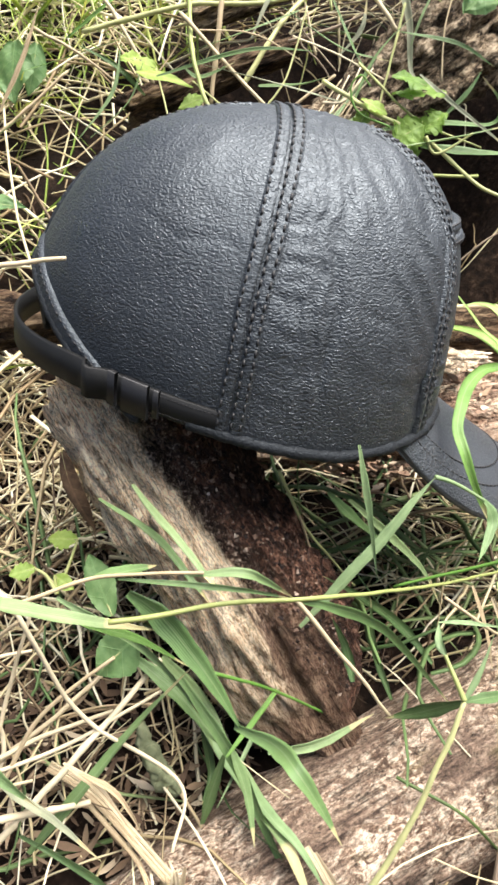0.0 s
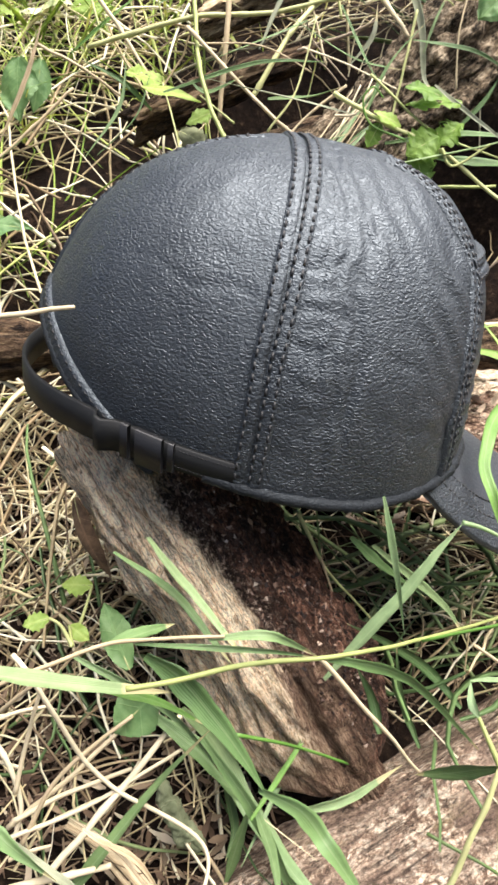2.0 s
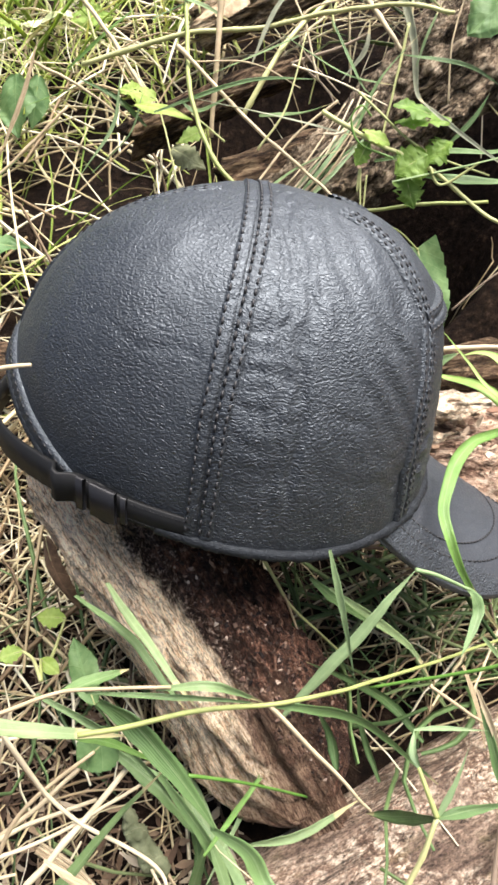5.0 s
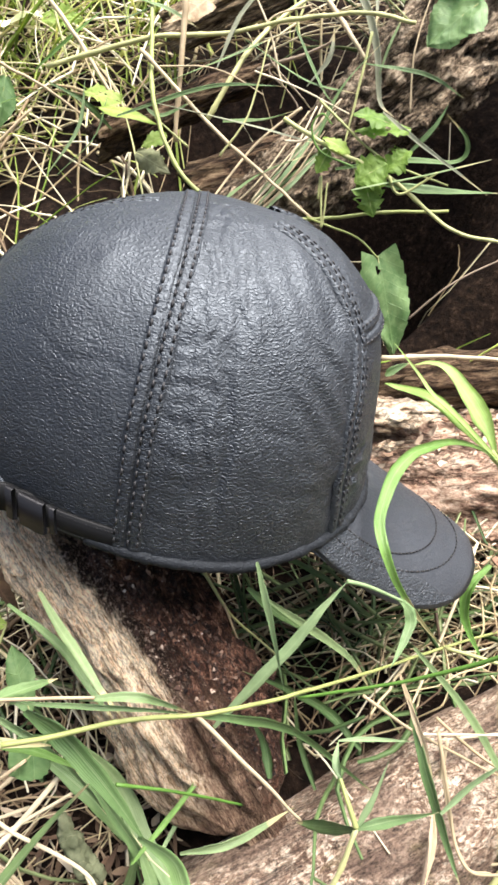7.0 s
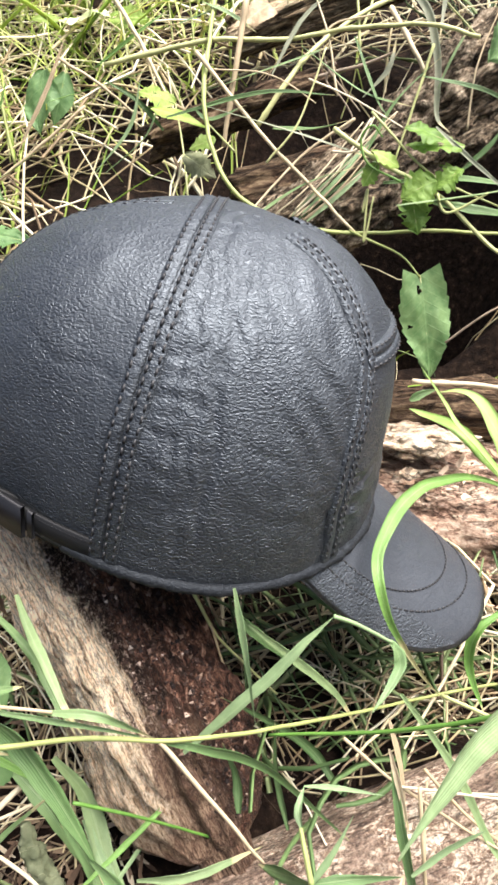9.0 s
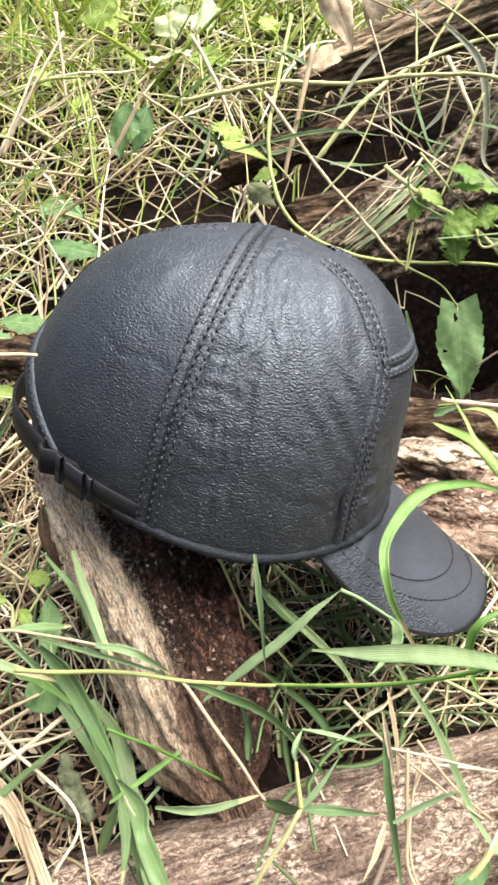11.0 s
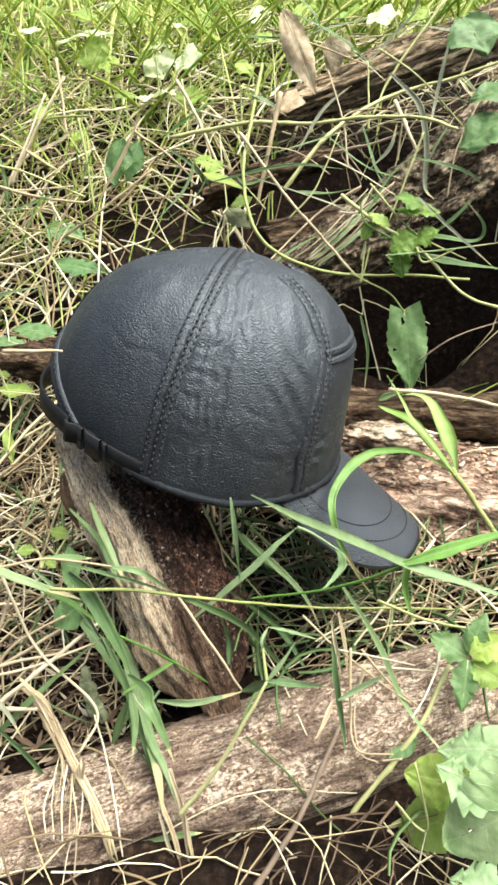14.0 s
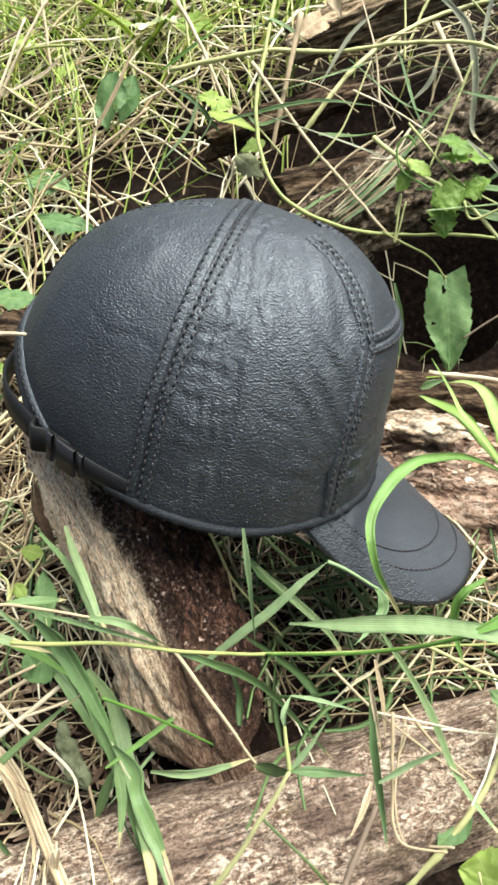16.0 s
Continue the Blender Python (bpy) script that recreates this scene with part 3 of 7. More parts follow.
def rise_at(u, share):
    """The phi at which the crown stands at that share of its height."""
    n = 2.433 + 0.5 * max(0.0, math.cos(u)) ** 2 - 0.16 * max(0.0, -math.cos(u)) ** 2
    return math.asin(min(1.0, share) ** (n / 2))


def rim_lift(x):
    """How far the bottom edge is cut up towards the back."""
    return 0.15 * min(0.12, max(0.0, 0.035 - x))


def rim_phi(u):
    return rise_at(u, rim_lift(crown_point(u, 0.0).x) / H_CROWN)


def crown_normal(u, phi):
    e = 0.01
    p = crown_point(u, phi)
    d1 = crown_point(u + e, phi) - p
    d2 = crown_point(u, min(phi + e, 1.569)) - p
    return d1.cross(d2).normalized()


def arch_height(y):
    """Top of the opening at the back; its far side hangs lower."""
    return 0.053 * (1 - abs(y / (0.087 if y < 0 else 0.020)) ** 2.2)


def in_arch(p):
    """The opening at the back of the cap."""
    return p.x < -0.005 and p.z < arch_height(p.y) - 0.0012


def crease(p):
    """Slow dents, and puckers that fan out beside the seams of the soft leather."""
    d = 0.0013 * fbm(p, 0.045, 2) + 0.0004 * fbm((p.x, p.y, p.z * 0.5), 0.014, 2)
    fan = math.exp(-((p.x - 0.066) / 0.016) ** 2 - ((p.z - 0.085) / 0.035) ** 2)
    d += 0.0007 * fan * math.sin(p.x * 520 + p.z * 420 + 3 * fbm(p, 0.03, 2))
    beside = math.exp(-((p.x - 0.014) / 0.014) ** 2) * max(0.0, min(1.0, p.z / 0.05)) * (p.y < 0)
    d += 0.0004 * beside * fbm((p.x * 0.35, p.y, p.z), 0.009, 2) + 0.00035 * beside * math.sin(p.x * 800 + 4 * fbm(p, 0.02, 2))
    near = 1.0 if p.y < 0 else 0.3
    tall = max(0.0, min(1.0, (p.z - 0.015) / 0.03)) * max(0.0, min(1.0, (0.112 - p.z) / 0.025))
    line = 0.022 + 0.10 * max(0.0, p.z - 0.075) + 0.002 * math.sin(p.z * 130)
    d -= 0.0011 * near * tall * math.exp(-((p.x - line) / 0.0022) ** 2) - 0.0005 * near * tall * math.exp(-((p.x - line - 0.007) / 0.005) ** 2)
    for x0, z0, w, tilt in ((0.006, 0.094, 0.013, 0.35), (0.010, 0.078, 0.011, 0.05), (0.004, 0.052, 0.009, -0.2), (-0.04, 0.084, 0.022, -0.12), (0.002, 0.066, 0.010, 0.12), (0.056, 0.030, 0.016, -0.45), (0.044, 0.060, 0.010, -0.7), (0.084, 0.036, 0.012, 0.5)):
        r = p.z - z0 - tilt * (p.x - x0) - 0.002 * math.sin(p.x * 190 + z0 * 900)
        d -= 0.00032 * near * math.exp(-((p.x - x0) / w) ** 2 - (r / 0.0018) ** 2) - 0.00016 * near * math.exp(-((p.x - x0) / w) ** 2 - ((r - 0.006) / 0.004) ** 2)
    top = near * math.exp(-((p.z - 0.110) / 0.018) ** 2) * max(0.0, min(1.0, (p.x - 0.012) / 0.015))
    d += 0.0004 * top * math.sin((p.x + 0.55 * p.z) * 620 + 2.0 * fbm(p, 0.03, 2))
    tuck = math.exp(-((p.x - 0.004 + 0.12 * (0.06 - p.z) * 0.4) / 0.007) ** 2) * near
    d += 0.00014 * tuck * math.sin(p.z * 700 + 4 * fbm(p, 0.03, 2))
    low = math.exp(-((p.x - 0.085) / 0.02) ** 2 - ((p.z - 0.02) / 0.025) ** 2)
    return d + 0.0016 * low * fbm((p.x, p.y, p.z * 2), 0.009, 3)


def shell(name, grow, mat, parent, dent):
    nu, nv = (640, 190) if dent else (300, 90)
    grid = {}
    verts, faces = [], []
    for i in range(nv + 1):
        for j in range(nu):
            u = j / nu * 2 * math.pi
            low = rim_phi(u)
            phi = low + (i / nv) ** 0.9 * (math.pi / 2 * 0.999 - low)
            p = crown_point(u, phi, grow)
            if dent:
                p = p + crown_normal(u, phi) * crease(p)
            verts.append(p)
    for i in range(nv):
        for j in range(nu):
            k = (j + 1) % nu
            q = (i * nu + j, i * nu + k, (i + 1) * nu + k, (i + 1) * nu + j)
            if not any(in_arch(verts[w]) for w in q):
                faces.append(q)
    faces.append(tuple(nv * nu + j for j in range(nu)))
    return mesh(name, verts, faces, mat, parent)


def on_crown_x(target, phi, side):
    """Azimuth on the near (-1) or far (+1) side where the crown has that local x."""
    lo, hi = 0.0, math.pi
    for _ in range(40):
        mid = (lo + hi) / 2
        if crown_point(mid * side, phi).x > target:
            lo = mid
        else:
            hi = mid
    return (lo + hi) / 2 * side


def seam_parts(curve, normals, parent, offsets, band, rise, pitch=0.0046, thread=0.0006):
    """Folded bands and rows of stitches that run along a curve on the leather."""
    curve, normals = np.array(curve), np.array(normals)
    t = np.gradient(curve, axis=0)
    t /= np.linalg.norm(t, axis=1)[:, None]
    side = np.cross(t, normals)
    length = np.concatenate(((0,), np.cumsum(np.linalg.norm(np.diff(curve, axis=0), axis=1))))
    for lo, hi in band:
        verts, faces = [], []
        prof = ((lo, -0.0012), (lo + 0.0004, rise * 0.75), (lo + (hi - lo) * 0.3, rise), (lo + (hi - lo) * 0.7, rise), (hi - 0.0004, rise * 0.75), (hi, -0.0012))
        for i in range(len(curve)):
            puff = 1 + 0.28 * math.sin(length[i] / pitch * 2 * math.pi) + 0.25 * fbm(curve[i], 0.01, 2)
            for o, h in prof:
                verts.append(curve[i] + side[i] * o + normals[i] * (h * puff if h > 0 else h))
        w = len(prof)
        for i in range(len(curve) - 1):
            for j in range(w - 1):
                faces.append((i * w + j, i * w + j + 1, (i + 1) * w + j + 1, (i + 1) * w + j))
        mesh("seam_fold", verts, faces, LEATHER, parent)
    for o in offsets:
        pieces = []
        s = pitch * 0.5
        while s < length[-1] - pitch:
            ends = []
            for q in (s, s + pitch * 0.32, s + pitch * 0.64):
                c = np.array([np.interp(q, length, curve[:, k]) for k in range(3)])
                nn = np.array([np.interp(q, length, normals[:, k]) for k in range(3)])
                sd = np.array([np.interp(q, length, side[:, k]) for k in range(3)])
                lift = rise + 0.0002 if q == s + pitch * 0.32 else rise - 0.0003
                ends.append(c + sd * o + nn * lift)
            pieces.append(tube(ends, thread, 5))
            s += pitch
        v, f = joined(pieces)
        mesh("stitching", v, f, THREAD, parent)


def build_cap():
    cap = empty("cap", CAP, label="black grained leather cap with a short brim, set on a stump", category="cap")
    shell("crown", 0.0, LEATHER, cap, True)
    shell("lining", -0.0022, LINING, cap, False)["label"] = "black fabric lining"

    # main seam over the crown from side to side
    halves = []
    for side in (-1, 1):
        half = []
        for i in range(100):
            share = 0.065 + 0.934 * math.sin(i / 99 * math.pi / 2)
            phi = rise_at(math.pi / 2, share)
            x = float(np.interp(share, (0, 0.06, 0.46, 0.75, 0.93, 1), (-0.016, -0.0155, -0.0117, -0.0052, 0.0, 0.002)))
            u = on_crown_x(x, phi, side)
            half.append((crown_point(u, phi), crown_normal(u, phi)))
        halves.append(half)
    run = halves[0] + halves[1][::-1]
    seam_parts([q[0] for q in run], [q[1] for q in run], cap, (-0.0050, 0.0010, 0.0050), ((-0.0066, -0.0003), (0.0003, 0.0066)), 0.0013)
    # front panel seams
    for side in (-1, 1):
        c, n = [], []
        for i in range(100):
            share = 0.01 + 0.965 * math.sin(i / 99 * math.pi / 2)
            u = side * radians(float(np.interp(share, (0, 0.2, 0.41, 0.53, 0.67, 0.82, 0.9, 0.96, 1), (39.5, 40.4, 38.5, 35.6, 32, 29, 26.5, 24, 20))))
            phi = rise_at(u, share)
            c.append(crown_point(u, phi))
            n.append(crown_normal(u, phi))
        seam_parts(c, n, cap, (-0.0040, 0.0012, 0.0040), ((-0.0056, -0.0002), (0.0002, 0.0056)), 0.0014, 0.0040, 0.0004)
    # cross seam of the front panel
    c, n = [], []
    for i in range(60):
        u = radians(31.5) * (i / 59 * 2 - 1)
        phi = rise_at(u, 0.685)
        c.append(crown_point(u, phi))
        n.append(crown_normal(u, phi))
    seam_parts(c, n, cap, (-0.0038, 0.0038), ((-0.0054, -0.0002), (0.0002, 0.0054)), 0.0016)
    # back centre seam
    c, n = [], []
    for i in range(60):
        phi = rise_at(math.pi, 0.45 + 0.545 * math.sin(i / 59 * math.pi / 2))
        c.append(crown_point(math.pi, phi))
        n.append(crown_normal(math.pi, phi))
    seam_parts(c, n, cap, (-0.003, 0.003), ((-0.0046, -0.0002), (0.0002, 0.0046)), 0.0006, 0.0046, 0.0004)

    # rolled edge at the bottom, and round the back opening
    rim = [crown_point(u, rim_phi(u)) + Vector((0, 0, -0.001)) for u in np.linspace(-1.85, 1.85, 420)]
    rr = [0.0027 * (1 + 0.26 * fbm(p, 0.005, 3)) for p in rim]
    v, f = tube(rim, rr, 10)
    mesh("rolled_edge", v, f, EDGELEATHER, cap)
    def arch_line(lift):
        """Points and normals along the opening at the back, raised over its edge."""
        pts, nms = [], []
        for y in np.linspace(-0.085, 0.0192, 90):
            z = max(0.004, arch_height(y) + lift)
            lo, hi = math.pi / 2, math.pi
            for _ in range(30):
                mid = (lo + hi) / 2
                if crown_point(mid, rise_at(mid, z / H_CROWN)).y > abs(y):
                    lo = mid
                else:
                    hi = mid
            p = crown_point(mid, rise_at(mid, z / H_CROWN))
            u = mid if y > 0 else -mid
            nms.append(crown_normal(u, rise_at(mid, z / H_CROWN)))
            pts.append(Vector((p.x, y, p.z)))
        return pts, nms

    arch, _ = arch_line(0.0)
    v, f = tube([q + Vector((-0.0004, 0, 0)) for q in arch], [0.0019 * (1 + 0.2 * fbm(q, 0.006, 2)) for q in arch], 8)
    mesh("arch_edge", v, f, EDGELEATHER, cap)
    hem, out = arch_line(0.0045)
    seam_parts(hem, out, cap, (0.0022,), ((-0.0048, 0.0040),), 0.0011, 0.0042, 0.0004)

    # adjustable strap
    def band(u0, u1, grow, z0, z1, thick, name, mat, sag=0.0, parent=cap):
        verts, faces = [], []
        n = 70
        for i in range(n + 1):
            k = i / n
            u = u0 + (u1 - u0) * k
            g = grow(k) if callable(grow) else grow
            for off, z in ((0, z0), (thick, z0 + 0.0006), (thick, z1 - 0.0006), (0, z1)):
                x = (A_BACK + g + off) * math.cos(u)
                y = (B_SIDE + g + off) * math.sin(u)
                verts.append((x, y, z + rim_lift(x) - sag * math.sin(math.pi * k)))
        for i in range(n):
            for j in range(4):
                q = (j + 1) % 4
                faces.append((i * 4 + j, i * 4 + q, (i + 1) * 4 + q, (i + 1) * 4 + j))
        faces += [(0, 1, 2, 3), tuple(n * 4 + j for j in (3, 2, 1, 0))]
        return mesh(name, verts, faces, mat, parent)

    strap = band(math.pi + 1.10, math.pi - 1.10, lambda k: -0.006 + 0.007 * math.sin(math.pi * k) ** 0.7 + 0.0032 * math.exp(-((k - 0.09) / 0.035) ** 2) * (1 + math.sin((k - 0.02) * 110)), -0.006, 0.009, 0.0018, "strap", STRAP, 0.001)
    tab = band(-math.pi + 1.42, -math.pi + 1.02, -0.0012, -0.0018, 0.0098, 0.0013, "strap_tab", STRAP)
    for z in (0.0002, 0.0078):
        pieces = []
        for k in range(16):
            u = -math.pi + 1.19 + 0.0135 * k
            pts = [Vector(((A_BACK - 0.0001) * math.cos(q), (B_SIDE - 0.0001) * math.sin(q), z + rim_lift((A_BACK - 0.0001) * math.cos(q)))) for q in (u, u + 0.004, u + 0.008)]
            pieces.append(tube(pts, 0.0004, 5))
        v, f = joined(pieces)
        mesh("stitching", v, f, THREAD, tab)
    buckle = band(-math.pi + 1.15, -math.pi + 1.05, 0.0, -0.005, 0.0112, 0.0024, "buckle", PLASTIC)
    band(-math.pi + 1.02, -math.pi + 0.99, 0.0, -0.005, 0.0112, 0.0024, "buckle_bar", PLASTIC, 0, buckle)
    band(-math.pi + 1.19, -math.pi + 1.17, -0.0005, -0.003, 0.0105, 0.0022, "buckle_bar", PLASTIC, 0, buckle)

    # brim
    def brim_point(s, t):
        u = s * radians(48)
        base = crown_point(u, 0.0)
        reach = 0.077 * (1 - abs(s) ** 3.2) ** 0.62
        x = base.x + reach * t - 0.002
        y = base.y * (1 - 0.02 * t)
        drop = (0.58 * reach * t + 6.5 * y * y * t * (reach / 0.08) + 0.002)
        return Vector((x, y, -drop))

    ns, nt = 96, 26
    verts, faces = [], []
    for layer in (0, 1):
        for i in range(ns + 1):
            s = i / ns * 2 - 1
            for j in range(nt + 1):
                p = brim_point(s, j / nt)
                edge = max(0.0, (j / nt - 0.93) / 0.07)
                th = 0.0028 * (1 - 0.5 * edge ** 2)
                p = p + Vector((0, 0, 0.0004 * fbm(p, 0.02, 2) - (th if layer else 0.0028 - th)))
                verts.append(p)
    w = nt + 1
    half = (ns + 1) * w
    for i in range(ns):
        for j in range(nt):
            q = (i * w + j, (i + 1) * w + j, (i + 1) * w + j + 1, i * w + j + 1)
            faces.append(q)
            faces.append(tuple(half + x for x in q[::-1]))
        faces.append((i * w + nt, (i + 1) * w + nt, half + (i + 1) * w + nt, half + i * w + nt))
    brim = mesh("brim", verts, faces, BRIMLEATHER, cap)
    # grained piece sewn on over each end of the brim
    for side in (-1, 1):
        verts, faces = [], []
        for i in range(31):
            for j in range(27):
                t = j / 26 * 0.985
                s = side * (0.985 - i / 30 * (0.30 + 0.10 * t + 0.01 * math.sin(t * 9)))
                p = brim_point(s, t)
                lip = 0.0009 * min(1.0, (30 - i) / 3) - 0.0003
                verts.append(p + Vector((0, 0, lip + 0.0004 * fbm(p, 0.012, 3))))
        for i in range(30):
            for j in range(26):
                q = (i * 27 + j, i * 27 + j + 1, i * 27 + j + 28, i * 27 + j + 27)
                faces.append(q if side < 0 else q[::-1])
        mesh("brim_end", verts, faces, LEATHER, brim, "grained leather end piece")
    for wide, deep in ((0.70, 0.60), (0.82, 0.78)):
        arcs = np.linspace(0.0, 1.95, 128)
        pts = [brim_point(-wide * math.cos(a), 0.06 + deep * math.sin(a) ** 0.75) for a in arcs]
        pieces = [tube([pts[i] + Vector((0, 0, 0.0002)), pts[i + 1] + Vector((0, 0, 0.0005)), pts[i + 2] + Vector((0, 0, 0.0002))], 0.0005, 5) for i in range(0, 125, 3)]
        v, f = joined(pieces)
        mesh("stitching", v, f, THREAD, brim)


build_cap()


# ---- straw, litter and grass ----
rng = np.random.default_rng(5)
CAP_INV = np.array(CAP.inverted())


def blocked(p):
    """Which of these points lie inside the cap, the stump or the front log."""
    q = p @ CAP_INV[:3, :3].T + CAP_INV[:3, 3]
    cap = (np.abs(q[..., 0] / 0.135) ** 2 + np.abs(q[..., 1] / 0.108) ** 2 < 1) & (q[..., 2] > -0.014) & (q[..., 2] < 0.14)
    brim = (q[..., 0] > 0.05) & (q[..., 0] < 0.18) & (np.abs(q[..., 1]) < 0.085) & (q[..., 2] > -0.09) & (q[..., 2] < 0.05)
    a, d = np.array((-0.32, 0.06, -0.12)), np.array((0.84, 0.395, 0.185))
    r = p - a
    along = np.clip((r @ d) / (d @ d), 0, 1)
    log = np.linalg.norm(r - along[..., None] * d, axis=-1) < 0.047 - 0.012 * along
    a, d = np.array((0.050, 0.2356, -0.03)), np.array((-0.126, 0.103, 0.190))
    r = p - a
    along = np.clip((r @ d) / (d @ d), 0, 1)
    stump = np.linalg.norm(r - along[..., None] * d, axis=-1) < 0.043
    return cap | brim | log | stump


PITS = ((-0.045, 0.76, 0.04), (-0.045, 0.70, 0.035), (0.03, 0.69, 0.03), (-0.20, 0.62, 0.03), (-0.16, 0.78, 0.03), (-0.28, 0.50, 0.03))


def strands(name, count, box, lengths, radius, lift, bend, mat, label, category, heading=None, flat=1.0, rise=0.0, sides=3, segs=7, keep=None, taper=0.5, tall=0.10):
    """Many thin stems over the ground as one mesh."""
    x = rng.uniform(box[0], box[1], count)
    y = rng.uniform(box[2], box[3], count)
    if keep is not None:
        ok = keep(x, y)
        x, y = x[ok], y[ok]
    m = len(x)
    ang = rng.uniform(0, 2 * np.pi, m) if heading is None else rng.normal(heading[0], heading[1], m)
    L = rng.uniform(*lengths, m)
    s = np.linspace(0, 1, segs + 1)
    curl = rng.normal(0, bend, m)
    at = rng.uniform(0.2, 0.9, m)[:, None]
    kink = (rng.normal(0, 0.8, m) * (rng.random(m) < 0.4))[:, None] * (s[None] > at)
    turn = ang[:, None] + 0.6 * curl[:, None] * (s[None] - 0.5) * 2 + rng.normal(0, bend * 0.2, (m, segs + 1)) + kink
    step = L[:, None] / segs
    up = rng.normal(rise, 0.22, m)
    px = x[:, None] + np.cumsum(np.cos(turn) * step, axis=1)
    py = y[:, None] + np.cumsum(np.sin(turn) * step, axis=1)
    g = ground_z(px, py)
    arch = rng.uniform(0, 1, m)[:, None] * np.sin(np.pi * s)[None] * L[:, None] * 0.18
    pz = 0.75 * g + 0.25 * g.mean(axis=1)[:, None] + lift[0] + (lift[1] - lift[0]) * (rng.uniform(0, 1, m) ** 1.6)[:, None] + up[:, None] * (s[None] - 0.3) * L[:, None] + arch
    pz = np.maximum(pz, g + 0.001)
    c = np.stack((px, py, pz), axis=-1)
    hole = ((px > 0.10) & (py > 0.53) & (py < 0.74)).any(axis=1) & (rise < 0.5) & (rng.random(m) < 0.82)
    hole |= ((px > -0.03) & (px < 0.32) & (py > 0.74) & (py < 0.93)).any(axis=1) & (rng.random(m) < 0.97)
    for cx, cy, r in PITS:
        hole |= (((px - cx) ** 2 + (py - cy) ** 2) < r * r).any(axis=1) & (rng.random(m) < 0.85)
    high = (pz - g).max(axis=1) > tall + rise * 0.3
    c = c[~(blocked(c).any(axis=1) | hole | high)]
    m = len(c)
    t = np.gradient(c, axis=1)
    t /= np.linalg.norm(t, axis=2)[..., None] + 1e-9
    side = np.cross(t, np.array((0.02, 0.01, 1.0)))
    side /= np.linalg.norm(side, axis=2)[..., None] + 1e-9
    nrm = np.cross(side, t)
    roll = rng.uniform(-0.9, 0.9, m)[:, None, None]
    side, nrm = np.cos(roll) * side + np.sin(roll) * nrm, np.cos(roll) * nrm - np.sin(roll) * side
    r = rng.uniform(*radius, m)[:, None] * (1 - taper * s[None] ** 2)
    a = np.arange(sides) / sides * 2 * np.pi
    v = c[:, :, None] + r[..., None, None] * (np.cos(a)[None, None, :, None] * side[:, :, None] + flat * np.sin(a)[None, None, :, None] * nrm[:, :, None])
    i, j = np.meshgrid(np.arange(segs), np.arange(sides), indexing="ij")
    k = (j + 1) % sides
    one = np.stack((i * sides + j, i * sides + k, (i + 1) * sides + k, (i + 1) * sides + j), axis=-1).reshape(-1, 4)
    faces = (one[None] + (np.arange(m) * (segs + 1) * sides)[:, None, None]).reshape(-1, 4)
    me = bpy.data.meshes.new(name)
    me.from_pydata(v.reshape(-1, 3), [], faces)
    me.materials.append(mat)
    me.polygons.foreach_set("use_smooth", [True] * len(me.polygons))
    ob = new(name, me)
    tagged(ob, label, category, kind="stuff")
    return ob


def left_side(x, y):
    return (x < 0.02 + 0.22 * rng.random(len(x)) ** 2.5) & (rng.random(len(x)) < np.clip(1.6 - 1.6 * (y - 0.5), 0.12, 1))


strands("straw", 2300, (-0.8, 0.5, 0.46, 1.3), (0.07, 0.32), (0.0008, 0.0024), (0.0, 0.07), 0.42, STRAWMAT,
        "tangled pale dry straw lying over the bank", "straw", keep=left_side, flat=0.6, sides=4)
strands("straw", 300, (0.05, 0.6, 0.75, 1.2), (0.08, 0.25), (0.0008, 0.0017), (0.0, 0.07), 0.6, STRAWMAT,
        "sparse dry straw over the logs", "straw", flat=0.6, sides=4)
strands("straw", 500, (0.02, 0.6, 0.62, 1.1), (0.05, 0.2), (0.0004, 0.0009), (0.02, 0.09), 0.8, STRAWMAT,
        "fine dry stems hanging over the logs", "straw", rise=0.1, tall=0.14)
strands("straw", 360, (-0.4, 0.06, 0.14, 0.50), (0.06, 0.2), (0.0004, 0.0012), (0.0, 0.03), 0.5, STRAWMAT,
        "pale dry straw on the soil round the stump", "straw", keep=lambda x, y: x < 0.02, flat=0.6, sides=4)
strands("straw", 520, (0.05, 0.45, 0.26, 0.47), (0.04, 0.13), (0.0005, 0.0012), (0.0, 0.025), 0.5, STRAWMAT,
        "pale dry straw behind the front log", "straw")
strands("straw", 420, (-0.2, 0.45, 0.02, 0.24), (0.05, 0.15), (0.0004, 0.0010), (0.0, 0.015), 0.6, STRAWMAT,
        "pale dry straw in front of the log", "straw")
strands("straw", 420, (0.13, 0.5, 0.36, 0.50), (0.05, 0.16), (0.0006, 0.0014), (0.0, 0.05), 0.5, STRAWMAT,
        "pale straw heaped behind the brim", "straw", flat=0.6, sides=4)
strands("litter", 3000, (-0.5, 0.5, 0.02, 0.62), (0.006, 0.05), (0.0004, 0.0013), (0.0, 0.010), 0.25, LITTERMAT,
        "brown twigs and crumbled litter on the soil", "litter", flat=0.5, segs=4)
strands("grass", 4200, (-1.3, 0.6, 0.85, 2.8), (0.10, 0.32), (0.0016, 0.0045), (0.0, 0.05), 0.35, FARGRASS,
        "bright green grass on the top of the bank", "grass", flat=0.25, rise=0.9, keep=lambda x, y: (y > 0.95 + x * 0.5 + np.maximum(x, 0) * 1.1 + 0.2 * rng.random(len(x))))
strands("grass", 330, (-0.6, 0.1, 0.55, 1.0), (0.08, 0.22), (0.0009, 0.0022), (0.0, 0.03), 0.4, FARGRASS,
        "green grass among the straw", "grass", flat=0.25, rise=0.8)
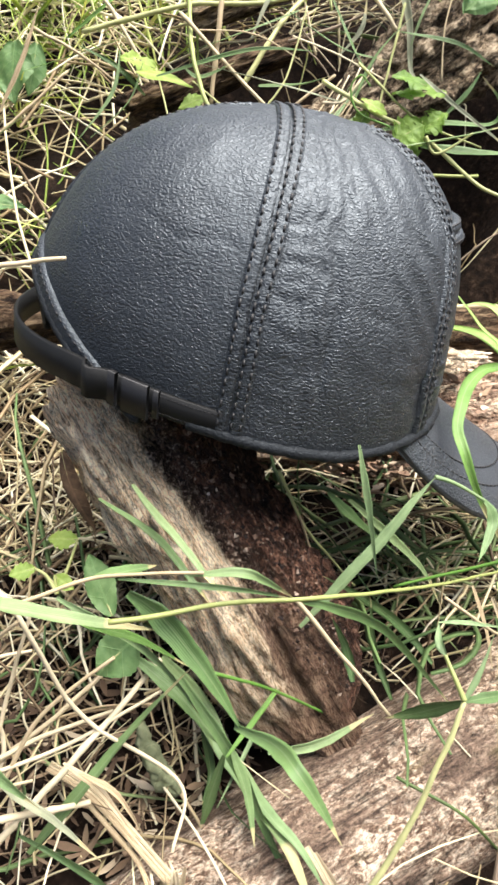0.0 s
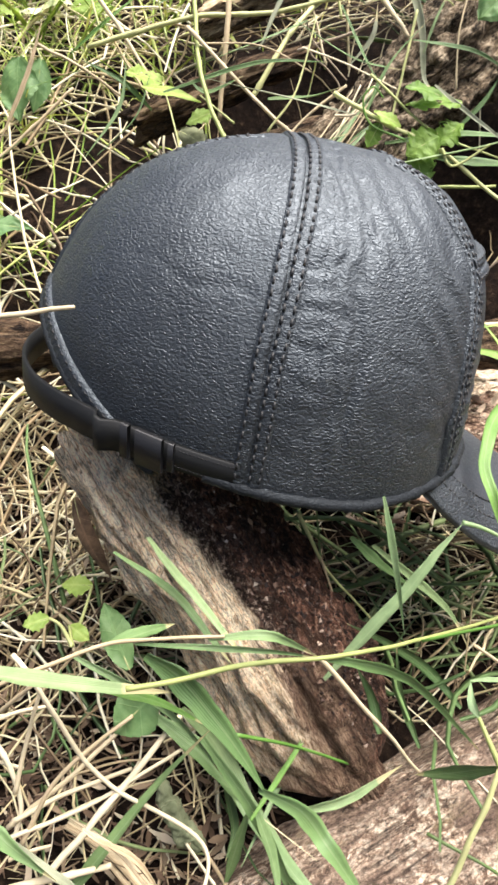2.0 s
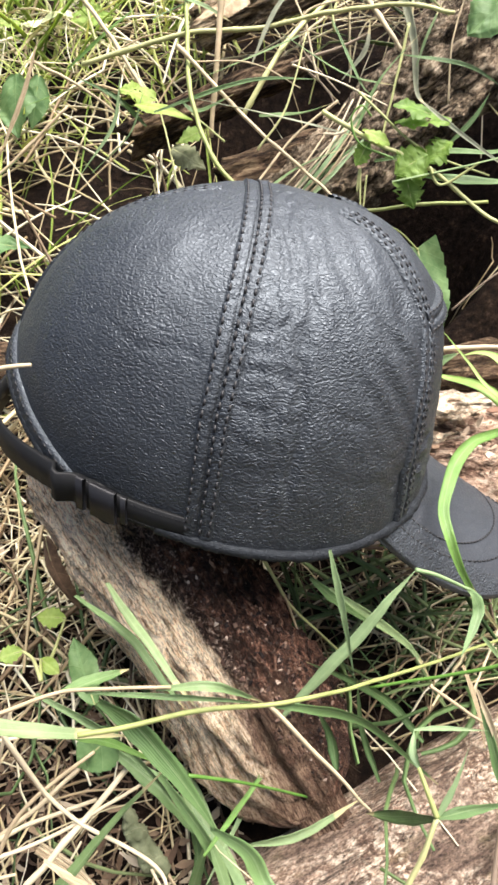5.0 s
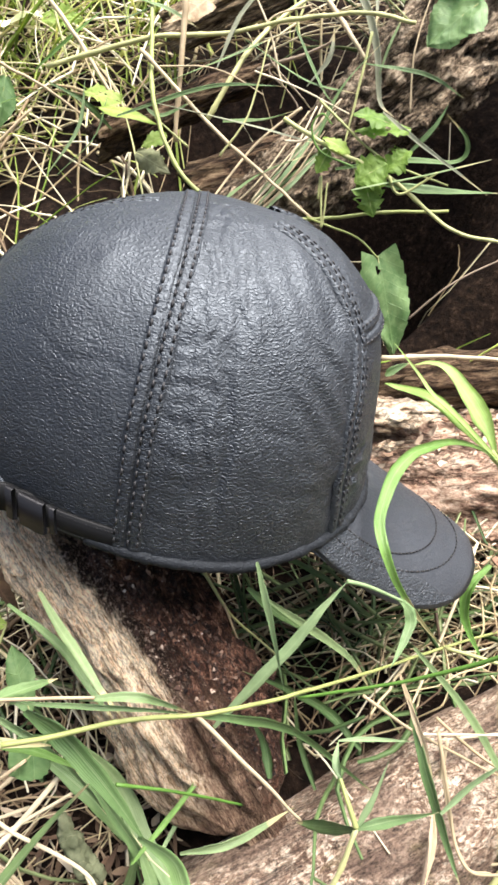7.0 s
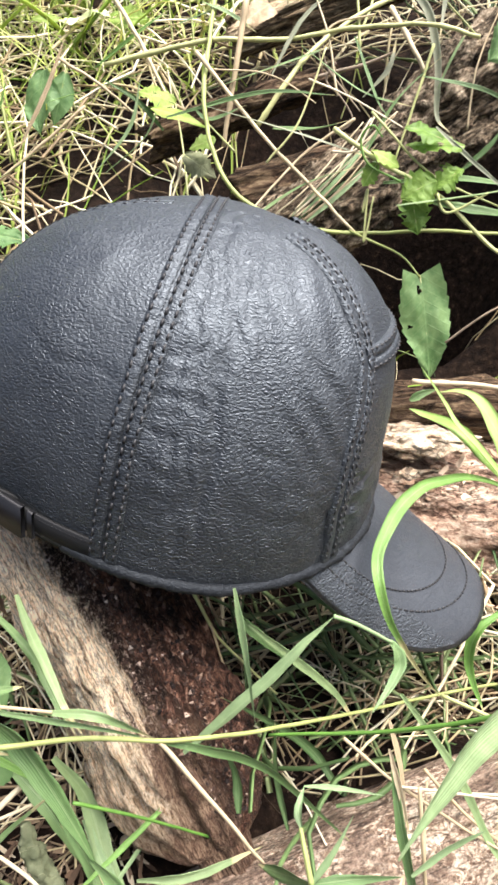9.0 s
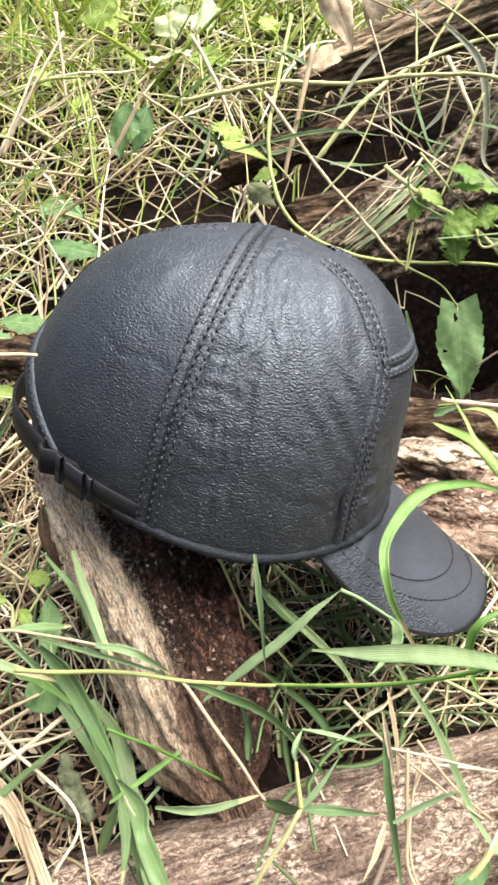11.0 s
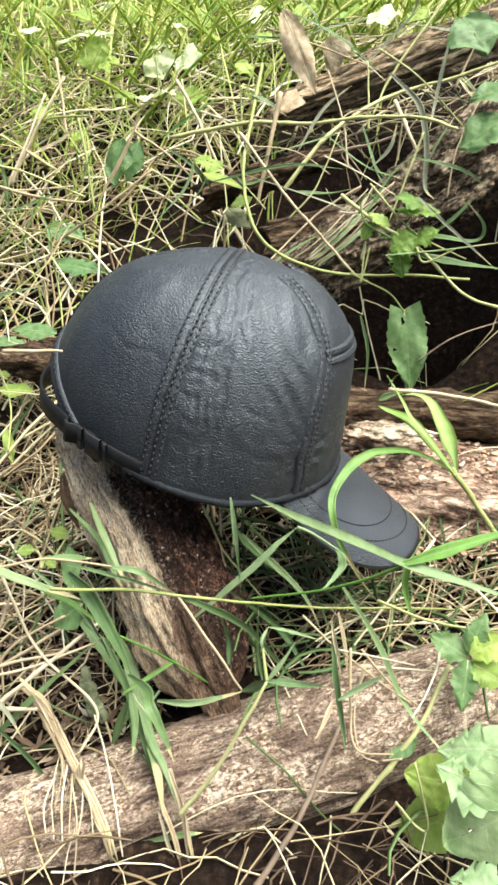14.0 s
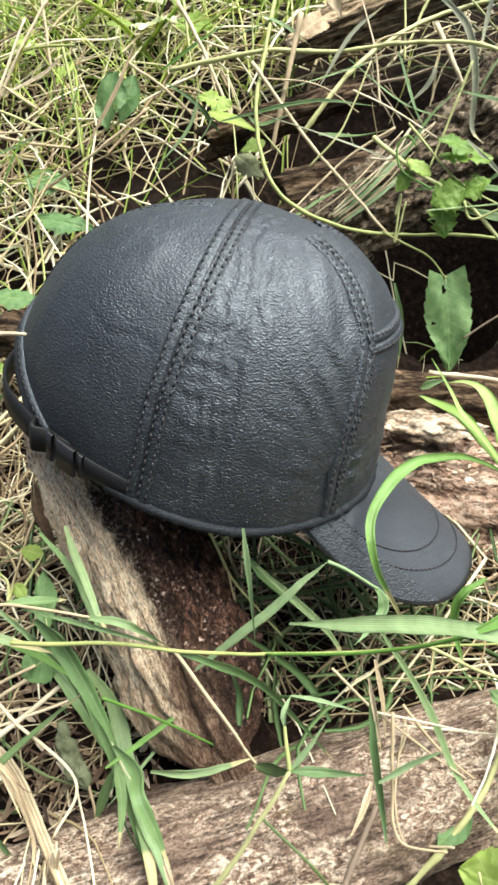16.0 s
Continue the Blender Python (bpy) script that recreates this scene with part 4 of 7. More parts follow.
strands("grass", 150, (-0.3, 0.4, 0.22, 0.48), (0.06, 0.16), (0.0012, 0.0032), (0.0, 0.02), 0.5, GRASSMAT,
        "green grass growing round the stump", "grass", flat=0.2, rise=0.35)
strands("grass", 300, (0.14, 0.6, 0.55, 1.0), (0.08, 0.22), (0.001, 0.003), (0.0, 0.05), 0.5, GRASSMAT,
        "green grass hanging over the logs", "grass", flat=0.25, rise=0.2)
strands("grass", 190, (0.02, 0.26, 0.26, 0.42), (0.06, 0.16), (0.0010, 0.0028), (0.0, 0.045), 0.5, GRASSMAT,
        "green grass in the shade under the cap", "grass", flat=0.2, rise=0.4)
strands("straw", 560, (-0.38, -0.08, 0.31, 0.58), (0.03, 0.12), (0.0006, 0.0015), (0.0, 0.030), 0.5, STRAWMAT,
        "short pale straw heaped behind the strap of the cap", "straw", flat=0.6, sides=4)


def flakes():
    """Flat curled scraps of dead leaves and stems on the soil round the stump."""
    verts, faces = [], []
    for _ in range(2600):
        x, y = rng.uniform(-0.32, 0.02), rng.uniform(0.17, 0.50)
        z = float(ground_z(x, y)) + rng.uniform(0.003, 0.016)
        if blocked(np.array((x, y, z))):
            continue
        m = pose(x, y, z, rng.uniform(-40, 40), rng.uniform(-40, 40), rng.uniform(0, 360))
        long, wide = rng.uniform(0.003, 0.010), rng.uniform(0.0007, 0.0024)
        k = len(verts)
        for i in range(5):
            s = i / 4 * 2 - 1
            w = wide * (1 - 0.7 * abs(s) ** 2) * rng.uniform(0.6, 1.2)
            for o in (-1, 0, 1):
                verts.append(m @ Vector((s * long, o * w, 0.18 * long * s * s + 0.3 * w * abs(o))))
        faces += [(k + i * 3 + j, k + i * 3 + j + 1, k + i * 3 + j + 4, k + i * 3 + j + 3) for i in range(4) for j in range(2)]
    ob = mesh("leaf_litter", verts, faces, FLAKEMAT)
    tagged(ob, "dry brown scraps of dead leaves on the soil", "leaf litter", kind="stuff")


FLAKEMAT = stem_material("dead_leaf_scrap", ((0.0, (0.04, 0.024, 0.015)), (0.5, (0.15, 0.095, 0.058)), (0.85, (0.30, 0.22, 0.14)), (1.0, (0.52, 0.44, 0.32))), 0.85, 0.15)
flakes()


def chips():
    """Pale flat crumbs of wood on the reddish log and on the soil beside it."""
    verts, faces = [], []
    for _ in range(1700):
        x, y = rng.uniform(0.04, 0.55), rng.uniform(0.40, 0.57)
        top = 0.052 - 0.024 * x
        z = max(float(ground_z(x, y)) + 0.004, top + 0.045 * math.sqrt(max(0.0, 1 - ((y - 0.53 + 0.08 * x) / 0.07) ** 2)))
        size = rng.uniform(0.0015, 0.0055) * (0.6 if rng.random() < 0.7 else 1.3)
        m = pose(x, y, z, rng.uniform(-35, 35), rng.uniform(-35, 35), rng.uniform(0, 360))
        k = len(verts)
        ring = [(math.cos(a) * size * rng.uniform(0.6, 1.3), math.sin(a) * size * rng.uniform(0.25, 0.6)) for a in np.linspace(0, 5.2, 6)]
        for h in (0.0, 0.0012):
            verts += [m @ Vector((px, py, h + rng.uniform(0, 0.0008))) for px, py in ring]
        faces.append(tuple(range(k + 5, k - 1, -1)))
        faces.append(tuple(range(k + 6, k + 12)))
        faces += [(k + j, k + (j + 1) % 6, k + 6 + (j + 1) % 6, k + 6 + j) for j in range(6)]
    ob = mesh("wood_chips", verts, faces, CHIPMAT, smooth=False)
    tagged(ob, "pale crumbled wood chips on the reddish log", "wood chips", kind="stuff")


CHIPMAT = stem_material("wood_chip", ((0.0, (0.20, 0.11, 0.07)), (0.5, (0.42, 0.28, 0.18)), (1.0, (0.64, 0.51, 0.37))), 0.85, 0.02)
chips()


# ---- single blades, stems and leaves ----
def plant(name, base, label, category):
    """An empty at the root of a plant that holds its stems, blades and leaves."""
    return empty(name, Matrix.Translation(base), label=label, category=category)


def settle(ob, origin, parent):
    """Put a part at its place under its plant."""
    if parent is None:
        ob.location = origin
    else:
        ob.parent = parent
        ob.location = Vector(origin) - parent.location
    return ob


def blade(pts, width, mat, label, parent=None, neck=0.0, blunt=2.4):
    """A grass blade: a shallow V in section, widest before the middle, tapering to a tip."""
    n = 8 + 4 * len(pts)
    c = bez(pts, n)
    t, s, nm = frames_along(c, (0.0, -0.62, 0.78))
    seed = len(bpy.data.objects) * 0.37
    verts, faces = [], []
    for i in range(n + 1):
        k = i / n
        w = width * 0.48 * min(1, 0.35 + 2.2 * k) * max(0.05, 1 - k ** blunt)
        if k < neck:
            w *= 0.4 + 0.6 * (k / neck) ** 2
        lean = 0.7 * math.sin(2.3 * k + seed)
        sd = s[i] * math.cos(lean) + nm[i] * math.sin(lean)
        up = nm[i] * math.cos(lean) - s[i] * math.sin(lean)
        for o, h in ((-1, 0.30), (-0.55, 0.10), (0, -0.16), (0.55, 0.08), (1, 0.26)):
            wob = 1 + 0.06 * math.sin(k * 31 + seed * 3 + o)
            verts.append(c[i] + sd * (o * w * wob) + up * (h * w))
    m = len(verts)
    for i in range(n + 1):
        for j in range(5):
            verts.append(verts[i * 5 + j] - nm[i] * 0.00018)
    for i in range(n):
        for j in range(4):
            q = (i * 5 + j, i * 5 + j + 1, (i + 1) * 5 + j + 1, (i + 1) * 5 + j)
            faces.append(q)
            faces.append(tuple(m + x for x in q[::-1]))
        for j in (0, 4):
            faces.append((i * 5 + j, (i + 1) * 5 + j, m + (i + 1) * 5 + j, m + i * 5 + j))
    origin = c[0]
    dry = mat in (DRYBLADE, GREYBLADE)
    name = "blade" if parent else "dry_grass" if dry else "grass"
    ob = mesh(name, np.array(verts) - origin, faces, mat)
    layer = ob.data.uv_layers.new(name="along")
    for loop in ob.data.loops:
        k = loop.vertex_index % m
        layer.data[loop.index].uv = ((k % 5) / 4, (k // 5) / n)
    settle(ob, origin, parent)
    if parent:
        return ob
    return tagged(ob, label, "dry grass" if dry else "grass", "dry grass" if dry else "single grass blades")


def stem(pts, radius, mat, label, name="straw", parent=None):
    """A round stem with joints and a slight taper."""
    n = 10 * (len(pts) - 1)
    c = bez(pts, n)
    seed = len(bpy.data.objects)
    r = [radius * (1.1 - 0.35 * i / n) * (1.25 if (i + seed) % 13 == 6 and radius > 0.0012 else 1.0) for i in range(n + 1)]
    c = c + np.array([Vector(noise.noise_vector(Vector(p) * 60 + Vector((seed, 0, 0)))) * radius * 0.5 for p in c])
    v, f = tube(c, np.array(r), 7)
    ob = mesh("stem" if parent else name, v - c[0], f, mat)
    settle(ob, c[0], parent)
    if parent:
        return ob
    return tagged(ob, label, name, name + "s")


def leaf_form(kind, s):
    if kind == "heart":
        return max(0.0, math.sin(math.pi * min(1, s * 0.9 + 0.1) ** 0.62)) ** 0.75
    return max(0.0, math.sin(math.pi * min(1, s * 0.96 + 0.03) ** 0.8)) ** 0.9


def leaf(base, tip, width, mat, label, face, kind, stalk, curl, parent=None):
    """A broad leaf: toothed outline, folded along the midrib, veined and slightly curled."""
    base, tip = Vector(base), Vector(tip)
    y = (tip - base).normalized()
    x = y.cross(Vector(face)).normalized()
    z = x.cross(y)
    length = (tip - base).length
    seed = len(bpy.data.objects) * 1.7
    rows, cols = (64, 9) if width > 0.026 else (34, 5)
    verts, faces = [], []
    for i in range(rows + 1):
        s = i / rows
        w = 0.5 * width * leaf_form(kind, s)
        teeth = {"lobed": 5, "heart": 9, "ovate": 8}[kind]
        depth = {"lobed": 0.30, "heart": 0.10, "ovate": 0.09}[kind]
        saw = (s * teeth) % 1.0
        w *= 1 - depth * saw * (0.35 + 0.65 * (s < 0.95)) + 0.06 * math.sin(seed + s * 7)
        back = -0.10 * length * (1 - s) ** 6 if kind == "heart" else 0.0
        for j in range(-cols, cols + 1):
            o = j / cols
            px = o * w * (1 + 0.05 * math.sin(seed * 2 + o))
            py = s * length + back * abs(o) + 0.10 * w * abs(o)
            pz = 0.16 * abs(px) - curl * length * (s - 0.35) ** 2 - curl * 2.2 * px * px / max(width, 1e-4)
            pz += 0.06 * width * math.sin(9 * s + 3 * o + seed) * abs(o) + 0.03 * width * fbm((s * 3, o * 2, seed), 0.6, 2)
            verts.append((px, py, pz))
    w = 2 * cols + 1
    for i in range(rows):
        for j in range(w - 1):
            o = abs((j + 0.5) / cols - 1)
            if kind != "ovate" and width > 0.026 and o < 0.85 and i > 3 and fbm((i / rows * length, (j / cols - 1) * width * 0.5, seed), 0.011, 2) > 0.62:
                continue
            faces.append((i * w + j, i * w + j + 1, (i + 1) * w + j + 1, (i + 1) * w + j))
    m = Matrix((x, y, z)).transposed().to_4x4()
    m.translation = base
    dry = mat is DRYLEAF
    if parent:
        thing = mesh("leaf", verts, faces, mat, parent)
        thing.matrix_local = Matrix.Translation(-parent.location) @ m
    else:
        thing = empty("dry_leaf" if dry else "weed", m, label=label, category="dry leaf" if dry else "weed", group="dry leaves" if dry else "weeds")
        mesh("leaf_blade", verts, faces, mat, thing)
    inv = m.inverted()
    rib = [Vector((0, s * length, -curl * length * (s - 0.35) ** 2 - 0.0004)) for s in np.linspace(0, 0.96, 12)]
    v, f = tube(rib, np.linspace(0.00055, 0.0002, 12), 5)
    mesh("midrib", v, f, VINEMAT if mat is not DRYLEAF else DRYBLADE, thing)
    if stalk:
        c = bez([inv @ Vector(p) for p in stalk], 12)
        v, f = tube(c, np.linspace(0.0007, 0.0011, 13), 6)
        mesh("stalk", v, f, VINEMAT, thing)
    return thing


def fungus(place, count, size, seed):
    """A patch of small white fungus lobes on the wood."""
    pick = random.Random(seed)
    pieces = []
    for _ in range(count):
        c = Vector(place) + Vector((pick.gauss(0, size), pick.gauss(0, size * 0.3), pick.gauss(0, size)))
        r = pick.uniform(0.0002, 0.0007)
        pieces.append(tube([c + Vector((-r, 0, pick.uniform(-r, r))), c, c + Vector((r, 0, pick.uniform(-r, r)))], np.array((r * 0.5, r, r * 0.4)), 6))
    v, f = joined(pieces)
    ob = mesh("fungus", v - np.array(place), f, FUNGUSMAT)
    ob.location = place
    tagged(ob, "small white crust of fungus on the rotten stump", "fungus", kind="stuff")


FUNGUSMAT = plain("white_fungus", (0.66, 0.62, 0.55), 0.85, 0.002)
# grass round the stump and in front of the cap
blade([(-0.118, 0.2, 0.147), (-0.083, 0.212, 0.124), (-0.045, 0.225, 0.103)], 0.0085, BLADEMAT, "broad green grass blade lying across the straw")
blade([(-0.067, 0.222, 0.134), (-0.057, 0.232, 0.129), (-0.046, 0.243, 0.123)], 0.0068, BLADEMAT, "pale green grass blade with a torn square end")
stem([(-0.119, 0.21, 0.122), (-0.092, 0.217, 0.128), (-0.067, 0.222, 0.134), (-0.04, 0.222, 0.135), (-0.024, 0.223, 0.134)], 0.0009, DRYBLADE, "thin pale grass stem", "straw")
stump_grass = plant("grass_plant", (-0.062, 0.214, 0.118), "long green grass plant with drooping blades across the stump", "grass plant")
blade([(-0.03, 0.223, 0.133), (-0.009, 0.225, 0.132), (0.002, 0.229, 0.123), (0.013, 0.234, 0.11)], 0.0045, BLADEMAT, "pale green grass blade at a stem joint", parent=stump_grass)
blade([(-0.058, 0.222, 0.133), (-0.024, 0.226, 0.125), (-0.004, 0.23, 0.118), (0.013, 0.234, 0.11)], 0.003, BLADEMAT, "narrow green grass blade", parent=stump_grass)
stem([(-0.062, 0.214, 0.118), (-0.04, 0.22, 0.116), (-0.016, 0.228, 0.114), (0.013, 0.234, 0.11), (0.026, 0.24, 0.106), (0.046, 0.254, 0.095), (0.097, 0.3, 0.062), (0.149, 0.34, 0.039), (0.24, 0.4, 0.003)], 0.0011, VINEMAT, "long yellow-green grass stem across the stump", "grass", parent=stump_grass)
blade([(0.013, 0.234, 0.11), (0.029, 0.24, 0.1), (0.045, 0.248, 0.086), (0.058, 0.252, 0.072), (0.074, 0.256, 0.047), (0.097, 0.262, 0.009)], 0.006, BLADEMAT, "green grass blade hanging from a stem joint", parent=stump_grass)
stem([(0.013, 0.234, 0.11), (0.029, 0.232, 0.085), (0.041, 0.23, 0.068), (0.055, 0.228, 0.045)], 0.001, DRYBLADE, "thin dry grass stem", "straw", parent=stump_grass)
front_grass = plant("grass_plant", (-0.008, 0.19, 0.01), "broad-bladed green grass plant between stump and log", "grass plant")
blade([(-0.056, 0.228, 0.121), (-0.045, 0.226, 0.112), (-0.035, 0.222, 0.099), (-0.023, 0.216, 0.081), (-0.011, 0.21, 0.057)], 0.0125, BLADEMAT, "broad green grass blade bent over the stump", parent=front_grass)
blade([(-0.015, 0.212, 0.06), (0.002, 0.2, 0.062), (0.01, 0.184, 0.067), (0.019, 0.178, 0.053), (0.027, 0.172, 0.038)], 0.0088, BLADEMAT, "broad green grass blade lying on the weathered log", parent=front_grass)
blade([(-0.076, 0.22, 0.113), (-0.055, 0.225, 0.099), (-0.033, 0.227, 0.079)], 0.0045, LIMEMAT, "narrow yellow-green grass blade", parent=front_grass)
blade([(-0.111, 0.197, -0.002), (-0.086, 0.207, 0.025), (-0.06, 0.222, 0.05), (-0.033, 0.229, 0.078)], 0.0065, BLADEMAT, "green grass blade leaning over dry straw", parent=front_grass)
blade([(-0.06, 0.24, 0.073), (-0.04, 0.232, 0.057), (-0.026, 0.224, 0.041), (-0.014, 0.216, 0.034)], 0.0100, BLADEMAT, "broad green grass blade bent over the stump", parent=front_grass)
blade([(-0.017, 0.216, 0.04), (-0.011, 0.205, 0.025), (-0.008, 0.19, 0.01)], 0.0065, BLADEMAT, "green grass blade hanging beside the log", parent=front_grass)
blade([(-0.058, 0.272, 0.146), (-0.047, 0.258, 0.139), (-0.036, 0.246, 0.133), (-0.025, 0.234, 0.125), (-0.016, 0.228, 0.116)], 0.0055, BLADEMAT, "green grass blade leaning on the stump")
blade([(-0.074, 0.272, 0.139), (-0.048, 0.256, 0.129), (-0.033, 0.242, 0.118), (-0.023, 0.235, 0.107)], 0.005, BLADEMAT, "green grass blade leaning on the stump")
blade([(0.016, 0.255, 0.075), (0.033, 0.262, 0.091), (0.055, 0.27, 0.113), (0.068, 0.276, 0.128), (0.08, 0.282, 0.139)], 0.0072, PALEBLADE, "pale green grass blade under the brim of the cap")
stem([(0.08, 0.282, 0.139), (0.092, 0.284, 0.133), (0.106, 0.287, 0.122)], 0.001, PALEBLADE, "thin pale green grass stem under the brim", "straw")
blade([(0.105, 0.287, 0.123), (0.109, 0.286, 0.117), (0.11, 0.283, 0.111), (0.104, 0.272, 0.106), (0.098, 0.262, 0.105)], 0.0066, PALEBLADE, "folded pale green grass blade under the brim of the cap")
blade([(0.041, 0.262, 0.168), (0.046, 0.256, 0.138), (0.05, 0.25, 0.105)], 0.0036, PALEBLADE, "narrow green grass blade under the cap")
stem([(0.009, 0.31, 0.129), (0.019, 0.311, 0.099), (0.026, 0.312, 0.086), (0.051, 0.32, 0.045)], 0.0009, VINEMAT, "thin green grass stem beside the stump", "straw")
stem([(0.019, 0.311, 0.101), (0.026, 0.305, 0.078), (0.033, 0.3, 0.056)], 0.0007, DRYBLADE, "thin dry grass stem beside the stump", "straw")
blade([(-0.019, 0.208, 0.046), (0, 0.24, 0.044), (0.017, 0.267, 0.044)], 0.0038, LIMEMAT, "yellow-green young grass blade at the stump")
stem([(-0.023, 0.222, 0.081), (0.004, 0.235, 0.055), (0.047, 0.262, -0.004)], 0.0008, LIMEMAT, "thin yellow-green grass stem", "straw")
blade([(-0.001, 0.222, 0.03), (0.024, 0.23, 0.026), (0.052, 0.248, 0.024)], 0.006, BLADEMAT, "green grass blade lying along the log")
blade([(0.015, 0.265, 0.061), (0.013, 0.26, 0.04), (0.017, 0.255, 0.018)], 0.004, BLADEMAT, "dull green grass blade against the rotten wood")
blade([(0.042, 0.29, 0.123), (0.066, 0.295, 0.095), (0.084, 0.3, 0.07), (0.096, 0.3, 0.044)], 0.005, BLADEMAT, "shaded green grass blade under the cap")
blade([(0.033, 0.3, 0.121), (0.049, 0.3, 0.102), (0.072, 0.305, 0.077)], 0.006, BLADEMAT, "shaded green grass blade under the cap")
blade([(0.088, 0.28, 0.024), (0.071, 0.29, 0.043), (0.048, 0.285, 0.068), (0.029, 0.28, 0.085)], 0.006, BLADEMAT, "dark green grass blade under the cap")
blade([(0.041, 0.25, 0.044), (0.039, 0.26, 0.056), (0.032, 0.265, 0.072)], 0.006, BLADEMAT, "green grass blade behind the log")
blade([(0.063, 0.26, 0.02), (0.056, 0.275, 0.04), (0.054, 0.285, 0.066)], 0.0045, BLADEMAT, "green grass blade behind the log")
fungus((0.019, 0.262, 0.048), 14, 0.003, 2)
fungus((0.037, 0.262, 0.02), 26, 0.005, 3)
# grass at the brim
brim_grass = plant("grass_plant", (0.292, 0.385, -0.03), "bright green grass plant arching over the brim of the cap", "grass plant")
blade([(0.187, 0.426, 0.111), (0.176, 0.415, 0.125), (0.162, 0.4, 0.139), (0.146, 0.385, 0.15), (0.131, 0.37, 0.156), (0.121, 0.36, 0.158), (0.11, 0.345, 0.156), (0.103, 0.33, 0.152), (0.099, 0.318, 0.145), (0.1, 0.306, 0.138), (0.105, 0.301, 0.123), (0.113, 0.302, 0.106), (0.124, 0.303, 0.086), (0.138, 0.308, 0.064)], 0.0084, LIMEMAT, "bright green grass blade arching over the brim of the cap", parent=brim_grass, neck=0.45)
blade([(0.189, 0.426, 0.109), (0.185, 0.436, 0.123), (0.179, 0.446, 0.135), (0.171, 0.456, 0.147), (0.161, 0.466, 0.158), (0.15, 0.47, 0.161), (0.139, 0.47, 0.160)], 0.0150, YOUNGBLADE, "broad bright green grass blade behind the brim", parent=brim_grass, neck=0.3)
blade([(0.182, 0.43, 0.116), (0.167, 0.436, 0.13), (0.152, 0.444, 0.144), (0.14, 0.452, 0.148), (0.129, 0.458, 0.149), (0.120, 0.461, 0.152)], 0.0112, YOUNGBLADE, "bright green grass blade behind the cap", parent=brim_grass, neck=0.4, blunt=9.0)
blade([(0.1205, 0.464, 0.156), (0.127, 0.466, 0.160), (0.137, 0.470, 0.162)], 0.0062, BLADEMAT, "folded tip of a green grass blade", parent=brim_grass)
blade([(0.187, 0.424, 0.113), (0.173, 0.43, 0.128), (0.157, 0.437, 0.144), (0.147, 0.443, 0.152), (0.141, 0.45, 0.16), (0.134, 0.456, 0.169), (0.125, 0.462, 0.18)], 0.0068, YOUNGBLADE, "narrow green grass blade behind the brim", parent=brim_grass)
stem([(0.184, 0.428, 0.117), (0.189, 0.426, 0.110), (0.198, 0.423, 0.1), (0.206, 0.42, 0.09), (0.223, 0.41, 0.071), (0.246, 0.4, 0.041), (0.275, 0.39, 0.0), (0.292, 0.385, -0.03)], 0.0023, VINEMAT, "pale green grass stalk behind the brim", "grass", parent=brim_grass)
blade([(0.171, 0.362, 0.079), (0.157, 0.352, 0.07), (0.155, 0.345, 0.052), (0.164, 0.332, 0.031)], 0.008, LIMEMAT, "short yellow-green grass blade below the brim")
near_grass = plant("grass_plant", (0.056, 0.245, 0.106), "green grass plant with a long blade before the brim", "grass plant")
blade([(0.215, 0.252, 0.126), (0.174, 0.237, 0.146), (0.148, 0.223, 0.162), (0.12, 0.172, 0.208), (0.102, 0.132, 0.242), (0.09, 0.101, 0.269)], 0.0095, PALEBLADE, "long green grass blade crossing in front of the brim", parent=near_grass)
blade([(0.146, 0.222, 0.163), (0.17, 0.25, 0.156), (0.201, 0.28, 0.151), (0.23, 0.3, 0.15)], 0.0085, LIMEMAT, "bright green grass blade beside the brim", parent=near_grass)
stem([(0.146, 0.222, 0.162), (0.125, 0.228, 0.144), (0.099, 0.235, 0.127), (0.056, 0.245, 0.106)], 0.0009, LIMEMAT, "thin green grass stem below the brim", "straw", parent=near_grass)
# stems, leaves and dry stalks round the weathered log
blade([(0.111, 0.275, 0.104), (0.137, 0.268, 0.067), (0.157, 0.255, 0.032), (0.175, 0.24, 0.02), (0.19, 0.23, 0.014)], 0.0048, BLADEMAT, "dull green grass blade over the log")
stem([(0.131, 0.275, 0.039), (0.126, 0.262, 0.013), (0.126, 0.25, -0.006), (0.14, 0.24, -0.01), (0.16, 0.234, 0.002)], 0.0009, DRYBLADE, "bent dry straw hanging over the log", "straw")
blade([(0.109, 0.295, 0.064), (0.116, 0.285, 0.041), (0.12, 0.277, 0.019)], 0.004, DRYBLADE, "pale dry grass blade behind the log")
stem([(0.075, 0.15, -0.045), (0.1, 0.19, -0.015), (0.118, 0.24, 0.015)], 0.0019, TWIGMAT, "brown dry twig leaning on the log", "twig")
stem([(0.127, 0.285, 0.043), (0.148, 0.272, 0.029), (0.168, 0.262, 0.022)], 0.0009, DRYBLADE, "thin dry straw on the log", "straw")
stem([(0.128, 0.278, 0.034), (0.159, 0.28, 0.036), (0.185, 0.283, 0.036)], 0.0007, DRYBLADE, "thin dry straw on the log", "straw")
stem([(0.135, 0.31, 0.067), (0.17, 0.29, 0.072), (0.206, 0.285, 0.075), (0.234, 0.28, 0.092)], 0.001, VINEMAT, "thin green stem behind the log", "straw")
stem([(0.157, 0.2, 0.004), (0.171, 0.195, -0.008), (0.177, 0.195, -0.004), (0.165, 0.2, 0.041)], 0.0008, VINEMAT, "looped green tendril below the log", "tendril")
